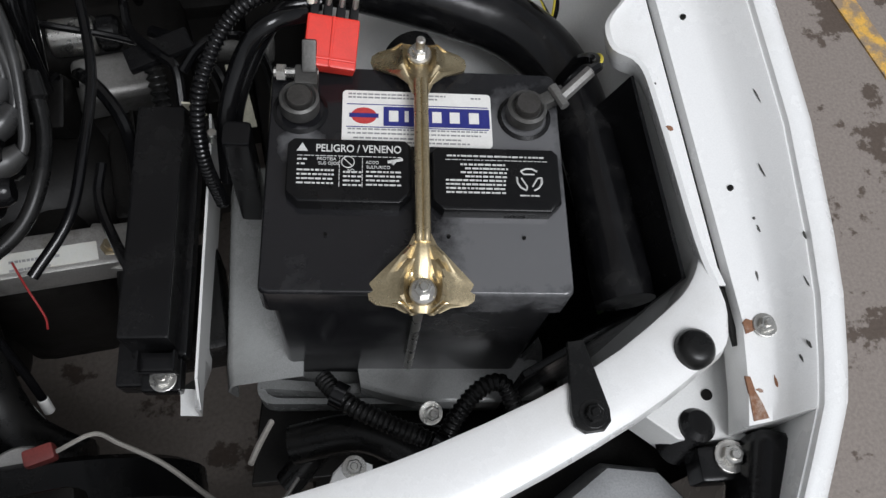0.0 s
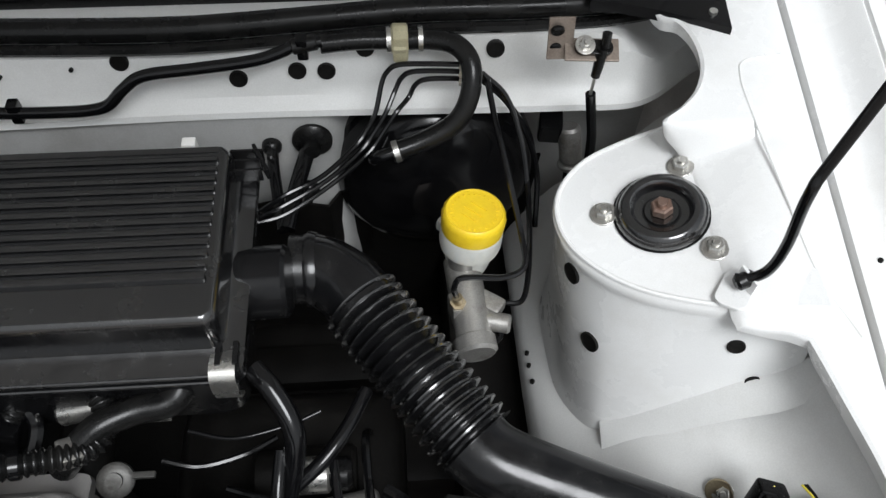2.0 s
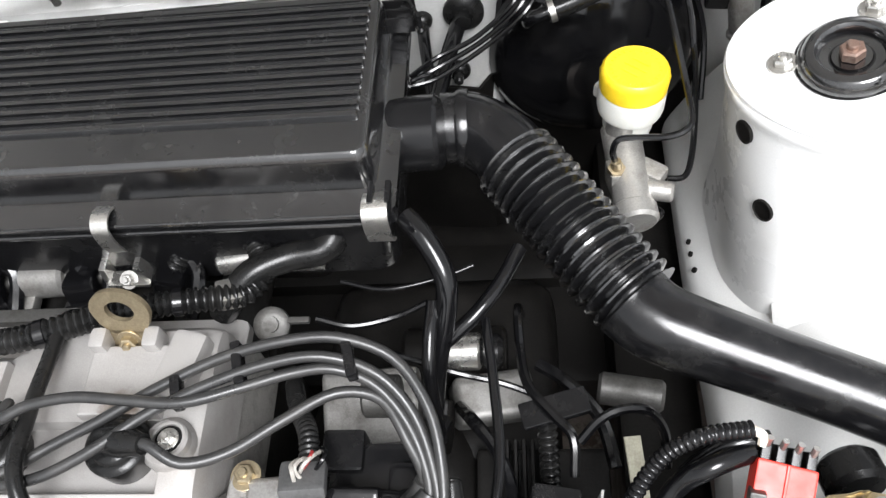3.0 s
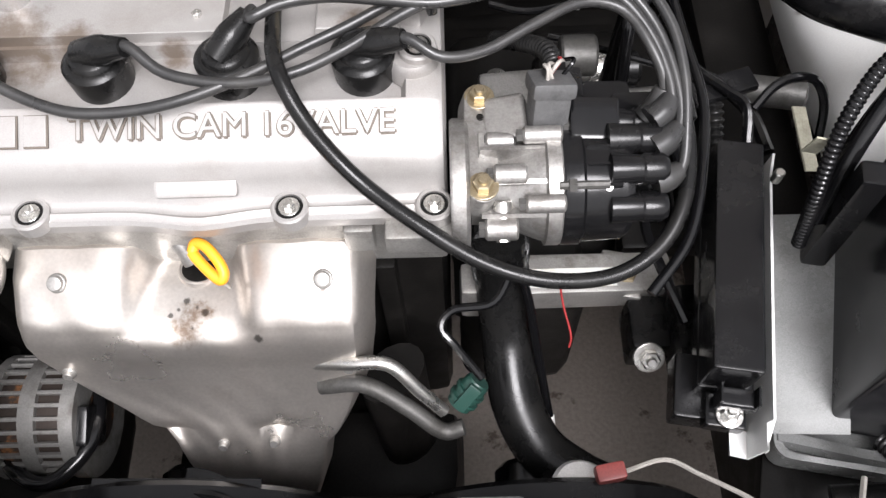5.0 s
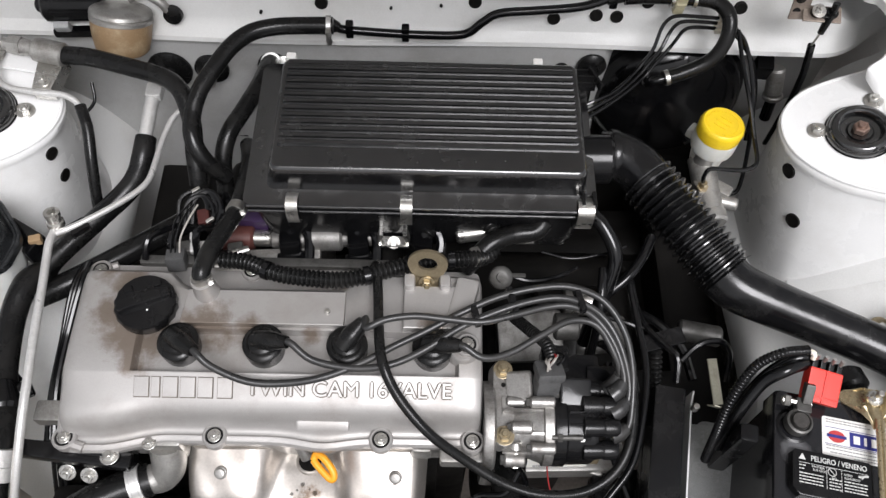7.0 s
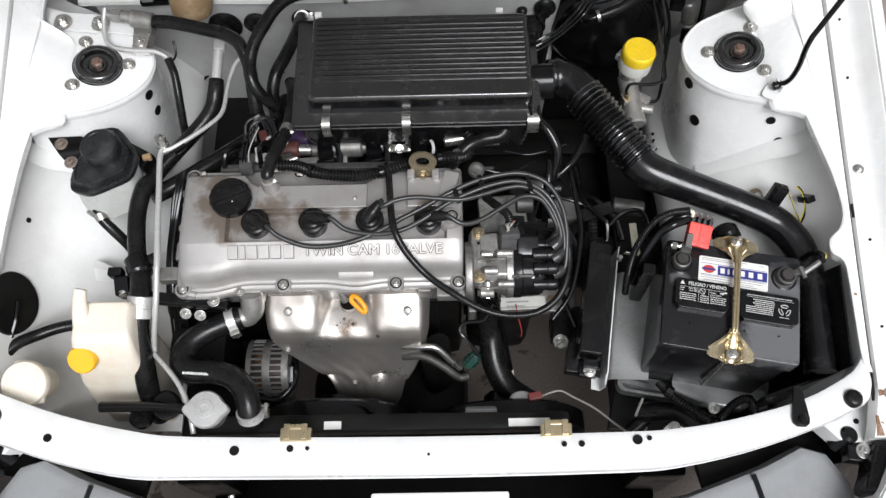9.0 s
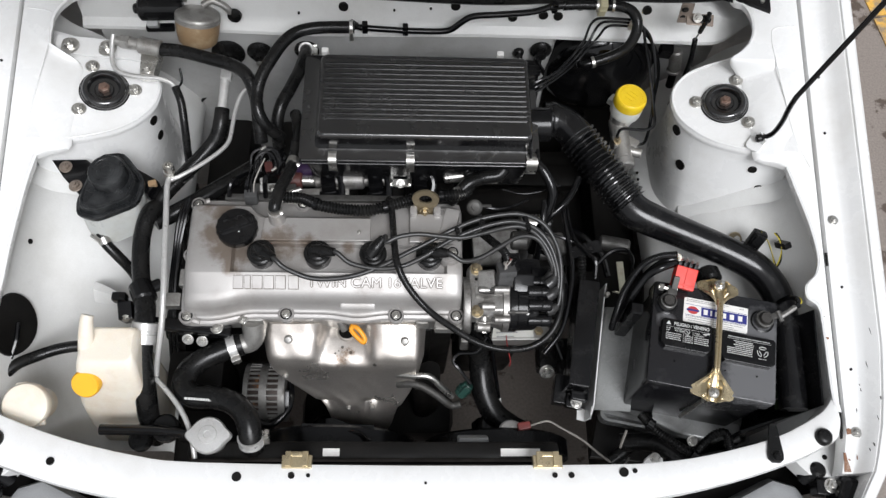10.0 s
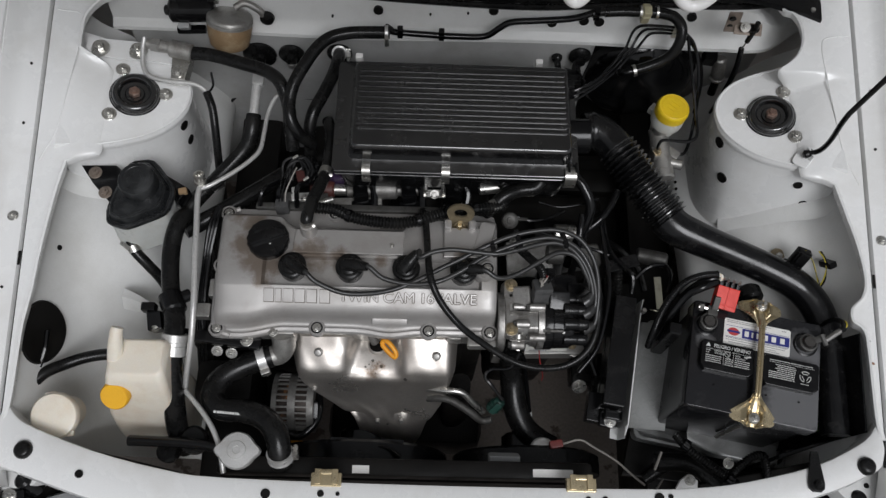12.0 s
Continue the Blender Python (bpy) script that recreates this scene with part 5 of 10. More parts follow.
def distributor():
    d = thing("distributor", (0.14, 0.275, 0.72), "aluminium distributor with a black plastic cap", "distributor")
    ax = pose(0.088, 0.272, 0.785, 0, 90, 0)
    def web(deg, r0, r1, x0, x1, th):
        bm = bmesh.new()
        a0 = radians(deg)
        edge = ((r0, a0 - th), (r1, a0 - th * r0 / r1), (r1, a0 + th * r0 / r1), (r0, a0 + th))
        loft(bm, [[ax @ V(-r * math.cos(a), r * math.sin(a), h) for r, a in edge] for h in (x0, x1)])
        return bm

    bm = bmesh.new()
    lathe(bm, [(0.046, -0.004), (0.0475, -0.002), (0.0475, 0.006), (0.045, 0.0085), (0.040, 0.009)], ax, 40)
    ring = part("end_ring", bm, DISTCAST, d)
    # clamp plate with two round ears
    bm = bmesh.new()
    outline = [(0.0105 * math.cos(a) , 0.037 + 0.0105 * math.sin(a)) for a in np.linspace(0, math.pi, 9)] + [(-0.0115, 0.012), (-0.0125, -0.012)]
    outline += [(0.0105 * math.cos(a), -0.037 + 0.0105 * math.sin(a)) for a in np.linspace(math.pi, 2 * math.pi, 9)] + [(0.0125, -0.012), (0.0115, 0.012)]
    mp = pose(0.1035, 0.287, 0.8125, 0, 14, 0)
    slab(bm, outline, -0.012, 0.006, 0.002, mp)
    pl = part("clamp_plate", bm, DISTCAST, d)
    for y in (0.036, -0.036):
        bolt(pl, mp @ V(0, y, 0.006), 0.0068, material=BRASS, name="gold_bolt")
    hole(pl, mp @ V(0, 0.019, 0.0062), 0.0024)
    bm = bmesh.new()
    box(bm, (0, -0.004, 0.0064), (0.004, 0.020, 0.0016), bev=0.0006, m=mp)
    part("raised_mark", bm, CAST, pl)
    # bell of the housing widening to its flange
    bm = bmesh.new()
    lathe(bm, [(0.026, 0.010), (0.026, 0.020), (0.0275, 0.028), (0.0315, 0.040), (0.0365, 0.052), (0.0385, 0.058), (0.0415, 0.0595), (0.0415, 0.0685), (0.040, 0.070)], ax, 40)
    hs = part("housing", bm, DISTCAST, d)
    for deg in (-62, -28, 8, 40, 74):
        part("web", web(deg, 0.020, 0.039, 0.016, 0.059, 0.08), DISTCAST, hs)
    for deg, r, x0, x1, rad in ((-48, 0.043, 0.044, 0.070, 0.0062), (18, 0.043, 0.044, 0.070, 0.0062), (62, 0.043, 0.044, 0.070, 0.0062), (-20, 0.036, 0.024, 0.046, 0.0072), (30, 0.034, 0.020, 0.040, 0.0066), (-76, 0.040, 0.018, 0.040, 0.0080)):
        a0 = radians(deg)
        y, z = r * math.sin(a0), -r * math.cos(a0)
        bm = bmesh.new()
        rod(bm, ax @ V(z, y, x0), ax @ V(z, y, x1), rad, seg=16, bev=0.0015)
        boss = part("boss", bm, DISTCAST, hs)
        bm = bmesh.new()
        rod(bm, ax @ V(z, y, x0 - 0.004), ax @ V(z, y, x0 + 0.001), rad * 0.72, seg=6)
        part("screw", bm, DULL, boss)
    bm = bmesh.new()
    box(bm, (0.122, 0.305, 0.815), (0.030, 0.034, 0.014), (8, -14, 0), bev=0.004, seg=3)
    part("top_plate", bm, DISTCAST, hs)
    bm = bmesh.new()
    rod(bm, (0.118, 0.232, 0.792), (0.118, 0.250, 0.802), 0.007, seg=14, bev=0.001)
    rod(bm, (0.118, 0.226, 0.789), (0.118, 0.233, 0.7925), 0.0045, seg=6)
    part("clamp_screw", bm, STEEL, hs)
    # black cap in two steps with four side towers
    bm = bmesh.new()
    lathe(bm, [(0.040, 0.069), (0.0415, 0.071), (0.0415, 0.082), (0.0395, 0.084), (0.0385, 0.110), (0.0345, 0.1160), (0.026, 0.1175), (0.001, 0.1175)], ax, 32)
    cap = part("cap", bm, PLASTIC, d)
    bm = bmesh.new()
    box(bm, (0.180, 0.300, 0.818), (0.034, 0.030, 0.020), (18, 4, 0), bev=0.004)
    part("coil_hump", bm, SATIN, cap)
    for k, (y, z, r) in enumerate(((0.306, 0.812, 0.0098), (0.284, 0.824, 0.0098), (0.262, 0.822, 0.0098), (0.243, 0.806, 0.0098), (0.272, 0.790, 0.0105))):
        bm = bmesh.new()
        lathe(bm, [(r * 1.12, 0.100), (r * 1.05, 0.112), (r * 0.95, 0.120), (r * 1.06, 0.1215), (r * 1.06, 0.133), (r * 0.8, 0.137)], pose(0.088, y, z - 0.004, 0, 90, 0), 18)
        part("tower", bm, PLASTIC, cap)
    for k in range(5):
        y = 0.250 + 0.013 * k
        bm = bmesh.new()
        box(bm, (0.184, y, 0.8225 - 0.35 * abs(y - 0.272)), (0.022, 0.0022, 0.010), bev=0.0008)
        part("rib", bm, PLASTIC, cap)
    for y, z in ((0.250, 0.819), (0.296, 0.820)):
        bm = bmesh.new()
        rod(bm, (0.154, y, z), (0.186, y, z), 0.0030, seg=8)
        rod(bm, (0.160, y, z), (0.165, y, z), 0.0048, seg=6)
        part("cap_screw", bm, DULL, cap)
    bm = bmesh.new()
    lathe(bm, [(0.0028, 0), (0.0025, 0.0012)], pose(0.186, 0.249, 0.8170, 35, 0, 0), 12)
    part("paint_dot", bm, LABEL, cap)
    # grey plug with cut-back wires on the housing
    p = thing("wiring_plug", (0.148, 0.303, 0.82), "grey plastic plug with bare striped wires", "plug")
    m = pose(0.150, 0.306, 0.828, -25, 8, 6)
    bm = bmesh.new()
    box(bm, (0, 0, 0.0), (0.026, 0.022, 0.036), bev=0.005, m=m)
    box(bm, (0, 0, 0.016), (0.030, 0.026, 0.012), bev=0.004, m=m)
    part("shell", bm, DARKGREY, p)
    rnd = random.Random(4)
    for i in range(5):
        bm = bmesh.new()
        a = m @ V(rnd.uniform(-0.008, 0.008), rnd.uniform(-0.006, 0.006), 0.018)
        tube(bm, [a, a + V(rnd.uniform(-0.006, 0.010), 0.004, 0.010), a + V(rnd.uniform(-0.004, 0.012), 0.010, 0.008), a + V(rnd.uniform(0.0, 0.014), 0.016, 0.0)], 0.0014, seg=6)
        part("wire", bm, (WWIRE, RWIRE, WWIRE, SATIN, WWIRE)[i], p)
    bm = bmesh.new()
    tube(bm, [(0.155, 0.325, 0.845), (0.150, 0.345, 0.84), (0.135, 0.37, 0.82), (0.12, 0.40, 0.79)], 0.007, seg=12, rib=(0.004, 0.0012))
    part("conduit", bm, RUBBER, p)
    # ignition coil body and vacuum parts behind
    c = thing("ignition_coil", (0.20, 0.33, 0.70), "black ignition coil block behind the distributor cap", "coil")
    bm = bmesh.new()
    box(bm, (0.185, 0.325, 0.775), (0.06, 0.055, 0.05), bev=0.008)
    part("case", bm, PLASTIC, c)
    bm = bmesh.new()
    box(bm, (0.215, 0.322, 0.79), (0.035, 0.03, 0.03), bev=0.006)
    part("connector", bm, PLASTIC, c)
    bm = bmesh.new()
    box(bm, (0.165, 0.345, 0.79), (0.03, 0.03, 0.03), bev=0.004)
    part("terminal_block", bm, PLASTIC, c)
    bm = bmesh.new()
    rod(bm, (0.17, 0.395, 0.775), (0.198, 0.395, 0.775), 0.016, seg=20, bev=0.002)
    part("canister", bm, DULL, c)


place(0.010, 0.007, -0.014)
distributor()


def lift_eye():
    e = thing("lifting_eye", (0.023, 0.405, 0.845), "yellow-zinc steel lifting eye bolted behind the cover", "lifting eye")
    m = pose(0.023, 0.416, 0.866, 68, 0, -4)
    bm = bmesh.new()
    outer, inner = [], []
    N = 32
    for i in range(N):
        a = 2 * math.pi * i / N
        flare = 0.004 if math.sin(a) < -0.5 else 0
        outer.append((0.0215 * math.cos(a), (0.0175 + flare) * math.sin(a)))
        inner.append((0.0105 * math.cos(a), 0.0085 * math.sin(a)))
    loops = [[m @ V(*p, z) for p in q] for q, z in ((inner, -0.002), (outer, -0.002), (outer, 0.002), (inner, 0.002), (inner, -0.002))]
    loft(bm, loops, cap=False)
    box(bm, (0, -0.028, 0), (0.026, 0.024, 0.004), bev=0.001, m=m)
    part("plate", bm, BRASS, e)
    bolt(e, m @ V(0, -0.026, 0.002), 0.006, (0, -0.92, 0.38), BRASS)


place(0.009, 0.009, 0.0)
lift_eye()


def intake():
    i = thing("intake_manifold", (-0.1, 0.52, 0.62), "grimy aluminium intake manifold, its low parts darkened as shade, with its fuel rail and injectors", "manifold")
    # runners and plenum in near-black, the shade under the air box painted in
    for k in range(4):
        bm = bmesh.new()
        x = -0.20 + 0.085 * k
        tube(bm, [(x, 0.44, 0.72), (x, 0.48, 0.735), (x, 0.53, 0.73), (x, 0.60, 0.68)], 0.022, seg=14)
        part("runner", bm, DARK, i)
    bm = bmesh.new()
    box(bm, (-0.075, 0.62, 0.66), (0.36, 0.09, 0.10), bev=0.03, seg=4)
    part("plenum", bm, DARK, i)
    bm = bmesh.new()
    rod(bm, (-0.165, 0.490, 0.780), (-0.02, 0.497, 0.780), 0.0105, seg=18, bev=0.002)
    part("fuel_rail", bm, GREYCAST, i)
    bm = bmesh.new()
    rod(bm, (-0.118, 0.492, 0.783), (-0.080, 0.494, 0.783), 0.0165, seg=22, bev=0.003)
    part("damper", bm, GREYCAST, i)
    bm = bmesh.new()
    box(bm, (-0.03, 0.520, 0.785), (0.10, 0.03, 0.034), (10, 0, 4), bev=0.006)
    part("throttle_flange", bm, GREYCAST, i)
    bm = bmesh.new()
    box(bm, (-0.15, 0.470, 0.776), (0.09, 0.016, 0.012), (0, 0, 4), bev=0.003)
    part("rail_bracket", bm, CAST, i)
    bm = bmesh.new()
    rod(bm, (-0.165, 0.512, 0.800), (-0.085, 0.516, 0.800), 0.010, seg=16, bev=0.002)
    rod(bm, (-0.09, 0.516, 0.800), (-0.045, 0.518, 0.800), 0.007, seg=12)
    part("pressure_regulator", bm, STEEL, i)
    for x, mm in ((-0.205, PURPLE),):
        bm = bmesh.new()
        box(bm, (x + 0.018, 0.512, 0.790), (0.036, 0.022, 0.026), bev=0.005)
        part("connector", bm, mm, i, "dull purple plastic connector")
    bm = bmesh.new()
    rod(bm, (-0.225, 0.492, 0.780), (-0.185, 0.492, 0.780), 0.0155, seg=14, bev=0.003)
    part("rail_plug", bm, mat("brown_red_plastic", (0.085, 0.028, 0.023), None, 0.5, grain=600, stain=60, bump=0.15), i, "brown-red plastic plug")
    bm = bmesh.new()
    rod(bm, (-0.186, 0.492, 0.780), (-0.165, 0.492, 0.780), 0.010, seg=14, bev=0.001)
    part("rail_end", bm, STEEL, i)
    for x in (-0.140, -0.060, 0.015):
        bm = bmesh.new()
        m = pose(x, 0.478, 0.785, -20, 0, 8 if x < 0 else -8)
        box(bm, (0, 0, 0), (0.026, 0.024, 0.034), bev=0.006, m=m)
        box(bm, (0, -0.01, -0.008), (0.034, 0.012, 0.01), bev=0.003, m=m)
        tube(bm, [m @ V(0.0, 0.008, 0.015), m @ V(0.012, 0.012, 0.024), m @ V(0.022, 0.004, 0.010), m @ V(0.02, -0.02, -0.012)], 0.006, seg=8)
        inj = part("injector_plug", bm, SATIN, i)
        bm = bmesh.new()
        tube(bm, [m @ V(-0.011, -0.0125, -0.010), m @ V(0.011, -0.0125, -0.010), m @ V(0.013, 0.006, -0.012)], 0.0011, seg=5)
        part("spring_clip", bm, STEEL, inj)
    # screw bracket with wing tabs
    bm = bmesh.new()
    box(bm, (-0.018, 0.482, 0.795), (0.036, 0.014, 0.004), bev=0.001)
    box(bm, (-0.034, 0.486, 0.805), (0.005, 0.016, 0.022), (0, 10, 0), bev=0.001)
    box(bm, (-0.003, 0.486, 0.805), (0.005, 0.016, 0.022), (0, -10, 0), bev=0.001)
    br = part("bracket", bm, STEEL, i)
    bolt(br, (-0.018, 0.480, 0.797), 0.005, (0, -0.5, 0.8), CAST)
    # rear head rail in bare metal
    bm = bmesh.new()
    box(bm, (-0.16, 0.452, 0.79), (0.30, 0.012, 0.012), bev=0.003)
    for x in (-0.26, -0.24, -0.20):
        box(bm, (x, 0.464, 0.795), (0.018, 0.016, 0.022), (0, 0, 12), bev=0.003)
    part("head_rail", bm, DULL, i)
    # bare brackets, stub pipes and a wiring clump behind the cover's end
    bm = bmesh.new()
    box(bm, (-0.236, 0.463, 0.806), (0.030, 0.013, 0.010), (8, 0, 6), bev=0.002)
    box(bm, (-0.246, 0.470, 0.812), (0.008, 0.010, 0.018), (0, 0, 6), bev=0.002)
    eb = part("end_bracket", bm, ALU, i)
    bolt(eb, (-0.229, 0.460, 0.811), 0.0045)
    bm = bmesh.new()
    tube(bm, [(-0.214, 0.452, 0.802), (-0.198, 0.456, 0.806), (-0.184, 0.462, 0.805)], 0.0052, seg=12)
    part("stub_pipe", bm, STEEL, i)
    bm = bmesh.new()
    rod(bm, (-0.222, 0.443, 0.797), (-0.165, 0.445, 0.797), 0.0048, seg=12, bev=0.001)
    part("water_pipe", bm, STEEL, i)
    plug = thing("sensor_connector", (-0.266, 0.446, 0.79), "dusty brown-black sensor connector with bare wires", "connector")
    bm = bmesh.new()
    box(bm, (-0.264, 0.446, 0.806), (0.022, 0.020, 0.022), (-15, 0, 5), bev=0.004)
    part("shell", bm, DARKGREY, plug)
    for dx, w in ((-0.005, SATIN), (0.0, SATIN), (0.005, WWIRE)):
        bm = bmesh.new()
        tube(bm, [(-0.264 + dx, 0.449, 0.815), (-0.262 + dx, 0.462, 0.828), (-0.256 + dx * 1.4, 0.482, 0.836), (-0.247 + dx, 0.502, 0.836)], 0.0011, seg=6)
        part("wire", bm, w, plug)
    knot = thing("wiring_clump", (-0.235, 0.505, 0.80), "tangle of taped engine wires with a dark red plug", "wiring")
    rnd = random.Random(12)
    for k in range(6):
        bm = bmesh.new()
        c0 = V(-0.238 + rnd.uniform(-0.012, 0.012), 0.500 + rnd.uniform(-0.012, 0.012), 0.825)
        tube(bm, [c0 + V(-0.018, -0.012, -0.012), c0 + V(-0.014, 0.010, 0.006), c0 + V(0.004, 0.018, 0.010), c0 + V(0.017, 0.002, 0.004), c0 + V(0.010, -0.018, -0.010)], rnd.choice((0.0018, 0.0026, 0.0034)), seg=7)
        part("wire", bm, SATIN, knot)
    bm = bmesh.new()
    box(bm, (-0.236, 0.492, 0.822), (0.014, 0.020, 0.014), (0, 0, 15), bev=0.003)
    part("plug", bm, mat("dark_red_plastic", (0.055, 0.014, 0.012), None, 0.45, grain=600, stain=60, bump=0.1), knot)
    for x, y, z in ((-0.244, 0.516, 0.845), (-0.226, 0.484, 0.832)):
        bm = bmesh.new()
        box(bm, (x, y, z), (0.010, 0.004, 0.006), (10, 0, 40), bev=0.001)
        part("clip", bm, STEEL, knot)
    # corrugated wiring conduit
    wc = thing("wiring_conduit", (-0.08, 0.41, 0.84), "black corrugated wiring conduit behind the valve cover", "conduit")
    bm = bmesh.new()
    tube(bm, [(-0.205, 0.432, 0.835), (-0.176, 0.428, 0.838), (-0.150, 0.416, 0.841), (-0.124, 0.409, 0.843), (-0.078, 0.404, 0.846), (-0.050, 0.408, 0.846), (-0.032, 0.414, 0.845), (0.0, 0.427, 0.84), (0.031, 0.434, 0.838), (0.06, 0.440, 0.833), (0.09, 0.452, 0.82), (0.10, 0.475, 0.82), (0.085, 0.50, 0.825), (0.06, 0.505, 0.82)], 0.0098, seg=14, rib=(0.0052, 0.0024))
    part("sleeve", bm, RUBBER, wc)
    for p, q in (((-0.155, 0.418, 0.8405), (-0.149, 0.4155, 0.841)), ((-0.046, 0.409, 0.846), (-0.040, 0.411, 0.8455)), ((0.045, 0.437, 0.836), (0.051, 0.438, 0.835))):
        bm = bmesh.new()
        rod(bm, p, q, 0.0106, seg=16)
        part("tape_band", bm, SATIN, wc)
    # hose from the cover's neck up past the air box
    hose("breather_hose", [(-0.212, 0.388, 0.858), (-0.213, 0.397, 0.872), (-0.208, 0.425, 0.870), (-0.199, 0.458, 0.860), (-0.192, 0.490, 0.850), (-0.190, 0.530, 0.842), (-0.192, 0.570, 0.832), (-0.20, 0.60, 0.82)], 0.0098, RUBBER,
         "black rubber breather hose with wire clamps", "hose", seg=14)
    for p, q in (((-0.212, 0.389, 0.864), (-0.213, 0.392, 0.872)), ((-0.1935, 0.482, 0.853), (-0.1915, 0.492, 0.8495))):
        bm = bmesh.new()
        rod(bm, p, q, 0.0112, seg=18)
        box(bm, V(*p) + V(0.010, -0.003, 0.005), (0.006, 0.006, 0.006), (20, 0, 30), bev=0.0015)
        tagged(solo("hose_clamp", to_mesh("hose_clamp", bm, STEEL)), "small bright steel hose clamp", "clamp", "hose clamps")
    # right end: black coolant hose, bracket, throttle parts under the air box
    hose("coolant_hose", [(0.066, 0.447, 0.80), (0.078, 0.452, 0.815), (0.095, 0.466, 0.825), (0.12, 0.478, 0.825), (0.145, 0.483, 0.825), (0.155, 0.495, 0.83), (0.155, 0.52, 0.83), (0.15, 0.55, 0.81)], 0.011, RUBBER, "bent black rubber coolant hose with a pale clip", "hose", seg=14)
    bm = bmesh.new()
    box(bm, (0.079, 0.449, 0.824), (0.018, 0.02, 0.014), (0, 20, 25), bev=0.003)
    tagged(solo("hose_clamp", to_mesh("hose_clamp", bm, STEEL)), "small bright steel hose clamp", "clamp", "hose clamps")
    b = thing("throttle_bracket", (0.11, 0.46, 0.78), "steel throttle linkage with a notched wheel", "linkage")
    bm = bmesh.new()
    lathe(bm, [(0.0135, 0), (0.0135, 0.006), (0.011, 0.008), (0.006, 0.008), (0.006, 0.012), (0.001, 0.012)], pose(0.106, 0.436, 0.798, 25, 8, 0), 22)
    box(bm, (0.122, 0.437, 0.802), (0.026, 0.005, 0.004), bev=0.001)
    part("wheel", bm, DULL, b)
    bm = bmesh.new()
    box(bm, (0.115, 0.497, 0.835), (0.004, 0.006, 0.05), (25, 0, 0), bev=0.001)
    box(bm, (0.151, 0.497, 0.835), (0.004, 0.006, 0.05), (25, 0, 0), bev=0.001)
    box(bm, (0.133, 0.506, 0.850), (0.036, 0.004, 0.004), bev=0.001)
    box(bm, (0.125, 0.484, 0.813), (0.04, 0.02, 0.005), bev=0.001)
    br = part("yoke", bm, STEEL, b)
    bolt(br, (0.112, 0.488, 0.8155), 0.0048, (0, -0.3, 0.95), CAST)
    hose("black_corrugated_loop", [(0.02, 0.49, 0.80), (0.045, 0.512, 0.82), (0.07, 0.513, 0.825), (0.095, 0.50, 0.815), (0.10, 0.475, 0.81)], 0.009, RUBBER, "short loop of black corrugated conduit", "conduit", seg=12, rib=(0.005, 0.002))
    bm = bmesh.new()
    rod(bm, (0.055, 0.49, 0.80), (0.10, 0.494, 0.806), 0.010, seg=14, bev=0.003)
    tagged(solo("coolant_pipe", to_mesh("coolant_pipe", bm, STEEL)), "short bright metal coolant pipe end", "pipe")
    hose("throttle_cable", [(0.155, 0.47, 0.80), (0.19, 0.462, 0.80), (0.23, 0.47, 0.80), (0.255, 0.48, 0.80)], 0.0018, SATIN, "thin black throttle cable", "cable")
    # vertical hose right of the air box
    hose("vacuum_hose", [(0.208, 0.50, 0.84), (0.222, 0.485, 0.835), (0.236, 0.462, 0.82), (0.236, 0.445, 0.80), (0.225, 0.42, 0.76), (0.215, 0.40, 0.70)], 0.0085, SATIN, "black rubber hose dropping beside the engine", "hose", seg=12)
    hose("vacuum_hose", [(0.29, 0.50, 0.79), (0.275, 0.47, 0.79), (0.255, 0.445, 0.785), (0.225, 0.425, 0.77)], 0.006, SATIN, "black rubber hose curving under the intake duct", "hose", seg=10)
    hose("vacuum_hose", [(0.226, 0.45, 0.80), (0.223, 0.42, 0.79), (0.222, 0.40, 0.77), (0.222, 0.38, 0.70)], 0.0055, SATIN, "black rubber hose dropping beside the engine", "hose", seg=10)
    hose("wire_cable", [(0.262, 0.45, 0.77), (0.268, 0.40, 0.765), (0.272, 0.34, 0.765), (0.262, 0.28, 0.76), (0.248, 0.235, 0.75), (0.22, 0.20, 0.74)], 0.004, SATIN, "black cable passing the fuse box", "cable")


intake()


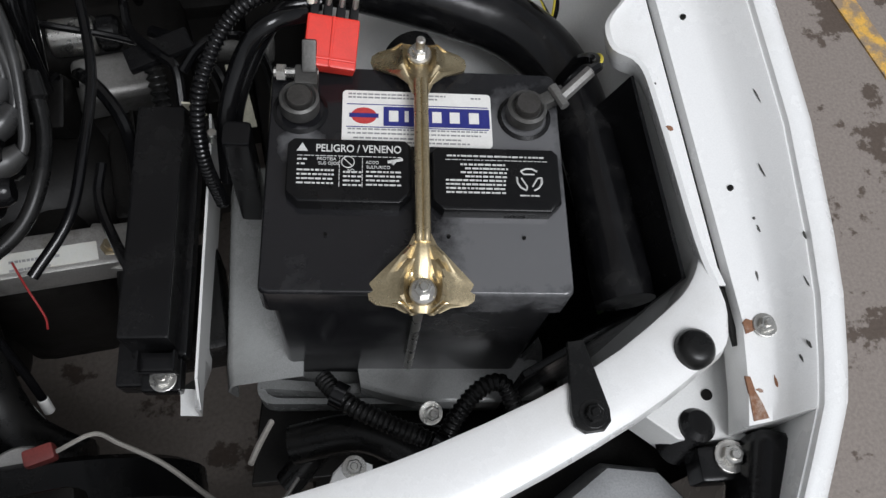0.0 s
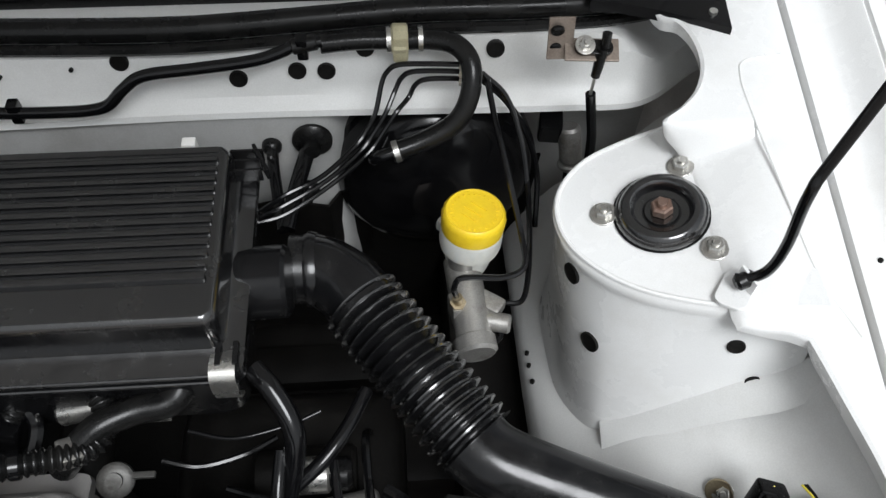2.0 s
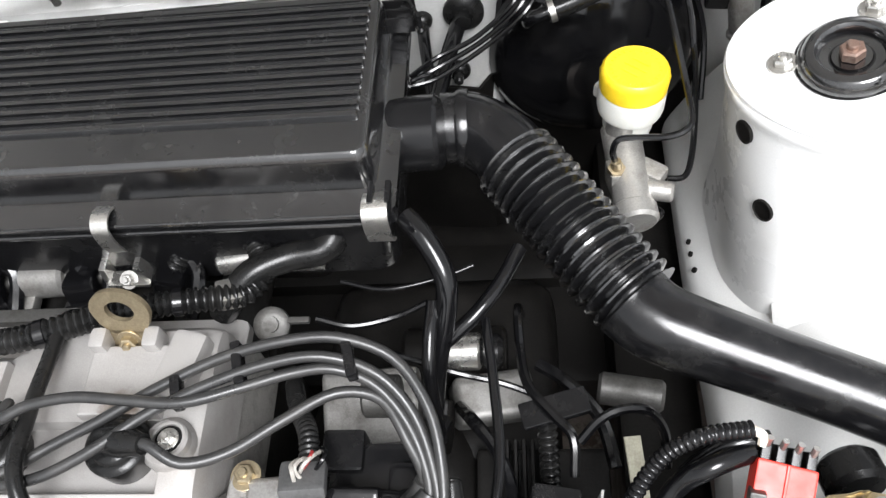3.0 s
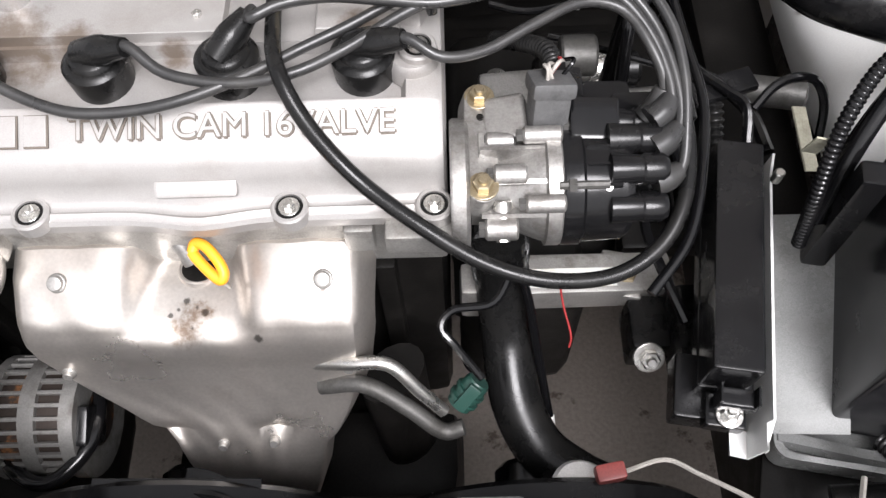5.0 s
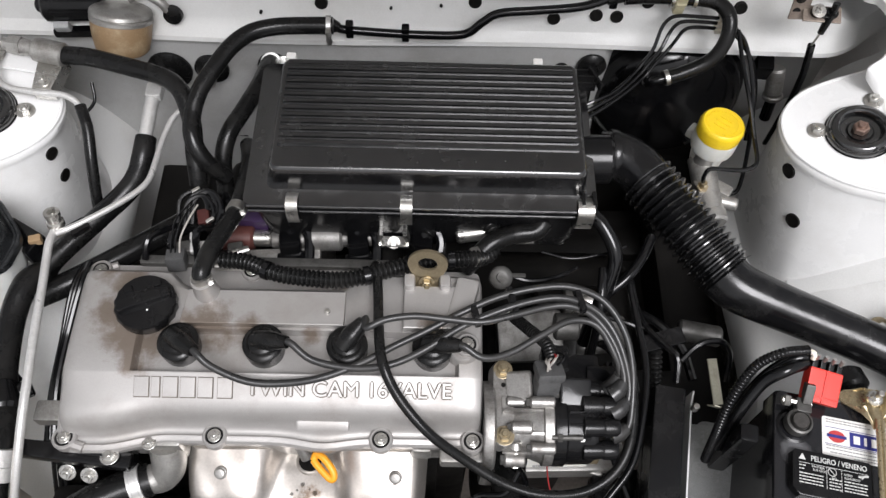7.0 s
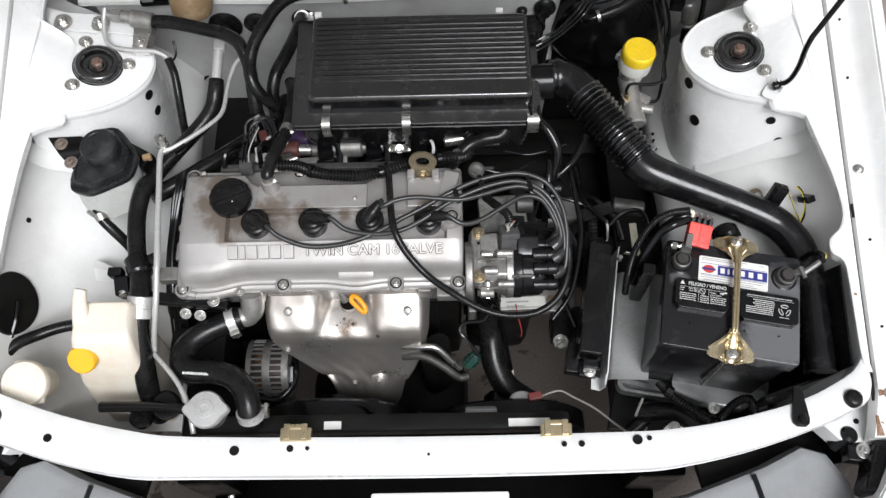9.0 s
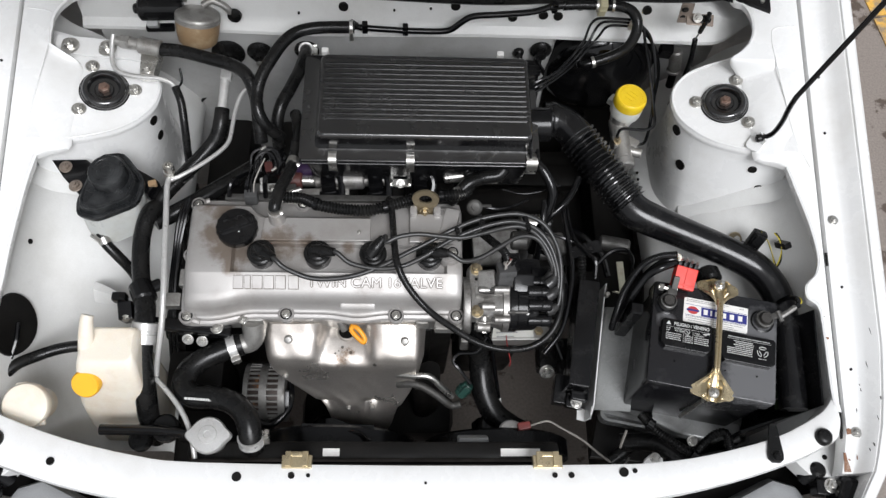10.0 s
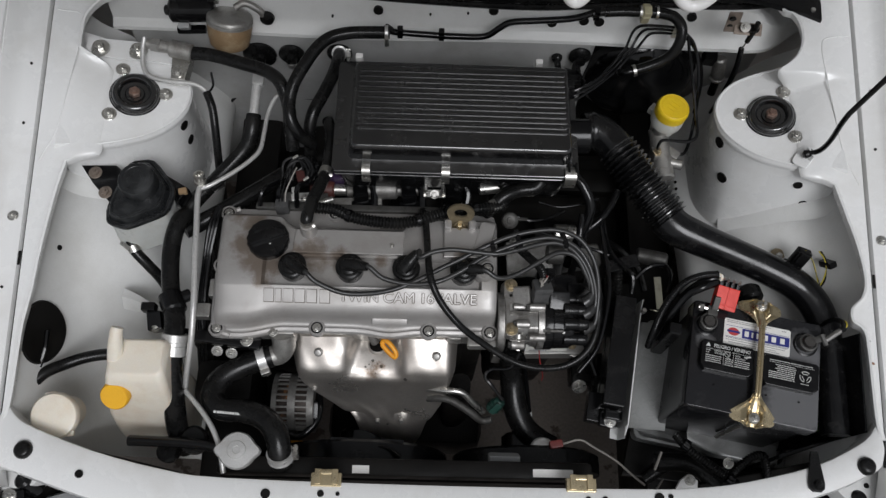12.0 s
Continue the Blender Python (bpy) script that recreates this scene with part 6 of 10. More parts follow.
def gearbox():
    g = thing("gearbox", (0.2, 0.36, 0.28), "grimy aluminium gearbox case, darkened as shade, with a starter motor", "gearbox")
    # case and crossmember are near-black to stand in for the bay's deep shade
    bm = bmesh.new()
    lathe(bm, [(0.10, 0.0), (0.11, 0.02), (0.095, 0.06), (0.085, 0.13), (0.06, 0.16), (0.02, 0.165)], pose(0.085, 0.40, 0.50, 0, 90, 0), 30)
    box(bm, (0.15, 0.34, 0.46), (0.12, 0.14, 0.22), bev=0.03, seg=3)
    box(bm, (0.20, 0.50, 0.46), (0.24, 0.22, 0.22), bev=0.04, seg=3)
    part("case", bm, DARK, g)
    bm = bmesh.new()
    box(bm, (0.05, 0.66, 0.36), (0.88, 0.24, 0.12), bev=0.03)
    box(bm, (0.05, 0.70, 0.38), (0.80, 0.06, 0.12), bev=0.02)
    part("crossmember", bm, DARK, g, "near-black crossmember behind the engine, its shade put into the colour")
    bm = bmesh.new()
    box(bm, (0.190, 0.285, 0.585), (0.18, 0.040, 0.035), (0, 8, 4), bev=0.006)
    box(bm, (0.105, 0.262, 0.62), (0.03, 0.03, 0.05), bev=0.006)
    box(bm, (0.235, 0.29, 0.578), (0.04, 0.045, 0.02), (0, 0, -12), bev=0.004)
    arm = part("mount_arm", bm, CAST, g, "aluminium mounting arm with a paper label")
    bm = bmesh.new()
    box(bm, (0.178, 0.279, 0.6045), (0.10, 0.018, 0.001), (0, 8, 4), bev=0)
    lb = part("paper_label", bm, TANK, arm)
    bars("label_print", pose(0.178, 0.275, 0.6055, 0, 8, 4), [(-0.02, 0.02, 0.004), (-0.02, 0.012, -0.004)], GREYINK, lb, 0.003)
    bolt(arm, (0.125, 0.262, 0.648), 0.008, material=BRASS)
    bolt(arm, (0.238, 0.285, 0.5885), 0.009, material=BRASS)
    bm = bmesh.new()
    rod(bm, (0.17, 0.50, 0.595), (0.27, 0.50, 0.595), 0.028, seg=22, bev=0.004)
    st = part("starter", bm, DARK, g, "black starter motor with a bright solenoid")
    bm = bmesh.new()
    rod(bm, (0.206, 0.487, 0.632), (0.247, 0.487, 0.632), 0.0175, seg=22, bev=0.002)
    part("solenoid", bm, STEEL, st, "bright steel solenoid")
    bm = bmesh.new()
    rod(bm, (0.247, 0.487, 0.632), (0.268, 0.487, 0.632), 0.0165, seg=18, bev=0.004)
    part("solenoid_end", bm, PLASTIC, st)
    # bare castings of the bell housing
    bm = bmesh.new()
    box(bm, (0.255, 0.452, 0.60), (0.075, 0.045, 0.05), (14, 10, 12), bev=0.010, seg=3)
    part("housing_top", bm, GREYCAST, g, "bare aluminium top of the bell housing")
    bm = bmesh.new()
    box(bm, (0.155, 0.425, 0.655), (0.085, 0.065, 0.03), (18, 0, 4), bev=0.006)
    bl = part("housing_lug", bm, GREYCAST, g)
    for x, y in ((0.125, 0.40), (0.19, 0.405), (0.128, 0.45)):
        bolt(bl, (x, y, 0.662 + 0.3 * (y - 0.425)), 0.006)
    bm = bmesh.new()
    box(bm, (0.205, 0.42, 0.62), (0.03, 0.05, 0.05), (20, 0, -8), bev=0.006)
    part("housing_web", bm, DARK, g)
    bm = bmesh.new()
    rod(bm, (0.35, 0.44, 0.655), (0.405, 0.43, 0.655), 0.014, seg=16, bev=0.003)
    part("breather_canister", bm, DULL, g)
    for k in range(6):
        bm = bmesh.new()
        box(bm, (0.262 + 0.0075 * k, 0.375, 0.60), (0.0035, 0.07, 0.03), (10, 0, 0), bev=0.001)
        part("fin", bm, DARK, g)
    bm = bmesh.new()
    box(bm, (0.30, 0.365, 0.572), (0.12, 0.09, 0.03), (8, 0, 0), bev=0.006)
    part("side_case", bm, DARK, g)
    # loose wiring over the gearbox
    for pts, r in (([(0.285, 0.53, 0.62), (0.284, 0.50, 0.69), (0.286, 0.455, 0.70), (0.292, 0.42, 0.71), (0.312, 0.392, 0.715), (0.325, 0.375, 0.715), (0.325, 0.35, 0.70)], 0.0042),
                   ([(0.33, 0.372, 0.715), (0.345, 0.385, 0.725), (0.362, 0.392, 0.728), (0.382, 0.393, 0.722), (0.395, 0.385, 0.70), (0.40, 0.37, 0.66)], 0.0040),
                   ([(0.17, 0.45, 0.72), (0.20, 0.44, 0.72), (0.235, 0.43, 0.715), (0.27, 0.425, 0.705), (0.30, 0.415, 0.70)], 0.0030),
                   ([(0.23, 0.43, 0.64), (0.245, 0.40, 0.69), (0.262, 0.378, 0.69), (0.275, 0.35, 0.68), (0.28, 0.31, 0.66)], 0.0055),
                   ([(0.12, 0.47, 0.74), (0.15, 0.465, 0.735), (0.185, 0.475, 0.73), (0.21, 0.49, 0.725)], 0.0030),
                   ([(0.30, 0.46, 0.66), (0.325, 0.44, 0.665), (0.35, 0.41, 0.66), (0.36, 0.37, 0.655)], 0.006),
                   ([(0.25, 0.33, 0.66), (0.245, 0.30, 0.655), (0.255, 0.26, 0.65), (0.27, 0.22, 0.64)], 0.0045),
                   ([(0.16, 0.34, 0.72), (0.19, 0.355, 0.72), (0.215, 0.372, 0.71), (0.225, 0.40, 0.69)], 0.0050)):
        hose("loose_cable", pts, r, SATIN, "black cable lying over the gearbox", "cable", seg=8)
    hose("corrugated_sleeve", [(0.305, 0.395, 0.70), (0.306, 0.38, 0.69), (0.307, 0.355, 0.67), (0.307, 0.34, 0.65)], 0.0085, RUBBER, "short black corrugated cable sleeve", "sleeve", seg=12, rib=(0.006, 0.0025))
    bm = bmesh.new()
    box(bm, (0.312, 0.402, 0.706), (0.055, 0.022, 0.008), (0, -6, 14), bev=0.002)
    tagged(solo("cable_guide", to_mesh("cable_guide", bm, PLASTIC)), "black plastic cable guide over the gearbox", "guide")
    bm = bmesh.new()
    box(bm, (0.372, 0.352, 0.700), (0.014, 0.055, 0.002), (18, 20, 12), bev=0.0005)
    tagged(solo("cable_tag", to_mesh("cable_tag", bm, PAPER)), "pale paper tag on the battery cables", "tag")
    lr = thing("lower_radiator_hose", (0.14, 0.18, 0.57), "thick black rubber radiator hose with a dusty top", "hose")
    bm = bmesh.new()
    tube(bm, [(0.122, 0.268, 0.68), (0.124, 0.255, 0.65), (0.128, 0.225, 0.61), (0.134, 0.178, 0.585), (0.152, 0.140, 0.572), (0.180, 0.116, 0.572), (0.20, 0.105, 0.572)], 0.0215, seg=18)
    part("hose", bm, RUBBER, lr)
    bm = bmesh.new()
    tube(bm, [(0.121, 0.272, 0.69), (0.124, 0.255, 0.655)], 0.0205, seg=16)
    for k in range(3):
        lathe(bm, [(0.0215, 0), (0.0235, 0.001), (0.0215, 0.002)], pose(0.1225, 0.262 + 0.004 * k, 0.662 + 0.010 * k, 25, 0, 0), 16)
    part("ribbed_end", bm, RUBBER, lr)
    p = thing("sensor_plug", (0.10, 0.125, 0.55), "dark green sensor plug hanging on taped wires", "plug")
    bm = bmesh.new()
    m = pose(0.095, 0.162, 0.655, 40, 20, -35)
    mt = m @ pose(0, -0.015, 0, -90, 0, 0)
    lathe(bm, [(0.006, 0), (0.010, 0.001), (0.010, 0.006), (0.0122, 0.0065), (0.0122, 0.009), (0.010, 0.0095), (0.010, 0.014), (0.0122, 0.0145), (0.0122, 0.017), (0.010, 0.0175), (0.010, 0.024), (0.0085, 0.027), (0.001, 0.027)], mt, 18)
    box(bm, (0, 0.0, 0.011), (0.010, 0.022, 0.005), bev=0.001, m=m)
    part("shell", bm, GREEN, p)
    bm = bmesh.new()
    tube(bm, [m @ V(0, 0.018, 0.008), (0.086, 0.190, 0.675), (0.075, 0.203, 0.682), (0.085, 0.214, 0.69), (0.115, 0.215, 0.70), (0.13, 0.235, 0.72)], 0.0032, seg=8)
    part("taped_wire", bm, SATIN, p)
    hose("capped_lead", [(0.125, 0.245, 0.70), (0.14, 0.235, 0.68), (0.155, 0.2, 0.60), (0.165, 0.17, 0.55)], 0.0038, SATIN, "black lead with a white end cap", "cable")
    bm = bmesh.new()
    rod(bm, (0.164, 0.172, 0.553), (0.166, 0.163, 0.540), 0.005, seg=10, bev=0.001)
    tagged(solo("end_cap", to_mesh("end_cap", bm, LABEL)), "white plastic cap on a black lead", "cap")
    hose("red_wire", [(0.172, 0.262, 0.64), (0.176, 0.247, 0.62), (0.183, 0.228, 0.60), (0.182, 0.220, 0.59)], 0.0010, RWIRE, "loose thin red wire", "wire")


gearbox()


def alternator():
    a = thing("alternator", (-0.255, 0.175, 0.50), "slotted aluminium alternator low at the engine's front", "alternator")
    ax = pose(-0.275, 0.178, 0.575, 0, 90, 0)
    bm = bmesh.new()
    lathe(bm, [(0.045, 0.0), (0.056, 0.006), (0.058, 0.02), (0.058, 0.075), (0.05, 0.085), (0.02, 0.09)], ax, 30)
    part("core", bm, mat("copper_dark", (0.03, 0.022, 0.018), (0.28, 0.12, 0.04), 0.5, metal=0.5, grain=300, stain=40, amount=0.8, lo=0.56, hi=0.66, bump=0.3), a)
    for k in range(14):
        an = radians(10 + 12.0 * k)
        bm = bmesh.new()
        for x0, w in ((-0.254, 0.026), (-0.214, 0.026)):
            box(bm, (x0, 0.178 - 0.0605 * math.cos(an), 0.575 + 0.0605 * math.sin(an)), (w, 0.005, 0.0042), (-math.degrees(an), 0, 0), bev=0.001)
        part("slat", bm, GREYCAST, a)
    bm = bmesh.new()
    for x0, w in ((-0.277, 0.012), (-0.243, 0.018), (-0.203, 0.016)):
        lathe(bm, [(0.052, 0), (0.0635, 0.001), (0.0635, w - 0.001), (0.052, w)], pose(x0, 0.178, 0.575, 0, 90, 0), 30)
    part("end_frame", bm, GREYCAST, a)
    bm = bmesh.new()
    box(bm, (-0.187, 0.160, 0.60), (0.02, 0.04, 0.05), (20, 0, 0), bev=0.006)
    part("regulator", bm, PLASTIC, a)
    c = V(-0.245, 0.178, 0.575)
    a.matrix_basis = Matrix.Translation((-0.256, 0.172, 0.592)) @ Matrix.Scale(0.80, 4) @ Matrix.Translation(-c) @ a.matrix_basis
    hose("alternator_cable", [(-0.300, 0.170, 0.58), (-0.282, 0.138, 0.60), (-0.258, 0.116, 0.610), (-0.233, 0.110, 0.612), (-0.210, 0.130, 0.615), (-0.203, 0.155, 0.615), (-0.207, 0.185, 0.61)], 0.006, SATIN, "black taped cable under the alternator", "cable")
    bm = bmesh.new()
    box(bm, (-0.255, 0.11, 0.515), (0.030, 0.012, 0.02), bev=0.002)
    tagged(solo("orange_tag", to_mesh("orange_tag", bm, ORANGE)), "small orange plastic tag below the alternator", "tag")


alternator()


# ---- the air box and its duct ----
def air_box():
    a = thing("air_filter_box", (0.02, 0.59, 0.78), "black plastic air filter box with a ribbed lid", "air filter box")
    cx, cy, tilt = 0.0225, 0.592, 0.02

    def loop(w, d, r, z, sx=0.0, sy=0.0):
        return [V(cx + sx + x, cy + sy + y, z - tilt * (sy + y)) for x, y in rrect(w, d, r, 4)]
    bm = bmesh.new()
    loft(bm, [loop(0.366, 0.180, 0.02, 0.775), loop(0.380, 0.195, 0.012, 0.854), loop(0.388, 0.205, 0.008, 0.856), loop(0.388, 0.205, 0.008, 0.864)])
    part("base", bm, PLASTIC, a)
    bm = bmesh.new()
    loft(bm, [loop(0.388, 0.205, 0.009, 0.865), loop(0.391, 0.208, 0.009, 0.867), loop(0.390, 0.206, 0.009, 0.872), loop(0.362, 0.184, 0.010, 0.8740, 0.004, 0.0),
              loop(0.352, 0.170, 0.009, 0.8770, 0.006, 0.0), loop(0.346, 0.1620, 0.010, 0.9010, 0.0075, 0.0), loop(0.342, 0.158, 0.010, 0.9070, 0.0075, 0.0), loop(0.334, 0.150, 0.008, 0.910, 0.0075, 0.0)])
    lid = part("lid", bm, GLOSSBLACK, a)
    for k in range(12):
        y = 0.5455 + 0.0098 * k
        bm = bmesh.new()
        box(bm, (cx + 0.0075, y, 0.9105 - tilt * (y - cy)), (0.330, 0.0052, 0.0065), (-1.1, 0, 0), bev=0.0022, seg=2)
        part("rib", bm, GLOSSBLACK, lid)
    bm = bmesh.new()
    box(bm, (cx + 0.0075, 0.664, 0.9098 - tilt * (0.664 - cy)), (0.330, 0.006, 0.003), (-1.1, 0, 0), bev=0.001)
    part("rear_band", bm, GLOSSBLACK, lid)
    for x in (0.205, 0.193):
        bm = bmesh.new()
        box(bm, (x + 0.008, 0.501, 0.880), (0.004, 0.018, 0.008), bev=0.001)
        part("lug", bm, PLASTIC, lid)
    # glossy rods added along the lip to draw its edge highlights
    for y, z in ((0.4885, 0.8725), (0.4885, 0.8625)):
        bm = bmesh.new()
        rod(bm, (-0.168, y, z), (0.213, y, z), 0.0017, seg=8)
        part("edge_bead", bm, GLOSSBLACK, a)
    for x, dy in ((-0.118, 0.0), (0.007, 0.0), (0.204, 0.0)):
        bm = bmesh.new()
        strip(bm, [(x, 0.506, 0.875), (x, 0.494, 0.881), (x, 0.484, 0.877), (x, 0.4815, 0.863), (x, 0.484, 0.848), (x, 0.491, 0.840)], (0.0065 if x < 0.1 else 0.009, 0, 0), 0.0009)
        part("spring_clip", bm, STEEL, a, "bright steel spring clip")
    for x in (-0.14, 0.16):
        bm = bmesh.new()
        box(bm, (x, 0.701, 0.868), (0.012, 0.01, 0.022), bev=0.002)
        part("rear_clip", bm, LABEL, a)
    # open latch rack at the rear corner
    for k in range(3):
        bm = bmesh.new()
        box(bm, (0.212, 0.655 + 0.010 * k, 0.888), (0.026, 0.002, 0.014), bev=0.0005)
        part("latch_web", bm, PLASTIC, a)
    bm = bmesh.new()
    box(bm, (0.224, 0.665, 0.892), (0.003, 0.03, 0.012), (0, 0, 25), bev=0.0005)
    part("latch_plate", bm, PLASTIC, a)
    bm = bmesh.new()
    rod(bm, (0.200, 0.578, 0.848), (0.244, 0.578, 0.850), 0.029, seg=28, bev=0.003)
    part("outlet", bm, PLASTIC, a)


place()
air_box()


def duct():
    d = thing("intake_duct", (0.4, 0.42, 0.76), "glossy black intake duct with a ribbed bellows", "duct")
    bm = bmesh.new()
    tube(bm, [(0.220, 0.572, 0.848), (0.245, 0.571, 0.846), (0.268, 0.556, 0.842), (0.284, 0.536, 0.838)], [0.029, 0.030, 0.031, 0.031], seg=24)
    lathe(bm, [(0.031, -0.004), (0.0325, 0), (0.031, 0.006)], pose(0.238, 0.572, 0.847, 0, 90, 0), 24)
    part("elbow", bm, DUCTBLACK, d)
    bm = bmesh.new()
    tube(bm, [(0.280, 0.541, 0.838), (0.302, 0.511, 0.834), (0.326, 0.477, 0.828), (0.350, 0.444, 0.822), (0.366, 0.424, 0.818)], 0.0355, seg=26, rib=(0.0092, 0.0085))
    part("bellows", bm, GLOSSBLACK, d, "ribbed rubber bellows")
    bm = bmesh.new()
    run = [(0.378, 0.466, 0.782), (0.395, 0.450, 0.779), (0.425, 0.436, 0.775), (0.495, 0.410, 0.765), (0.555, 0.386, 0.757), (0.600, 0.362, 0.751), (0.627, 0.328, 0.747), (0.638, 0.285, 0.744),
           (0.638, 0.230, 0.741), (0.635, 0.175, 0.738), (0.632, 0.135, 0.737), (0.631, 0.119, 0.736)]
    tube(bm, [V(*p) - AT for p in run], [0.031, 0.029, 0.0275, 0.0265, 0.0265, 0.0265, 0.026, 0.025, 0.023, 0.022, 0.022, 0.022], seg=26)
    part("tube", bm, DUCTBLACK, d)
    place(0.014, 0.024, -0.026)
    p = thing("loose_plug", (0.588, 0.375, 0.785), "black wiring plug on thin yellow and black wires", "plug")
    m = pose(0.590, 0.383, 0.792, -28, 12, -14)
    bm = bmesh.new()
    box(bm, (0, 0, 0), (0.024, 0.016, 0.034), bev=0.003, m=m)
    box(bm, (0, -0.009, 0.004), (0.018, 0.006, 0.022), bev=0.002, m=m)
    box(bm, (0.0, 0.0, -0.02), (0.03, 0.022, 0.006), bev=0.002, m=m)
    part("shell", bm, PLASTIC, p)
    for k, mm in enumerate((YWIRE, SATIN)):
        bm = bmesh.new()
        tube(bm, [m @ V(0.006 * k, 0, 0.017), (0.596 + 0.004 * k, 0.391, 0.80), (0.606, 0.377, 0.80), (0.617, 0.357, 0.785), (0.625 + 0.003 * k, 0.343, 0.77)], 0.0009, seg=6)
        part("wire", bm, mm, p)
    q = thing("loose_plug", (0.632, 0.36, 0.78), "black wiring plug on thin yellow and black wires", "plug")
    m = pose(0.634, 0.372, 0.795, 35, 0, 25)
    bm = bmesh.new()
    box(bm, (0, 0, 0), (0.014, 0.011, 0.028), bev=0.002, m=m)
    part("shell", bm, PLASTIC, q)
    for k, mm in enumerate((YWIRE, SATIN, SATIN)):
        bm = bmesh.new()
        tube(bm, [(0.620 + 0.002 * k, 0.392, 0.80), (0.626 + 0.001 * k, 0.378, 0.802), (0.630, 0.362, 0.795), (0.627 + 0.002 * k, 0.345, 0.78), (0.62, 0.33, 0.76)], 0.0010, seg=6)
        part("wire", bm, mm, q)
    place(0.020, 0.030, -0.058)
    b = thing("tube_bracket", (0.58, 0.41, 0.72), "small brown-stained steel tab bolted to the inner wing", "bracket")
    bm = bmesh.new()
    slab(bm, [(x + 0.0, y) for x, y in rrect(0.022, 0.034, 0.0105, 5)], 0, 0.003, 0.001, pose(0.571, 0.397, 0.772, 35, -30, 0))
    part("tab", bm, BRASS, b)
    bolt(b, (0.572, 0.400, 0.776), 0.006, (-0.35, -0.45, 0.8))


place(0.018, 0.038, -0.032)
duct()


# ---- the battery ----
BM = pose(0.484, 0.203, 0.0, 0, 0, -10.9)


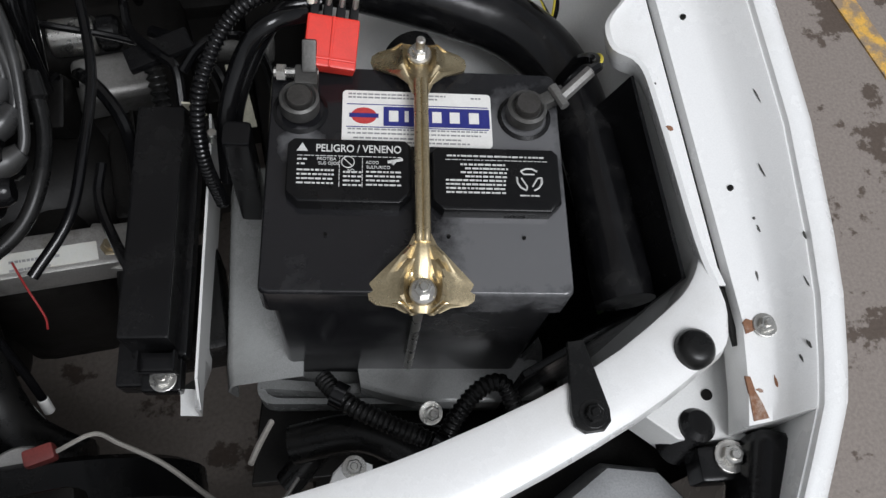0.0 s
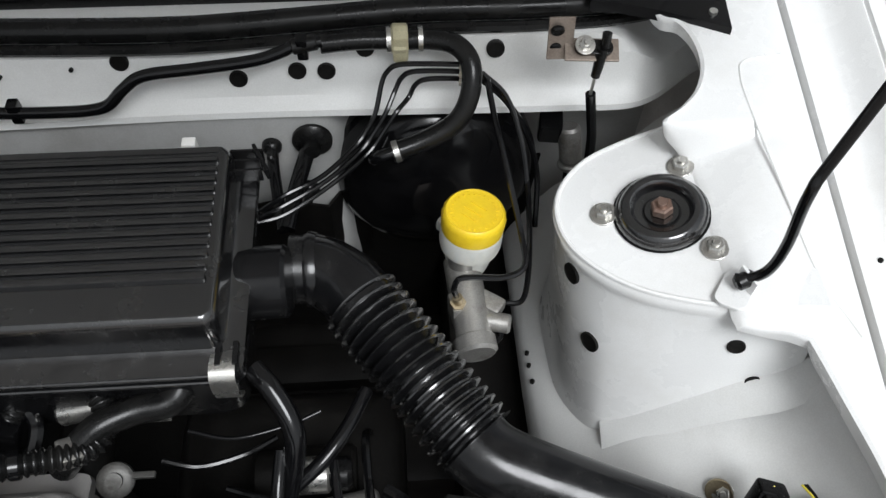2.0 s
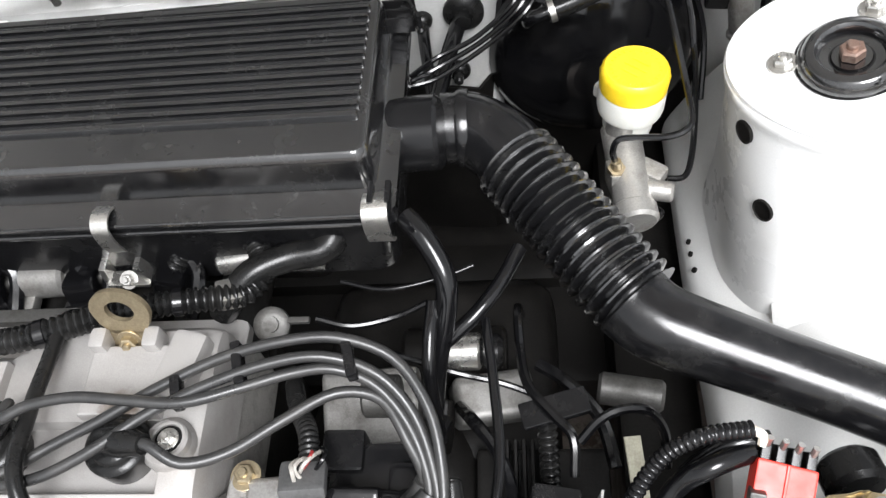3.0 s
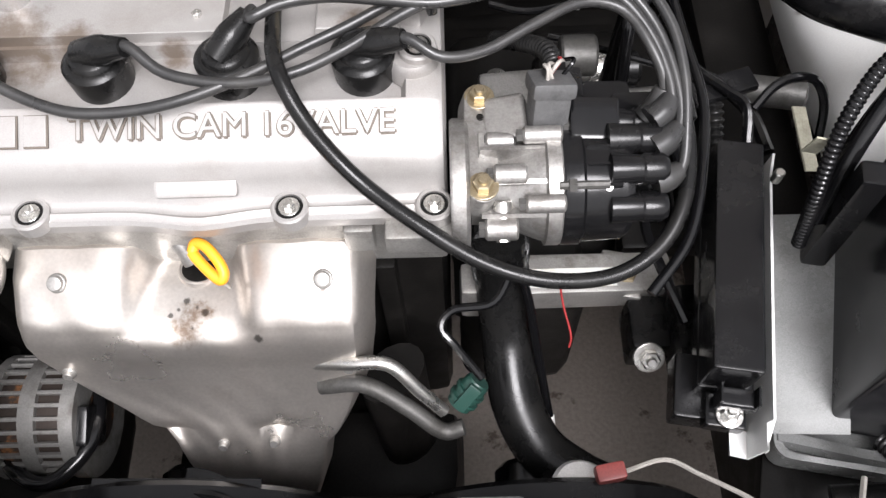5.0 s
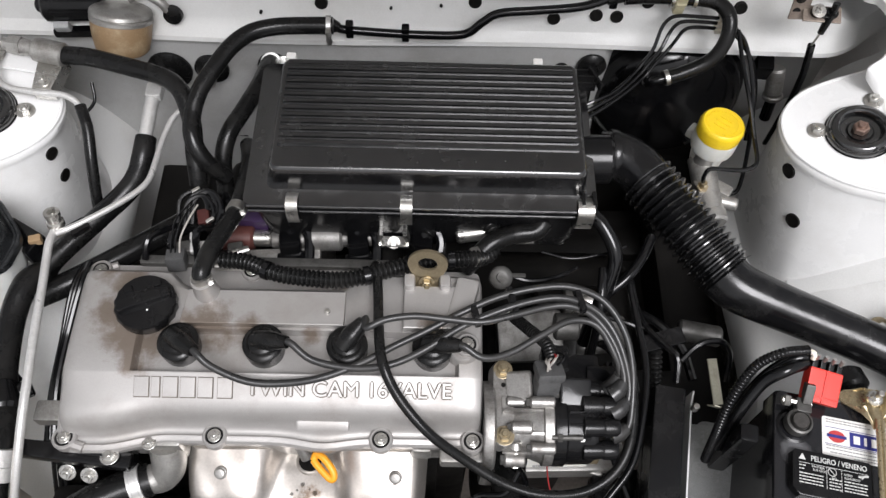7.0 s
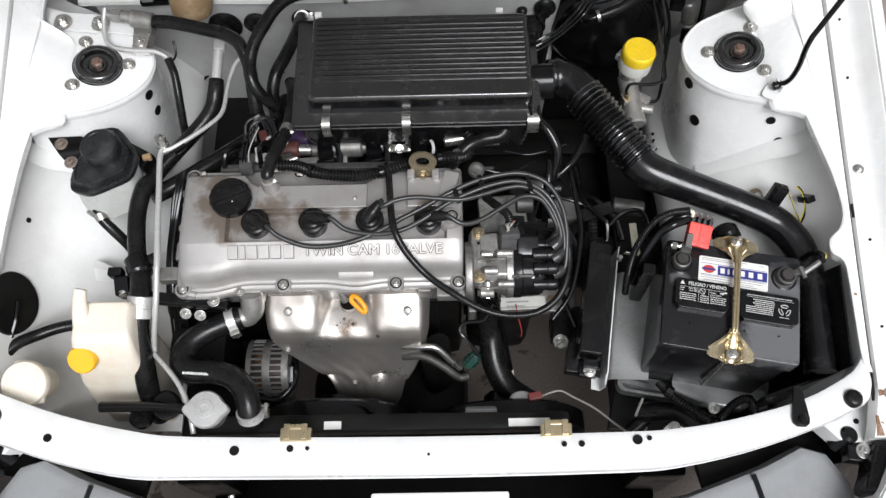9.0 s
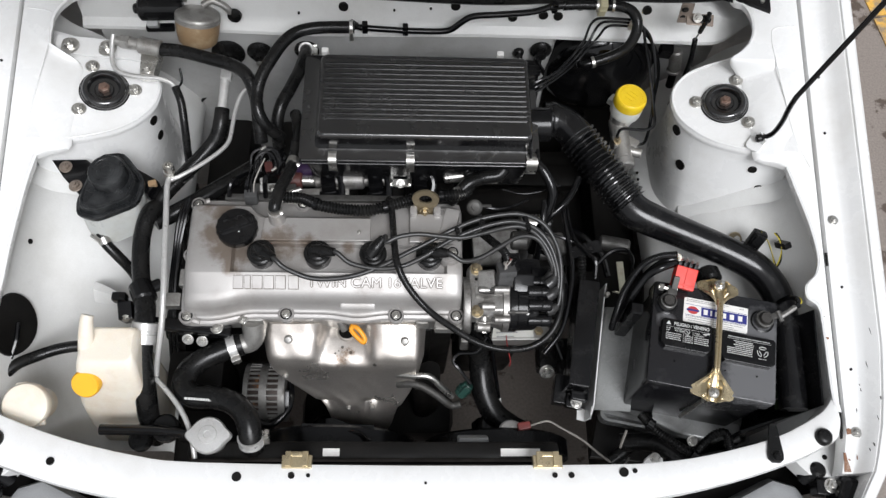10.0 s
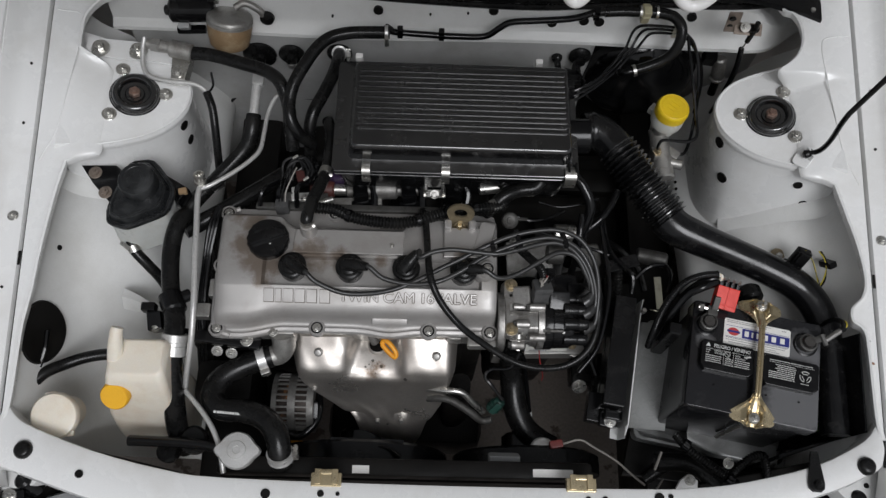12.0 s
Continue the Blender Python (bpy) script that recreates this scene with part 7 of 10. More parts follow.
def battery():
    b = thing("battery", (0.484, 0.203, 0.585), "dusty black car battery with white printing on its caps", "battery")
    W, D, T = 0.203, 0.172, 0.757
    bm = bmesh.new()
    loops = [[BM @ V(x * k, y * k + 0.016, z) for x, y in rrect(W, D, 0.006, 3)] for z, k in ((0.552, 0.93), (0.554, 0.94), (0.715, 0.955), (0.722, 0.985), (0.724, 1.0), (0.753, 1.0), (0.756, 0.99), (T, 0.975))]
    loft(bm, loops)
    part("case", bm, BATTERYTOP, b)
    # two vent caps with print
    for x, words in ((-0.0455, True), (0.052, False)):
        m = BM @ pose(x, 0.0125 if words else 0.0085, T)
        bm = bmesh.new()
        w, d = (0.082 if words else 0.087), 0.048
        poly = [(-w / 2 + 0.008, -d / 2), (w / 2 - 0.008, -d / 2), (w / 2, -d / 2 + 0.008), (w / 2, d / 2 - 0.004), (w / 2 - 0.004, d / 2), (-w / 2 + 0.004, d / 2), (-w / 2, d / 2 - 0.004), (-w / 2, -d / 2 + 0.008)]
        slab(bm, poly, 0, 0.011, 0.003, m)
        cap = part("vent_cap", bm, PLASTIC, b)
        mt = m @ pose(0, 0, 0.0112)
        if words:
            lettering("warning_line", "PELIGRO / VENENO", 0.0078, mt @ pose(0.006, 0.0155, 0), INK, cap, 0.0002, width=0.056, offset=0.0001)
            for word, wx, wy, ww in (("PROTEJA", -0.0150, 0.0075, 0.0125), ("SUS OJOS", -0.0135, 0.0042, 0.0135), ("NO", 0.0010, -0.0008, 0.0042), ("ACIDO", 0.0150, 0.0055, 0.0085), ("SULFURICO", 0.0190, 0.0020, 0.0155)):
                lettering("small_word", word, 0.0032, mt @ pose(wx, wy, 0), INK, cap, 0.0002, width=ww)
            for x in (-0.0065, 0.0085):
                bars("divider", mt @ pose(x, 0, 0, 0, 0, 90), [(-0.013, 0.009, 0.0)], INK, cap, 0.0006)
            bm = bmesh.new()
            loft(bm, [[mt @ V(-0.031 + 0.0042 * math.cos(a), 0.0152 + 0.0042 * math.sin(a), z) for a in (math.pi / 2, math.pi * 7 / 6, math.pi * 11 / 6)] for z in (0, 0.0004)])
            part("warning_sign", bm, INK, cap, smooth=0)
            rows = [(-0.034, -0.027, 0.0070), (-0.034, -0.029, 0.0035)] + [(-0.034, -0.010, -0.001 - 0.0032 * k) for k in range(4)] + [(-0.004, 0.008, -0.0032 * k - 0.002) for k in range(4)] + [(0.011, 0.034, -0.0032 * k - 0.0015) for k in range(4)]
            bars("small_print", mt, rows, INK, cap, 0.0015)
            bars("small_print", mt, [(-0.034, 0.034, 0.0098)], INK, cap, 0.0006)
            bm = bmesh.new()
            c = [(-0.001 + 0.0042 * math.cos(2 * math.pi * i / 20), 0.0055 + 0.0042 * math.sin(2 * math.pi * i / 20)) for i in range(20)]
            for p, q in zip(c, c[1:] + c[:1]):
                rod(bm, mt @ V(*p, 0.0002), mt @ V(*q, 0.0002), 0.0004, seg=4)
            rod(bm, mt @ V(-0.004, 0.0085, 0.0002), mt @ V(0.002, 0.0025, 0.0002), 0.0004, seg=4)
            part("no_fire_sign", bm, INK, cap, smooth=0)
            bm = bmesh.new()
            rod(bm, mt @ V(0.025, 0.0062, 0.0002), mt @ V(0.035, 0.0085, 0.0002), 0.0012, seg=4)
            rod(bm, mt @ V(0.028, 0.0048, 0.0002), mt @ V(0.030, 0.0075, 0.0002), 0.0014, seg=4)
            part("acid_sign", bm, INK, cap, smooth=0)
        else:
            bars("small_print", mt, [(-0.033, 0.034, 0.0165)], INK, cap, 0.0015)
            bars("small_print", mt, [(-0.034, 0.035, 0.0135)], INK, cap, 0.0006)
            bars("small_print", mt, [(-0.024 + 0.003 * (k % 2), 0.008, 0.0100 - 0.0030 * k) for k in range(4)] + [(-0.034, 0.006, -0.002 - 0.0030 * k) for k in range(4)], INK, cap, 0.0016)
            for k in range(3):
                bm = bmesh.new()
                a0 = radians(90 + 120 * k)
                pts = [(0.022 + 0.0085 * math.cos(a0 + radians(t)), -0.0005 + 0.0085 * math.sin(a0 + radians(t))) for t in (-42, -14, 14, 42)]
                for p, q in zip(pts, pts[1:]):
                    rod(bm, mt @ V(*p, 0.0002), mt @ V(*q, 0.0002), 0.0007, seg=4)
                pts2 = [(0.022 + 0.0055 * math.cos(a0 + radians(t)), -0.0005 + 0.0055 * math.sin(a0 + radians(t))) for t in (-42, 42)]
                rod(bm, mt @ V(*pts2[0], 0.0002), mt @ V(*pts2[1], 0.0002), 0.0006, seg=4)
                rod(bm, mt @ V(*pts[3], 0.0002), mt @ V(*pts2[1], 0.0002), 0.0006, seg=4)
                part("recycling_arrow", bm, INK, cap, smooth=0)
            bars("small_print", mt, [(0.015, 0.028, -0.0125)], INK, cap, 0.0012)
            bm = bmesh.new()
            box(bm, (0.012, -0.0225, 0.002), (0.016, 0.003, 0.006), bev=0.001, m=m)
            part("tab", bm, PLASTIC, cap)
    # paper label with the maker's panel as plain shapes
    ml = BM @ pose(0.0005, 0.0595, T + 0.0006)
    bm = bmesh.new()
    slab(bm, rrect(0.104, 0.044, 0.003, 3), 0, 0.0005, 0.0001, ml)
    lab = part("paper_label", bm, LABEL, b, "white paper label with a dark blue panel")
    mt = ml @ pose(0, 0, 0.0006)
    bm = bmesh.new()
    box(bm, (0.0135, 0.0012, 0.0002), (0.074, 0.0155, 0.0004), bev=0, m=mt)
    pan = part("blue_panel", bm, BLUE, lab, smooth=0)
    bm = bmesh.new()
    for i, (x, w) in enumerate(((-0.0165, 0.0065), (-0.0075, 0.0028), (0.002, 0.0065), (0.0135, 0.0065), (0.0260, 0.0070), (0.0395, 0.0070))):
        bm = bmesh.new()
        box(bm, (x, 0.0012, 0.0006), (w, 0.0088, 0.0004), bev=0, m=mt)
        part("name_block", bm, LABEL, lab, smooth=0)
    bm = bmesh.new()
    c = [(-0.037 + 0.0088 * math.cos(2 * math.pi * i / 24), 0.0012 + 0.0065 * math.sin(2 * math.pi * i / 24)) for i in range(24)]
    loft(bm, [[mt @ V(*p, z) for p in c] for z in (0, 0.0005)])
    part("roundel", bm, REDINK, lab, smooth=0)
    bm = bmesh.new()
    box(bm, (-0.037, 0.0012, 0.0006), (0.020, 0.0032, 0.0004), bev=0, m=mt)
    part("roundel_bar", bm, BLUE, lab, smooth=0)
    for row in ((-0.048, -0.005, 0.019), (-0.048, -0.002, 0.0162), (0.004, 0.020, 0.019), (0.004, 0.014, 0.0162), (0.038, 0.046, 0.0180), (-0.048, 0.048, -0.0095), (-0.048, 0.044, -0.0128), (-0.044, 0.03, -0.0165), (-0.02, 0.036, -0.0195)):
        bars("label_print", mt, [row], GREYINK, lab, 0.0014)
    for x0, x1, y in ((-0.049, 0.0495, 0.0105), (-0.049, 0.0495, -0.0078)):
        bm = bmesh.new()
        box(bm, ((x0 + x1) / 2, y, 0.0002), (x1 - x0, 0.0005, 0.0004), bev=0, m=mt)
        part("label_line", bm, BLUE, lab, smooth=0)
    # posts
    for x in (-0.080, 0.076):
        m = BM @ pose(x, 0.064, T)
        bm = bmesh.new()
        lathe(bm, [(0.019, -0.004), (0.019, 0.001), (0.0165, 0.002), (0.0165, -0.001), (0.001, -0.001)], m, 24)
        part("post_ring", bm, PLASTIC, b)
        bm = bmesh.new()
        lathe(bm, [(0.0098, -0.002), (0.009, 0.018), (0.008, 0.0195), (0.001, 0.0195)], m, 20)
        part("post", bm, mat("lead", (0.09, 0.085, 0.08), (0.03, 0.027, 0.024), 0.45, metal=0.7, grain=600, stain=80, amount=0.6, bump=0.3), b)
    for x in (-0.06, 0.02, 0.07):
        hole(b, BM @ V(x, -0.030, T + 0.0005), 0.0012)
    return b


place(0.006, -0.003, 0.037)
battery()


def hold_down():
    h = thing("battery_hold_down", (0.484, 0.203, 0.775), "yellow-zinc steel hold-down bar across the battery", "bar")
    T = 0.757
    bm = bmesh.new()
    # channel-section bar
    pts = [BM @ V(0, y, z) for y, z in ((-0.040, T + 0.014), (-0.030, T + 0.016), (0.0, T + 0.017), (0.06, T + 0.017), (0.082, T + 0.016))]
    for dx in (-0.0022, 0.0022):
        tube(bm, [p + (BM.to_3x3() @ V(dx, 0, 0)) for p in pts], 0.0028, seg=10)
    part("bar", bm, GOLD, h)
    for s, z in ((-1, T + 0.004), (1, T + 0.005)):
        m = BM @ pose(0, -0.064 if s < 0 else 0.102, z, 0, 0, 0 if s < 0 else 180)
        bm = bmesh.new()
        rows = []
        for y, hw, dz in ((0.030, 0.0055, 0.009), (0.022, 0.009, 0.009), (0.014, 0.017, 0.007), (0.006, 0.027, 0.004), (0.001, 0.033, 0.002), (-0.004, 0.0345, 0.001), (-0.010, 0.0335, 0.000), (-0.0135, 0.029, -0.001), (-0.016, 0.018, -0.002), (-0.0195, 0.011, -0.003)):
            row = []
            for k in range(29):
                u = -1 + k / 14
                w = abs(u) * hw
                flute = 0.0055 * math.exp(-((w - 0.0125) / 0.0022) ** 2) - 0.0030 * math.exp(-((w - 0.0075) / 0.002) ** 2) if hw > 0.016 else 0
                row.append(m @ V(u * hw, y, dz + flute - 0.006 * max(0.0, w - 0.016) / 0.018))
            rows.append(row)
        sheet(bm, rows, 0.002)
        pl = part("end_plate", bm, GOLD, h)
        c = m @ V(0, -0.007, 0.004)
        bm = bmesh.new()
        lathe(bm, [(0.0088, -0.004), (0.0088, 0.0), (0.0075, 0.0015), (0.005, 0.0015)], Matrix.Translation(c), 18)
        part("washer", bm, STEEL, pl)
        bolt(pl, c, 0.0058, material=STEEL, name="nut", washer=False)
        bm = bmesh.new()
        rod(bm, c + V(0, 0, -0.17), c + V(0, 0, 0.016 if s > 0 else 0.008), 0.0034, seg=12, bev=0.001)
        part("stud", bm, STEEL, pl)


place(0.008, -0.003, 0.037)
hold_down()


def clamps():
    T = 0.757
    # red-capped positive side
    c = thing("positive_clamp", (0.412, 0.282, 0.776), "battery clamp with a red plastic fuse cover", "clamp")
    m = BM @ pose(-0.080, 0.064, T + 0.004)
    bm = bmesh.new()
    lathe(bm, [(0.0115, 0), (0.0135, 0.001), (0.0135, 0.012), (0.0115, 0.013), (0.0098, 0.010)], m, 22)
    box(bm, (0.004, 0.018, 0.008), (0.016, 0.016, 0.012), bev=0.002, m=m)
    part("ring", bm, DULL, c)
    bm = bmesh.new()
    rod(bm, m @ V(-0.018, 0.021, 0.010), m @ V(0.012, 0.021, 0.010), 0.0035, seg=8)
    rod(bm, m @ V(-0.016, 0.021, 0.010), m @ V(-0.010, 0.021, 0.010), 0.006, seg=6)
    part("clamp_bolt", bm, STEEL, c)
    bm = bmesh.new()
    box(bm, (0.006, 0.030, 0.018), (0.010, 0.022, 0.012), (40, 0, 0), bev=0.002, m=m)
    part("strap", bm, DULL, c)
    bm = bmesh.new()
    mr = m @ pose(0.020, 0.041, 0.016, 20, 8, -2)
    box(bm, (0, 0, 0), (0.036, 0.036, 0.016), bev=0.002, m=mr)
    box(bm, (0.0, 0.0, 0.0082), (0.002, 0.035, 0.002), bev=0.0006, m=mr)
    box(bm, (0.0, -0.012, 0.0082), (0.034, 0.002, 0.002), bev=0.0006, m=mr)
    part("fuse_cover", bm, RED, c, "bright red plastic fuse cover")
    for k in range(4):
        bm = bmesh.new()
        box(bm, (-0.0135 + 0.009 * k, 0.022, 0.0), (0.006, 0.012, 0.012), bev=0.001, m=mr)
        part("fuse_terminal", bm, PLASTIC, c)
    for k in range(4):
        bm = bmesh.new()
        rod(bm, mr @ V(-0.0135 + 0.009 * k, 0.026, 0.004), mr @ V(-0.0135 + 0.009 * k, 0.031, 0.010), 0.0022, seg=8)
        part("terminal_screw", bm, STEEL, c)
    bm = bmesh.new()
    tube(bm, [mr @ V(-0.016, 0.026, 0.004), mr @ V(-0.018, 0.031, 0.008), mr @ V(-0.024, 0.033, 0.005)], 0.0030, seg=8)
    part("cream_wire", bm, CREAM, c)
    # cables from the positive clamp
    e = mr @ V(-0.024, 0.033, 0.005)
    hose("positive_cable", [e, (0.40, 0.345, 0.80), (0.375, 0.335, 0.785), (0.352, 0.305, 0.76), (0.345, 0.28, 0.72), (0.35, 0.27, 0.66)], 0.0058, SATIN, "black ribbed battery cable looping off the clamp", "cable", rib=(0.004, 0.001), seg=10)
    hose("positive_cable", [mr @ V(-0.02, 0.02, -0.002), (0.405, 0.33, 0.79), (0.385, 0.322, 0.77), (0.366, 0.298, 0.735), (0.358, 0.28, 0.68)], 0.0068, SATIN, "black battery cable looping off the clamp", "cable", seg=10)
    hose("positive_cable", [mr @ V(-0.01, 0.03, -0.004), (0.418, 0.345, 0.785), (0.395, 0.335, 0.76), (0.372, 0.31, 0.72), (0.365, 0.29, 0.66)], 0.006, SATIN, "thin black battery cable looping off the clamp", "cable", seg=10)
    bm = bmesh.new()
    box(bm, (0.345, 0.308, 0.735), (0.011, 0.0015, 0.034), (20, 0, -15), bev=0.0004)
    tg = tagged(solo("cable_tag", to_mesh("cable_tag", bm, PAPER)), "small white paper tag on the cables", "tag")
    bm = bmesh.new()
    box(bm, (0.372, 0.275, 0.69), (0.02, 0.02, 0.12), (0, 0, -11), bev=0.004)
    tagged(solo("cable_block", to_mesh("cable_block", bm, PLASTIC)), "black plastic block holding the battery cables", "block")
    # black stub added in place of the shaded gap behind the battery
    bm = bmesh.new()
    rod(bm, (0.512, 0.362, 0.700), (0.516, 0.338, 0.706), 0.022, seg=24, bev=0.004)
    tagged(solo("rubber_stop", to_mesh("rubber_stop", bm, RUBBER)), "round black stub standing in for the dark gap behind the battery under the duct", "stop")
    # negative side
    n = thing("negative_clamp", (0.578, 0.25, 0.776), "bare metal battery clamp on the dusty post", "clamp")
    m = BM @ pose(0.076, 0.064, T + 0.004)
    bm = bmesh.new()
    lathe(bm, [(0.0115, 0), (0.0140, 0.001), (0.0140, 0.010), (0.0115, 0.011), (0.0098, 0.009)], m, 22)
    box(bm, (0.018, 0.010, 0.006), (0.022, 0.010, 0.010), (0, 0, 30), bev=0.002, m=m)
    part("ring", bm, DULL, n)
    bm = bmesh.new()
    rod(bm, m @ V(0.022, 0.006, 0.010), m @ V(0.046, 0.028, 0.016), 0.0045, seg=8, bev=0.001)
    rod(bm, m @ V(0.026, 0.000, 0.012), m @ V(0.018, 0.016, 0.012), 0.0035, seg=8)
    part("terminal", bm, GREYCAST, n)
    bm = bmesh.new()
    tube(bm, [m @ V(0.044, 0.026, 0.016), m @ V(0.052, 0.034, 0.014), m @ V(0.052, 0.046, 0.006), m @ V(0.044, 0.052, -0.006), m @ V(0.036, 0.05, -0.03)], 0.0042, seg=8)
    part("cable", bm, SATIN, n)
    bm = bmesh.new()
    tube(bm, [m @ V(0.046, 0.028, 0.018), m @ V(0.054, 0.036, 0.016), m @ V(0.055, 0.046, 0.010), m @ V(0.046, 0.054, -0.004)], 0.0016, seg=6)
    part("yellow_wire", bm, YWIRE, n)


place(0.006, -0.003, 0.037)
clamps()


def tray():
    t = thing("battery_tray", (0.48, 0.19, 0.50), "grey plastic battery tray on a steel shelf", "tray")
    bm = bmesh.new()
    loops = [[BM @ V(x - 0.006, y, z) for x, y in rrect(w, d, 0.014, 4)] for w, d, z in ((0.262, 0.216, 0.575), (0.268, 0.222, 0.577), (0.268, 0.222, 0.604), (0.258, 0.212, 0.604), (0.256, 0.210, 0.586), (0.24, 0.19, 0.586))]
    loft(bm, loops)
    part("tray", bm, TRAYGREY, t)
    # broad side ledge with a rolled outer edge
    bm = bmesh.new()
    rows = []
    for v in (0.0, 0.04, 0.10, 0.3, 0.5, 0.7, 0.9, 0.97, 1.0):
        a, c = V(0.331, 0.148, 0.610).lerp(V(0.360, 0.330, 0.640), v), V(0.395, 0.140, 0.622).lerp(V(0.424, 0.318, 0.652), v)
        e = 0.012 * max(0.0, 0.10 - min(v, 1 - v)) / 0.10
        rows.append([a + V(0.004, 0, -0.045), a + V(0.0, 0, -0.012 - e), a + V(0.0025, 0, -0.003 - e), a.lerp(c, 0.12) - V(0, 0, e * 0.6), a.lerp(c, 0.5) + V(0, 0, 0.001 - e * 0.4), c])
    sheet(bm, [[p - AT for p in r] for r in rows], 0.002)
    w = part("side_ledge", bm, TRAYGREY, t)
    hole(w, V(0.371, 0.191, 0.6225) - AT, 0.0032)
    bm = bmesh.new()
    slab(bm, [(0.31, 0.06), (0.60, 0.03), (0.63, 0.30), (0.38, 0.34)], 0.555, 0.572, 0.003)
    part("shelf", bm, DARK, t)
    bm = bmesh.new()
    rows = []
    for x, y0, y1 in ((0.440, 0.152, 0.128), (0.462, 0.147, 0.117), (0.484, 0.143, 0.107), (0.52, 0.136, 0.100), (0.55, 0.131, 0.094), (0.579, 0.126, 0.090), (0.592, 0.122, 0.092)):
        rows.append([V(x, y0, 0.602), V(x, y0 * 0.5 + y1 * 0.5, 0.6005), V(x, y1 + 0.004, 0.600), V(x, y1, 0.597), V(x, y1 - 0.002, 0.582)])
    sheet(bm, [[p - AT for p in r] for r in rows], 0.002)
    part("front_lip", bm, TRAYGREY, t, "pale grey tray lip before the battery")
    bm = bmesh.new()
    sheet(bm, [[V(0.332, 0.142, 0.606), V(0.396, 0.124, 0.607), V(0.461, 0.113, 0.604), V(0.538, 0.092, 0.603)], [V(0.331, 0.133, 0.606), V(0.394, 0.116, 0.609), V(0.459, 0.104, 0.606), V(0.536, 0.084, 0.604)], [V(0.331, 0.131, 0.595), V(0.393, 0.114, 0.594), V(0.458, 0.102, 0.596), V(0.535, 0.082, 0.596)]], 0.002)
    part("ledge", bm, TRAYGREY, t)
    bm = bmesh.new()
    sheet(bm, [[V(0.520, 0.098, 0.606), V(0.545, 0.098, 0.62), V(0.572, 0.096, 0.61)], [V(0.545, 0.108, 0.622), V(0.560, 0.112, 0.638), V(0.574, 0.106, 0.622)], [V(0.568, 0.122, 0.628), V(0.571, 0.124, 0.640), V(0.575, 0.118, 0.630)]], 0.002)
    part("flap", bm, TRAYGREY, t)
    place()
    # black liner panel between tube and wing, with an olive label plate of unreadable print
    p = thing("liner_panel", (0.69, 0.2, 0.5), "black plastic liner panel in the opening beside the battery", "panel")
    bm = bmesh.new()
    rows = []
    for y in (0.118, 0.14, 0.18, 0.22, 0.25, 0.268):
        z = ZR(y)
        e = 0.012 if y > 0.26 else 0.0
        rows.append([V(0.664, y, z - 0.012), V(0.658 - e, y, z - 0.05), V(0.648 - e, y, z - 0.12), V(0.632 - e, y, z - 0.18), V(0.59, y, 0.548), V(0.53, y, 0.51)])
    sheet(bm, rows, 0.003)
    box(bm, (0.61, 0.108, 0.60), (0.12, 0.006, 0.20), (0, 0, 18), bev=0.002)
    part("panel", bm, PLASTIC, p)
    m = pose(0.650, 0.190, 0.690, 0, -80, 0)
    bm = bmesh.new()
    slab(bm, rrect(0.085, 0.105, 0.004, 3), 0, 0.003, 0.0008, m)
    pl = part("label_plate", bm, DECAL, p)
    rows = [(-0.035 + 0.01 * (k % 3), 0.035, 0.045 - 0.009 * k) for k in range(11)]
    bars("plate_print", m @ pose(0, 0, 0.0031), rows, GREYINK, pl, 0.003)
    place(0.008, 0.006, 0.0)
    w2 = thing("wiring_bundle", (0.42, 0.07, 0.60), "taped black wiring bundle lying along the front panel", "wiring")
    for k, pts in enumerate(([(0.402, 0.125, 0.635), (0.417, 0.099, 0.650), (0.443, 0.078, 0.652), (0.470, 0.060, 0.652), (0.49, 0.045, 0.65)],
                             [(0.486, 0.058, 0.63), (0.497, 0.072, 0.645), (0.518, 0.088, 0.655), (0.537, 0.091, 0.655), (0.545, 0.074, 0.645), (0.55, 0.05, 0.63)],
                             [(0.37, 0.085, 0.60), (0.42, 0.082, 0.615), (0.45, 0.065, 0.62), (0.47, 0.045, 0.62)],
                             [(0.36, 0.06, 0.57), (0.40, 0.085, 0.59), (0.44, 0.08, 0.60), (0.50, 0.06, 0.61)])):
        bm = bmesh.new()
        tube(bm, pts, (0.0080, 0.0075, 0.016, 0.012)[k], seg=12, rib=(0.0045, 0.0014) if k < 2 else None)
        part("conduit", bm, RUBBER, w2)
    for x, y, z in ((0.412, 0.106, 0.650), (0.478, 0.052, 0.656)):
        bm = bmesh.new()
        rod(bm, (x - 0.004, y + 0.003, z), (x + 0.004, y - 0.003, z), 0.0105, seg=12)
        part("tie", bm, SATIN, w2)
    bolt(w2, (0.478, 0.078, 0.655), 0.006, (0.1, -0.3, 1))
    bm = bmesh.new()
    tube(bm, [(0.372, 0.052, 0.64), (0.357, 0.034, 0.65), (0.345, 0.02, 0.655)], 0.0016, seg=8)
    part("loose_end", bm, STEEL, w2)
    hn = thing("horn_bracket", (0.40, 0.045, 0.6), "pale steel bracket with a bolt behind the front panel", "bracket")
    bm = bmesh.new()
    slab(bm, [(0.384, 0.026), (0.424, 0.024), (0.428, 0.050), (0.412, 0.060), (0.398, 0.050)], 0.640, 0.648, 0.002)
    part("plate", bm, PAINT, hn)
    bolt(hn, (0.414, 0.050, 0.648), 0.006)


place(0.026, 0.016, -0.030)
tray()


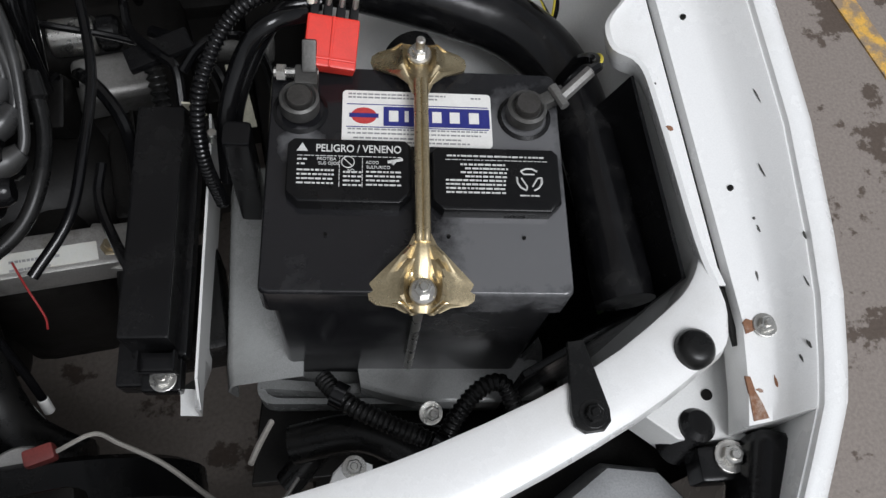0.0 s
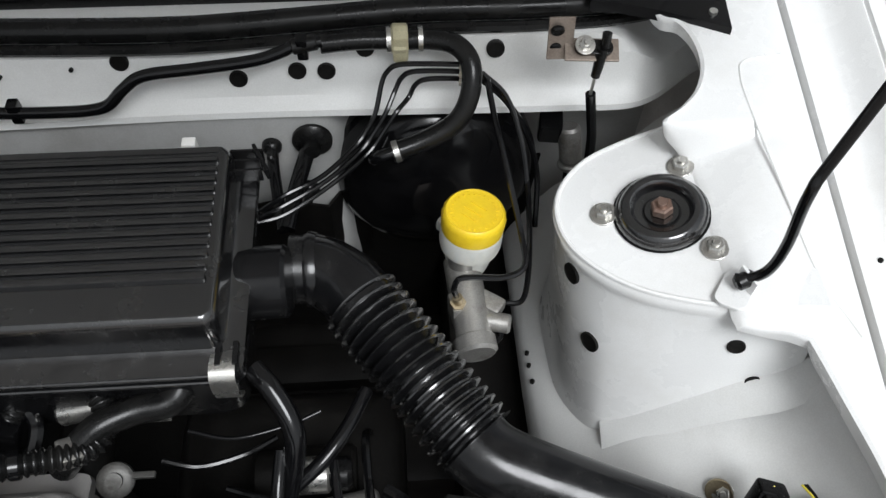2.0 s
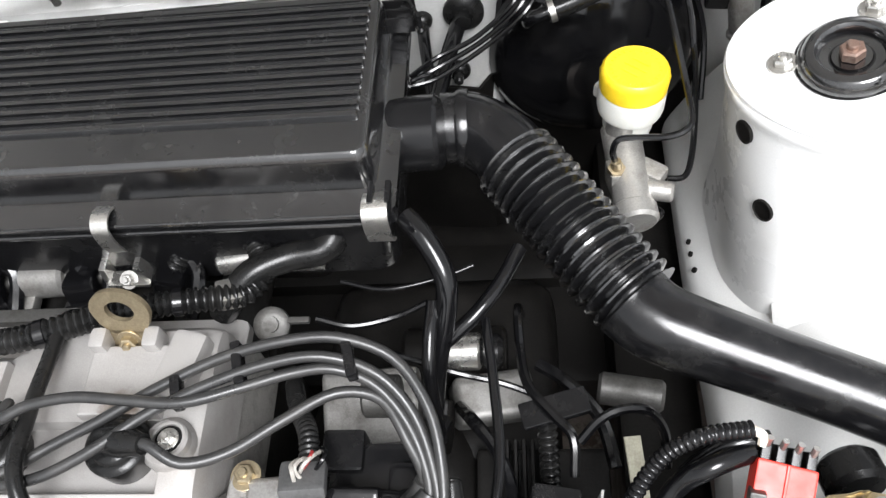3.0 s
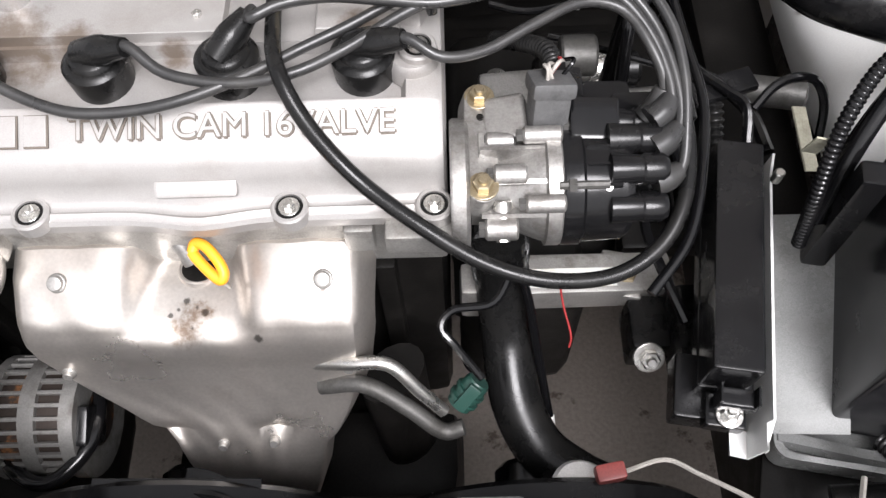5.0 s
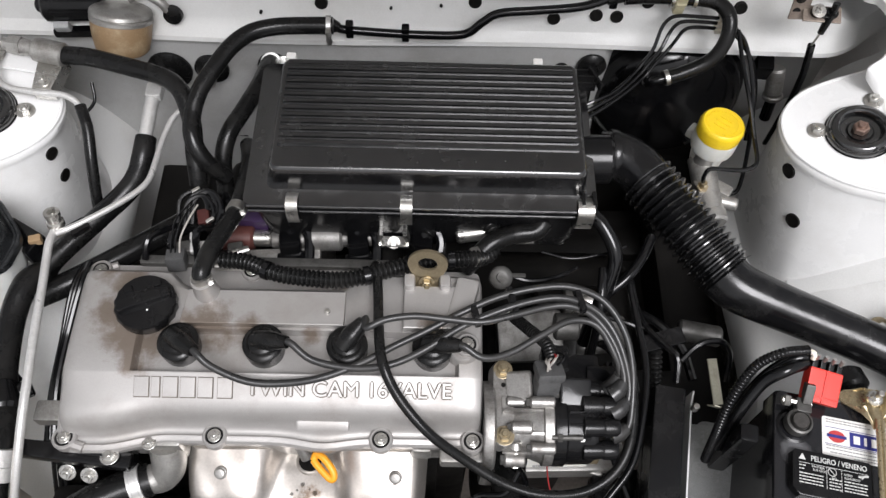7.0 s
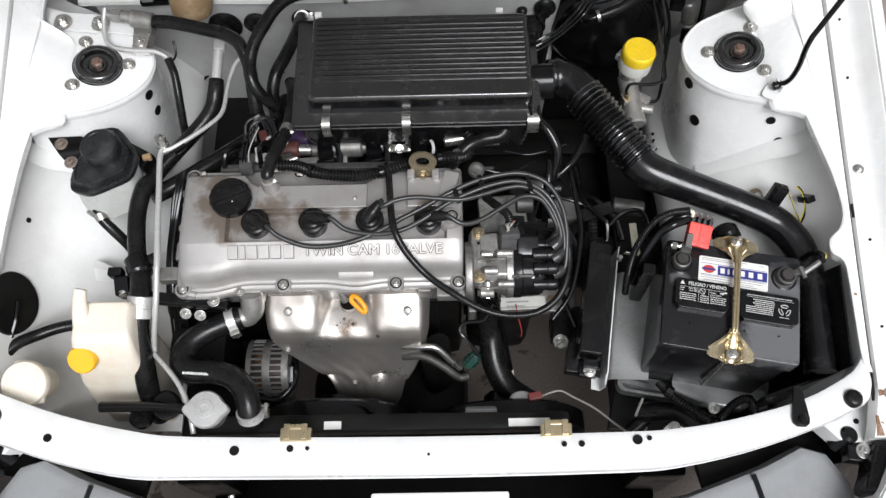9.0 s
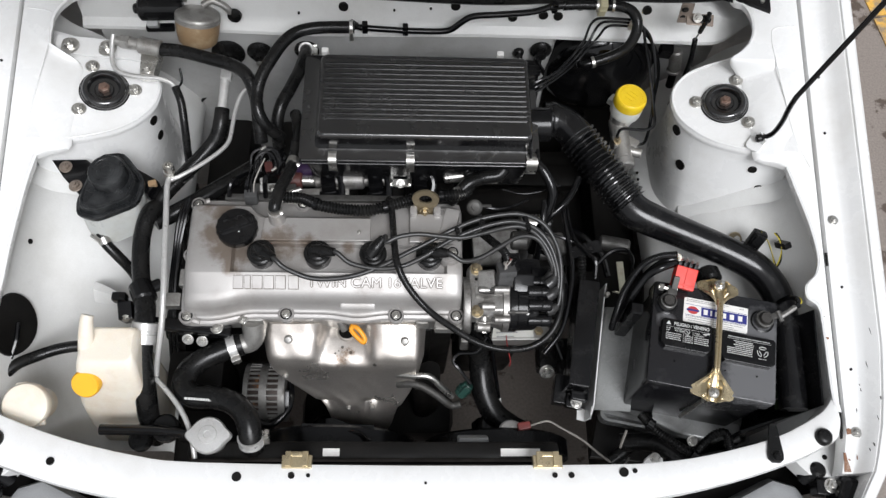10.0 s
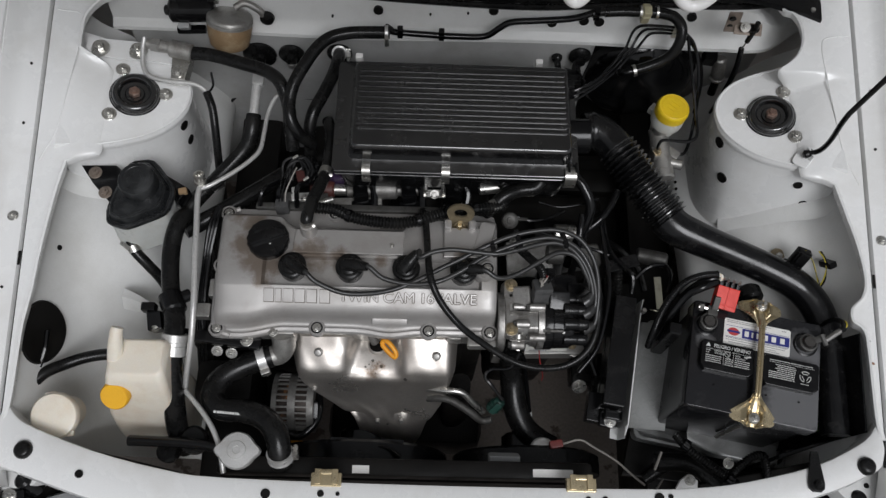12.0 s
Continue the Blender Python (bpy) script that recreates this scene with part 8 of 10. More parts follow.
def fuse_box():
    f = thing("relay_box", (0.295, 0.245, 0.64), "long black plastic relay box on a bent steel bracket", "relay box")
    m = pose(0.2935, 0.2455, 0.7, 0, 0, -9.5) @ pose(0, 0, 0, 3.5, 0, 0)
    bm = bmesh.new()
    box(bm, (0, 0, 0.0), (0.036, 0.186, 0.048), bev=0.003, m=m)
    part("cover", bm, PLASTIC, f)
    bm = bmesh.new()
    box(bm, (0.002, 0, -0.03), (0.042, 0.19, 0.02), bev=0.003, m=m)
    base = part("base", bm, PLASTIC, f)
    for c0, sz in (((0.006, -0.104, -0.012), (0.026, 0.014, 0.02)), ((0.004, -0.108, -0.035), (0.030, 0.026, 0.018)), ((-0.012, -0.09, -0.05), (0.04, 0.05, 0.03))):
        bm = bmesh.new()
        box(bm, c0, sz, bev=0.003, m=m)
        part("latch_block", bm, PLASTIC, base)
    bm = bmesh.new()
    for x in (-0.007, 0.019):
        box(bm, (x, -0.104, 0.0), (0.0015, 0.014, 0.012), bev=0, m=m)
    box(bm, (0.006, -0.112, -0.004), (0.026, 0.0015, 0.006), bev=0, m=m)
    part("catch", bm, PLASTIC, base)
    bolt(base, m @ V(0.006, -0.112, -0.025), 0.0065)
    bm = bmesh.new()
    rows = []
    for y in (-0.135, -0.115, -0.09, 0.0, 0.085, 0.10):
        top = 0.0 if y > 0.09 else -0.030 if y < -0.13 else -0.008
        rows.append([m @ V(0.014 if y < -0.11 else 0.028, y, -0.10 if y > -0.11 else -0.055), m @ V(0.030, y, -0.06), m @ V(0.033, y, -0.02), m @ V(0.034, y, top)])
    sheet(bm, rows, 0.002)
    part("bracket", bm, BAYPAINT, f, "bent pale steel bracket")
    bm = bmesh.new()
    rod(bm, m @ V(0.036, 0.080, -0.008), m @ V(0.036, 0.080, 0.006), 0.0042, seg=12, bev=0.001)
    part("stud", bm, STEEL, f)


place(0.012, 0.011, -0.009)
fuse_box()


# ---- brake parts and lines at the bulkhead ----
def brakes():
    place(0.008, 0.040, -0.060)
    b = thing("brake_booster", (0.36, 0.76, 0.62), "glossy black brake booster drum on the bulkhead", "brake booster")
    ax = Matrix.Translation((0.365, 0.815, 0.755)) @ V(0.02, -1, 0.06).to_track_quat("Z", "Y").to_matrix().to_4x4()
    bm = bmesh.new()
    lathe(bm, [(0.102, 0.0), (0.110, 0.008), (0.112, 0.03), (0.113, 0.034), (0.113, 0.042), (0.108, 0.045), (0.104, 0.062), (0.090, 0.078), (0.060, 0.088), (0.034, 0.092), (0.02, 0.094)], ax, 40)
    d = part("drum", bm, SATIN, b)
    bm = bmesh.new()
    box(bm, (0.376, 0.786, 0.864), (0.036, 0.026, 0.004), (12, 6, 0), bev=0.001)
    part("sticker", bm, LABEL, b)
    place(0.003, -0.008, 0.026)
    m = thing("brake_master_cylinder", (0.395, 0.64, 0.68), "aluminium brake master cylinder on the booster", "master cylinder")
    bm = bmesh.new()
    rod(bm, (0.385, 0.662, 0.729), (0.392, 0.575, 0.715), 0.017, seg=20, bev=0.003)
    rod(bm, (0.391, 0.585, 0.7155), (0.393, 0.567, 0.714), 0.0195, seg=20, bev=0.003)
    rod(bm, (0.386, 0.652, 0.73), (0.387, 0.651, 0.765), 0.015, 0.013, seg=16)
    box(bm, (0.381, 0.611, 0.722), (0.020, 0.024, 0.024), (-10, 0, 10), bev=0.004)
    box(bm, (0.408, 0.614, 0.722), (0.026, 0.018, 0.015), (0, 0, -35), bev=0.004)
    rod(bm, (0.396, 0.60, 0.72), (0.425, 0.592, 0.722), 0.009, seg=12, bev=0.002)
    part("cylinder", bm, CAST, m)
    bm = bmesh.new()
    rod(bm, (0.378, 0.610, 0.730), (0.378, 0.608, 0.739), 0.0075, seg=6)
    rod(bm, (0.378, 0.608, 0.739), (0.377, 0.608, 0.748), 0.0045, seg=10)
    part("union", bm, BRASS, m)
    r = thing("brake_fluid_reservoir", (0.396, 0.665, 0.74), "cloudy white brake fluid reservoir with a yellow cap", "reservoir")
    ax = Matrix.Translation((0.391, 0.660, 0.725)) @ V(0.05, 0.06, 1).to_track_quat("Z", "Y").to_matrix().to_4x4()
    bm = bmesh.new()
    lathe(bm, [(0.014, -0.006), (0.0195, 0.0), (0.0215, 0.010), (0.0218, 0.022), (0.0235, 0.026), (0.0275, 0.029), (0.0285, 0.034), (0.0285, 0.050), (0.0265, 0.055), (0.024, 0.058)], ax, 36)
    box(bm, (0.030, -0.008, 0.026), (0.016, 0.018, 0.014), bev=0.003, m=ax)
    part("bottle", bm, TANK, r)
    bm = bmesh.new()
    n = 40
    loops = []
    for rad, z in ((0.0265, 0.052), (0.0282, 0.054), (0.0282, 0.068), (0.0270, 0.0725), (0.0250, 0.0740), (0.0232, 0.0730), (0.001, 0.0730)):
        k = 0.0009 if 0.055 < z < 0.072 else 0
        loops.append([ax @ V((rad + (k if i % 2 else 0)) * math.cos(2 * math.pi * i / n), (rad + (k if i % 2 else 0)) * math.sin(2 * math.pi * i / n), z) for i in range(n)])
    loft(bm, loops)
    cp = part("cap", bm, YELLOW, r, "ribbed yellow plastic cap")
    bm = bmesh.new()
    for k in range(3):
        box(bm, (0, -0.008 + 0.008 * k, 0.0734), (0.020 - 0.004 * abs(k - 1), 0.0024, 0.0012), bev=0, m=ax)
    for k in range(26):
        an = 2 * math.pi * k / 26
        box(bm, (0.0201 * math.cos(an), 0.0201 * math.sin(an), 0.0734), (0.0024, 0.0014, 0.0010), (0, 0, math.degrees(an)), bev=0, m=ax)
    part("raised_print", bm, YELLOW, cp)
    # brake lines
    place(0.008, 0.040, -0.020)
    for k, dz in enumerate((0.0, -0.009, -0.019)):
        x = 0.012 * k
        hose("brake_line", [(0.398, 0.736, 0.902 + dz), (0.355 + x, 0.737, 0.904 + dz), (0.330 + x, 0.736, 0.905 + dz), (0.320 + x, 0.735, 0.899 + dz), (0.314 + x, 0.731, 0.888 + dz), (0.307 + x * 0.8, 0.716, 0.866), (0.297 + x * 0.7, 0.708, 0.850), (0.284 + x * 0.6, 0.694, 0.842 - 0.003 * k), (0.256 + x * 0.4, 0.665, 0.84 - 0.005 * k), (0.225, 0.648 - 0.006 * k, 0.838 - 0.006 * k), (0.20, 0.64 - 0.006 * k, 0.825)],
             0.0024, SATIN, "thin black brake line along the bulkhead", "pipe", seg=8)
    hose("brake_line", [(0.372, 0.561, 0.790), (0.369, 0.562, 0.805), (0.374, 0.566, 0.815), (0.392, 0.565, 0.817), (0.411, 0.562, 0.820), (0.425, 0.565, 0.823), (0.431, 0.575, 0.826), (0.429, 0.601, 0.835), (0.421, 0.641, 0.860), (0.413, 0.685, 0.880), (0.408, 0.722, 0.897)], 0.0028, SATIN, "bent black brake line from the master cylinder", "pipe", seg=8)
    hose("brake_line", [(0.425, 0.592, 0.722), (0.44, 0.592, 0.725), (0.446, 0.605, 0.74), (0.448, 0.63, 0.77), (0.446, 0.66, 0.81), (0.442, 0.70, 0.838), (0.428, 0.728, 0.868), (0.405, 0.735, 0.892)], 0.0028, SATIN, "bent black brake line from the master cylinder", "pipe", seg=8)
    hose("brake_line", [(0.405, 0.736, 0.884), (0.428, 0.730, 0.862), (0.448, 0.715, 0.835), (0.462, 0.70, 0.79), (0.462, 0.67, 0.74)], 0.003, SATIN, "black brake line beside the booster", "pipe", seg=8)
    hose("sensor_lead", [(0.40, 0.592, 0.70), (0.415, 0.575, 0.70), (0.418, 0.565, 0.705), (0.408, 0.558, 0.70)], 0.003, SATIN, "small black lead looping at the cylinder's end", "cable", seg=8)
    for z in (0.902, 0.893, 0.883):
        bm = bmesh.new()
        box(bm, (0.390, 0.738, z), (0.012, 0.012, 0.007), (10, 0, 0), bev=0.001)
        tagged(solo("line_clip", to_mesh("line_clip", bm, CREAM)), "small cream plastic brake line clip", "clip", "line clips")
    # vacuum hose with a check valve
    place(0.010, 0.036, -0.014)
    v = thing("vacuum_line", (0.35, 0.76, 0.88), "black vacuum hose with a pale check valve", "hose")
    bm = bmesh.new()
    tube(bm, [(0.335, 0.756, 0.913), (0.355, 0.755, 0.914), (0.377, 0.748, 0.914), (0.390, 0.733, 0.908), (0.391, 0.717, 0.893), (0.384, 0.706, 0.873), (0.371, 0.700, 0.859), (0.345, 0.693, 0.848), (0.318, 0.686, 0.843)], 0.0092, seg=14)
    part("hose", bm, RUBBER, v)
    bm = bmesh.new()
    tube(bm, [(0.325, 0.756, 0.914), (0.29, 0.755, 0.915), (0.26, 0.753, 0.914)], 0.0085, seg=12)
    part("stub", bm, RUBBER, v)
    bm = bmesh.new()
    tube(bm, [(0.322, 0.687, 0.8435), (0.306, 0.686, 0.838), (0.302, 0.70, 0.82), (0.31, 0.74, 0.80)], 0.006, seg=12)
    part("nipple", bm, SATIN, v)
    bm = bmesh.new()
    rod(bm, (0.322, 0.756, 0.914), (0.337, 0.756, 0.914), 0.014, seg=8, bev=0.002)
    box(bm, (0.330, 0.752, 0.912), (0.014, 0.016, 0.034), (10, 0, 0), bev=0.003)
    part("check_valve", bm, mat("aged_nylon", (0.52, 0.48, 0.32), (0.4, 0.36, 0.22), 0.45, grain=700, stain=50, bump=0.06, sss=0.1), v, "yellowed plastic check valve")
    bm = bmesh.new()
    rod(bm, (0.325, 0.6875, 0.8445), (0.320, 0.6865, 0.8434), 0.0103, seg=16)
    part("clamp", bm, STEEL, v)
    for x in (0.318, 0.346):
        bm = bmesh.new()
        rod(bm, (x, 0.756, 0.914), (x + 0.004, 0.756, 0.914), 0.0118, seg=16)
        part("clamp", bm, STEEL, v)
    hl = thing("heater_line", (0.08, 0.736, 0.86), "thin black hard line clipped along the scuttle", "pipe")
    bm = bmesh.new()
    tube(bm, [(0.262, 0.748, 0.922), (0.240, 0.746, 0.920), (0.225, 0.744, 0.914), (0.20, 0.742, 0.907), (0.15, 0.741, 0.901), (0.105, 0.740, 0.896), (0.085, 0.736, 0.885), (0.068, 0.732, 0.870), (0.05, 0.730, 0.866), (0.02, 0.730, 0.865), (-0.02, 0.730, 0.866), (-0.08, 0.730, 0.870), (-0.10, 0.729, 0.875), (-0.11, 0.729, 0.885)], 0.0055, seg=12)
    part("pipe", bm, SATIN, hl)
    for p, q in (((0.258, 0.748, 0.9216), (0.236, 0.7455, 0.9185)), ((-0.10, 0.729, 0.875), (-0.11, 0.729, 0.885))):
        bm = bmesh.new()
        rod(bm, p, q, 0.0072, seg=14, bev=0.001)
        part("rubber_sleeve", bm, RUBBER, hl)
    for x, y, z in ((-0.014, 0.732, 0.866), (0.245, 0.746, 0.918), (-0.085, 0.730, 0.872)):
        bm = bmesh.new()
        box(bm, (x, y, z), (0.010, 0.012, 0.022), bev=0.002)
        tagged(solo("line_clip", to_mesh("line_clip", bm, SATIN)), "black plastic clip holding the hard line", "clip", "line clips")
    # clutch cable adjuster and bracket at the scuttle
    place(-0.004, 0.016, 0.010)
    c = thing("cable_bracket", (0.49, 0.745, 0.90), "brown-stained steel cable bracket on the scuttle", "bracket")
    bm = bmesh.new()
    box(bm, (0.478, 0.740, 0.918), (0.022, 0.003, 0.038), (-16, 0, 0), bev=0.001)
    br = part("plate", bm, STAINED, c)
    bm = bmesh.new()
    box(bm, (0.504, 0.732, 0.911), (0.046, 0.020, 0.003), (24, 0, -4), bev=0.001)
    part("ledge", bm, STAINED, c)
    for dz in (-0.008, 0.010):
        bm = bmesh.new()
        rod(bm, (0.474, 0.7405, 0.918 + dz), (0.474, 0.7365, 0.917 + dz), 0.0058, seg=16, bev=0.001)
        part("stud_cap", bm, RUBBER, br)
    bm = bmesh.new()
    slab(bm, rrect(0.032, 0.013, 0.006, 5), 0, 0.005, 0.001, pose(0.505, 0.731, 0.9135, 24, 0, -8))
    lv = part("lever", bm, RUBBER, c)
    bolt(lv, (0.497, 0.730, 0.9185), 0.0055, (0, -0.45, 0.9))
    bm = bmesh.new()
    rod(bm, (0.512, 0.727, 0.918), (0.509, 0.722, 0.890), 0.0055, 0.004, seg=12)
    rod(bm, (0.514, 0.727, 0.912), (0.514, 0.731, 0.930), 0.0042, seg=10)
    part("end_fitting", bm, RUBBER, c)
    bm = bmesh.new()
    tube(bm, [(0.509, 0.722, 0.892), (0.511, 0.729, 0.860)], 0.0015, seg=6)
    part("inner_cable", bm, STEEL, c)
    bm = bmesh.new()
    tube(bm, [(0.511, 0.729, 0.862), (0.516, 0.727, 0.835), (0.522, 0.727, 0.80), (0.526, 0.727, 0.74), (0.526, 0.727, 0.66)], 0.0048, seg=10)
    part("outer_cable", bm, SATIN, c)
    place()
    a = thing("bulkhead_solenoid", (0.516, 0.80, 0.74), "small metal solenoid under the scuttle's lip", "solenoid")
    bm = bmesh.new()
    rod(bm, (0.510, 0.795, 0.775), (0.516, 0.782, 0.735), 0.012, seg=18, bev=0.003)
    rod(bm, (0.516, 0.782, 0.735), (0.517, 0.780, 0.728), 0.0145, seg=18, bev=0.002)
    part("body", bm, CAST, a)
    bm = bmesh.new()
    box(bm, (0.492, 0.80, 0.770), (0.024, 0.024, 0.03), (10, 0, -8), bev=0.004)
    part("cap", bm, SATIN, a)
    bm = bmesh.new()
    rod(bm, (0.517, 0.780, 0.728), (0.519, 0.775, 0.69), 0.008, seg=12)
    part("plug", bm, SATIN, a)
    # grommets in the bulkhead
    place()
    GROMMETS = ((0.250, 0.778, 0.020, 0.784), (0.209, 0.771, 0.010, 0.784), (-0.335, 0.750, 0.031, 0.784), (-0.276, 0.754, 0.024, 0.784), (-0.188, 0.762, 0.023, 0.784), (0.238, 0.70, 0.012, 0.784))
    for x, z, r, y in GROMMETS:
        bm = bmesh.new()
        lathe(bm, [(r, 0), (r, 0.004), (r * 0.8, 0.008), (r * 0.45, 0.010), (r * 0.4, 0.02), (r * 0.2, 0.022)], Matrix.Translation((x, y + 0.004, z)) @ V(0, -1, 0.1).to_track_quat("Z", "Y").to_matrix().to_4x4(), 24)
        tagged(solo("grommet", to_mesh("grommet", bm, RUBBER)), "round black rubber grommet in the bulkhead", "grommet", "bulkhead grommets")
    hose("bulkhead_wiring", [(0.250, 0.795, 0.776), (0.244, 0.770, 0.774), (0.236, 0.735, 0.772), (0.226, 0.69, 0.762)], 0.008, SATIN, "black wiring leaving the bulkhead grommet", "wiring", seg=10)
    hose("bulkhead_wiring", [(0.209, 0.795, 0.770), (0.211, 0.765, 0.768), (0.216, 0.73, 0.765), (0.222, 0.69, 0.76)], 0.006, SATIN, "black wiring leaving the bulkhead grommet", "wiring", seg=10)


brakes()


def prop_rod():
    r = thing("bonnet_prop_rod", (0.60, 0.53, 0.855), "thin black bonnet prop rod on a white bracket", "rod")
    bm = bmesh.new()
    tube(bm, [(0.582, 0.545, 0.869), (0.592, 0.542, 0.873), (0.601, 0.540, 0.888), (0.603, 0.541, 0.92), (0.599, 0.545, 0.975), (0.612, 0.556, 1.02), (0.680, 0.600, 1.29), (0.684, 0.603, 1.305)], 0.0042, seg=12)
    part("rod", bm, SATIN, r)
    bm = bmesh.new()
    slab(bm, [(x, y) for x, y in rrect(0.026, 0.036, 0.008, 4)], 0, 0.003, 0.001, pose(0.586, 0.541, 0.8560, 0, -11, -35))
    box(bm, (0.592, 0.543, 0.866), (0.003, 0.020, 0.020), (0, 0, 20), bev=0.001)
    part("bracket", bm, PAINT, r)
    bm = bmesh.new()
    rod(bm, (0.582, 0.541, 0.867), (0.597, 0.545, 0.871), 0.0065, seg=14, bev=0.002)
    part("pivot", bm, RUBBER, r)


place(0.004, 0.004, 0.0)
prop_rod()


# ---- the side with the fluid tanks ----
def fluid_reservoir():
    r = thing("power_steering_reservoir", (-0.475, 0.445, 0.74), "black-lidded power steering reservoir with a cloudy body", "reservoir")
    lid = [(-0.505, 0.500), (-0.468, 0.505), (-0.428, 0.456), (-0.436, 0.416), (-0.494, 0.388), (-0.522, 0.396), (-0.526, 0.420)]
    c = V(sum(p[0] for p in lid) / 7, sum(p[1] for p in lid) / 7)
    ring = []
    for i in range(len(lid)):
        a, p, q = (Vector(lid[j % 7]) for j in (i - 1, i, i + 1))
        for t in (0.0, 0.5, 1.0):
            s0, s1 = p.lerp(a, 0.22), p.lerp(q, 0.22)
            ring.append(s0.lerp(p, t).lerp(p.lerp(s1, t), t))

    def lp(k, z, dy=0.0):
        return [V(c.x + (p.x - c.x) * k, c.y + dy + (p.y - c.y) * k, z) for p in ring]
    bm = bmesh.new()
    loft(bm, [lp(0.70, 0.762, -0.026), lp(0.86, 0.768, -0.024), lp(0.96, 0.795, -0.010), lp(0.98, 0.826)])
    part("tank", bm, RESERVOIR, r)
    bm = bmesh.new()
    loft(bm, [lp(0.96, 0.822), lp(1.04, 0.824), lp(1.05, 0.829), lp(1.04, 0.834), lp(0.93, 0.8345), lp(0.90, 0.838), lp(0.88, 0.846), lp(0.85, 0.848)])
    part("lid", bm, RESLID, r)
    for k, z, rad in ((0.79, 0.849, 0.0012), (1.03, 0.8345, 0.0020), (0.965, 0.8350, 0.0012)):
        bm = bmesh.new()
        tube(bm, lp(k, z) + lp(k, z)[:1], rad, seg=6, res=1)
        part("lid_rib", bm, RESLID, r)
    bm = bmesh.new()
    n = 36
    loops = []
    for rad, z in ((0.029, 0.846), (0.029, 0.868), (0.027, 0.8715), (0.021, 0.872), (0.020, 0.8712), (0.014, 0.8712), (0.0135, 0.872), (0.008, 0.872), (0.0075, 0.8712), (0.001, 0.8712)):
        loops.append([V(-0.477 + (rad + (0.0006 if i % 2 and rad > 0.028 else 0)) * math.cos(2 * math.pi * i / n), 0.455 + (rad + (0.0006 if i % 2 and rad > 0.028 else 0)) * math.sin(2 * math.pi * i / n), z) for i in range(n)])
    loft(bm, loops)
    part("cap", bm, RESLID, r)
    bm = bmesh.new()
    slab(bm, [(-0.592, 0.506), (-0.536, 0.508), (-0.50, 0.48), (-0.50, 0.44), (-0.535, 0.44), (-0.568, 0.474)], 0.806, 0.811, 0.001)
    box(bm, (-0.44, 0.468, 0.80), (0.05, 0.03, 0.03), (0, 0, -30), bev=0.004)
    br = part("bracket", bm, SATIN, r, "black steel bracket")
    bolt(br, (-0.567, 0.493, 0.811), 0.007, material=STAINED)
    bolt(br, (-0.545, 0.458, 0.811), 0.007, material=STAINED)
    bm = bmesh.new()
    box(bm, (-0.420, 0.462, 0.815), (0.014, 0.010, 0.010), (0, 0, 15), bev=0.002)
    part("pale_tab", bm, BROWN, br)
    hose("return_hose", [(-0.502, 0.388, 0.785), (-0.495, 0.372, 0.775), (-0.479, 0.357, 0.760), (-0.462, 0.342, 0.735), (-0.450, 0.325, 0.70)], 0.0088, RUBBER, "short black rubber hose under the reservoir", "hose", seg=12)
    bm = bmesh.new()
    rod(bm, (-0.4990, 0.380, 0.7800), (-0.4945, 0.3715, 0.7745), 0.0105, seg=16)
    box(bm, (-0.508, 0.376, 0.784), (0.020, 0.007, 0.009), (0, 0, -35), bev=0.002)
    tagged(solo("hose_clamp", to_mesh("hose_clamp", bm, STEEL)), "small bright steel hose clamp", "clamp", "hose clamps")


place(0.004, 0.010, 0.0)
fluid_reservoir()


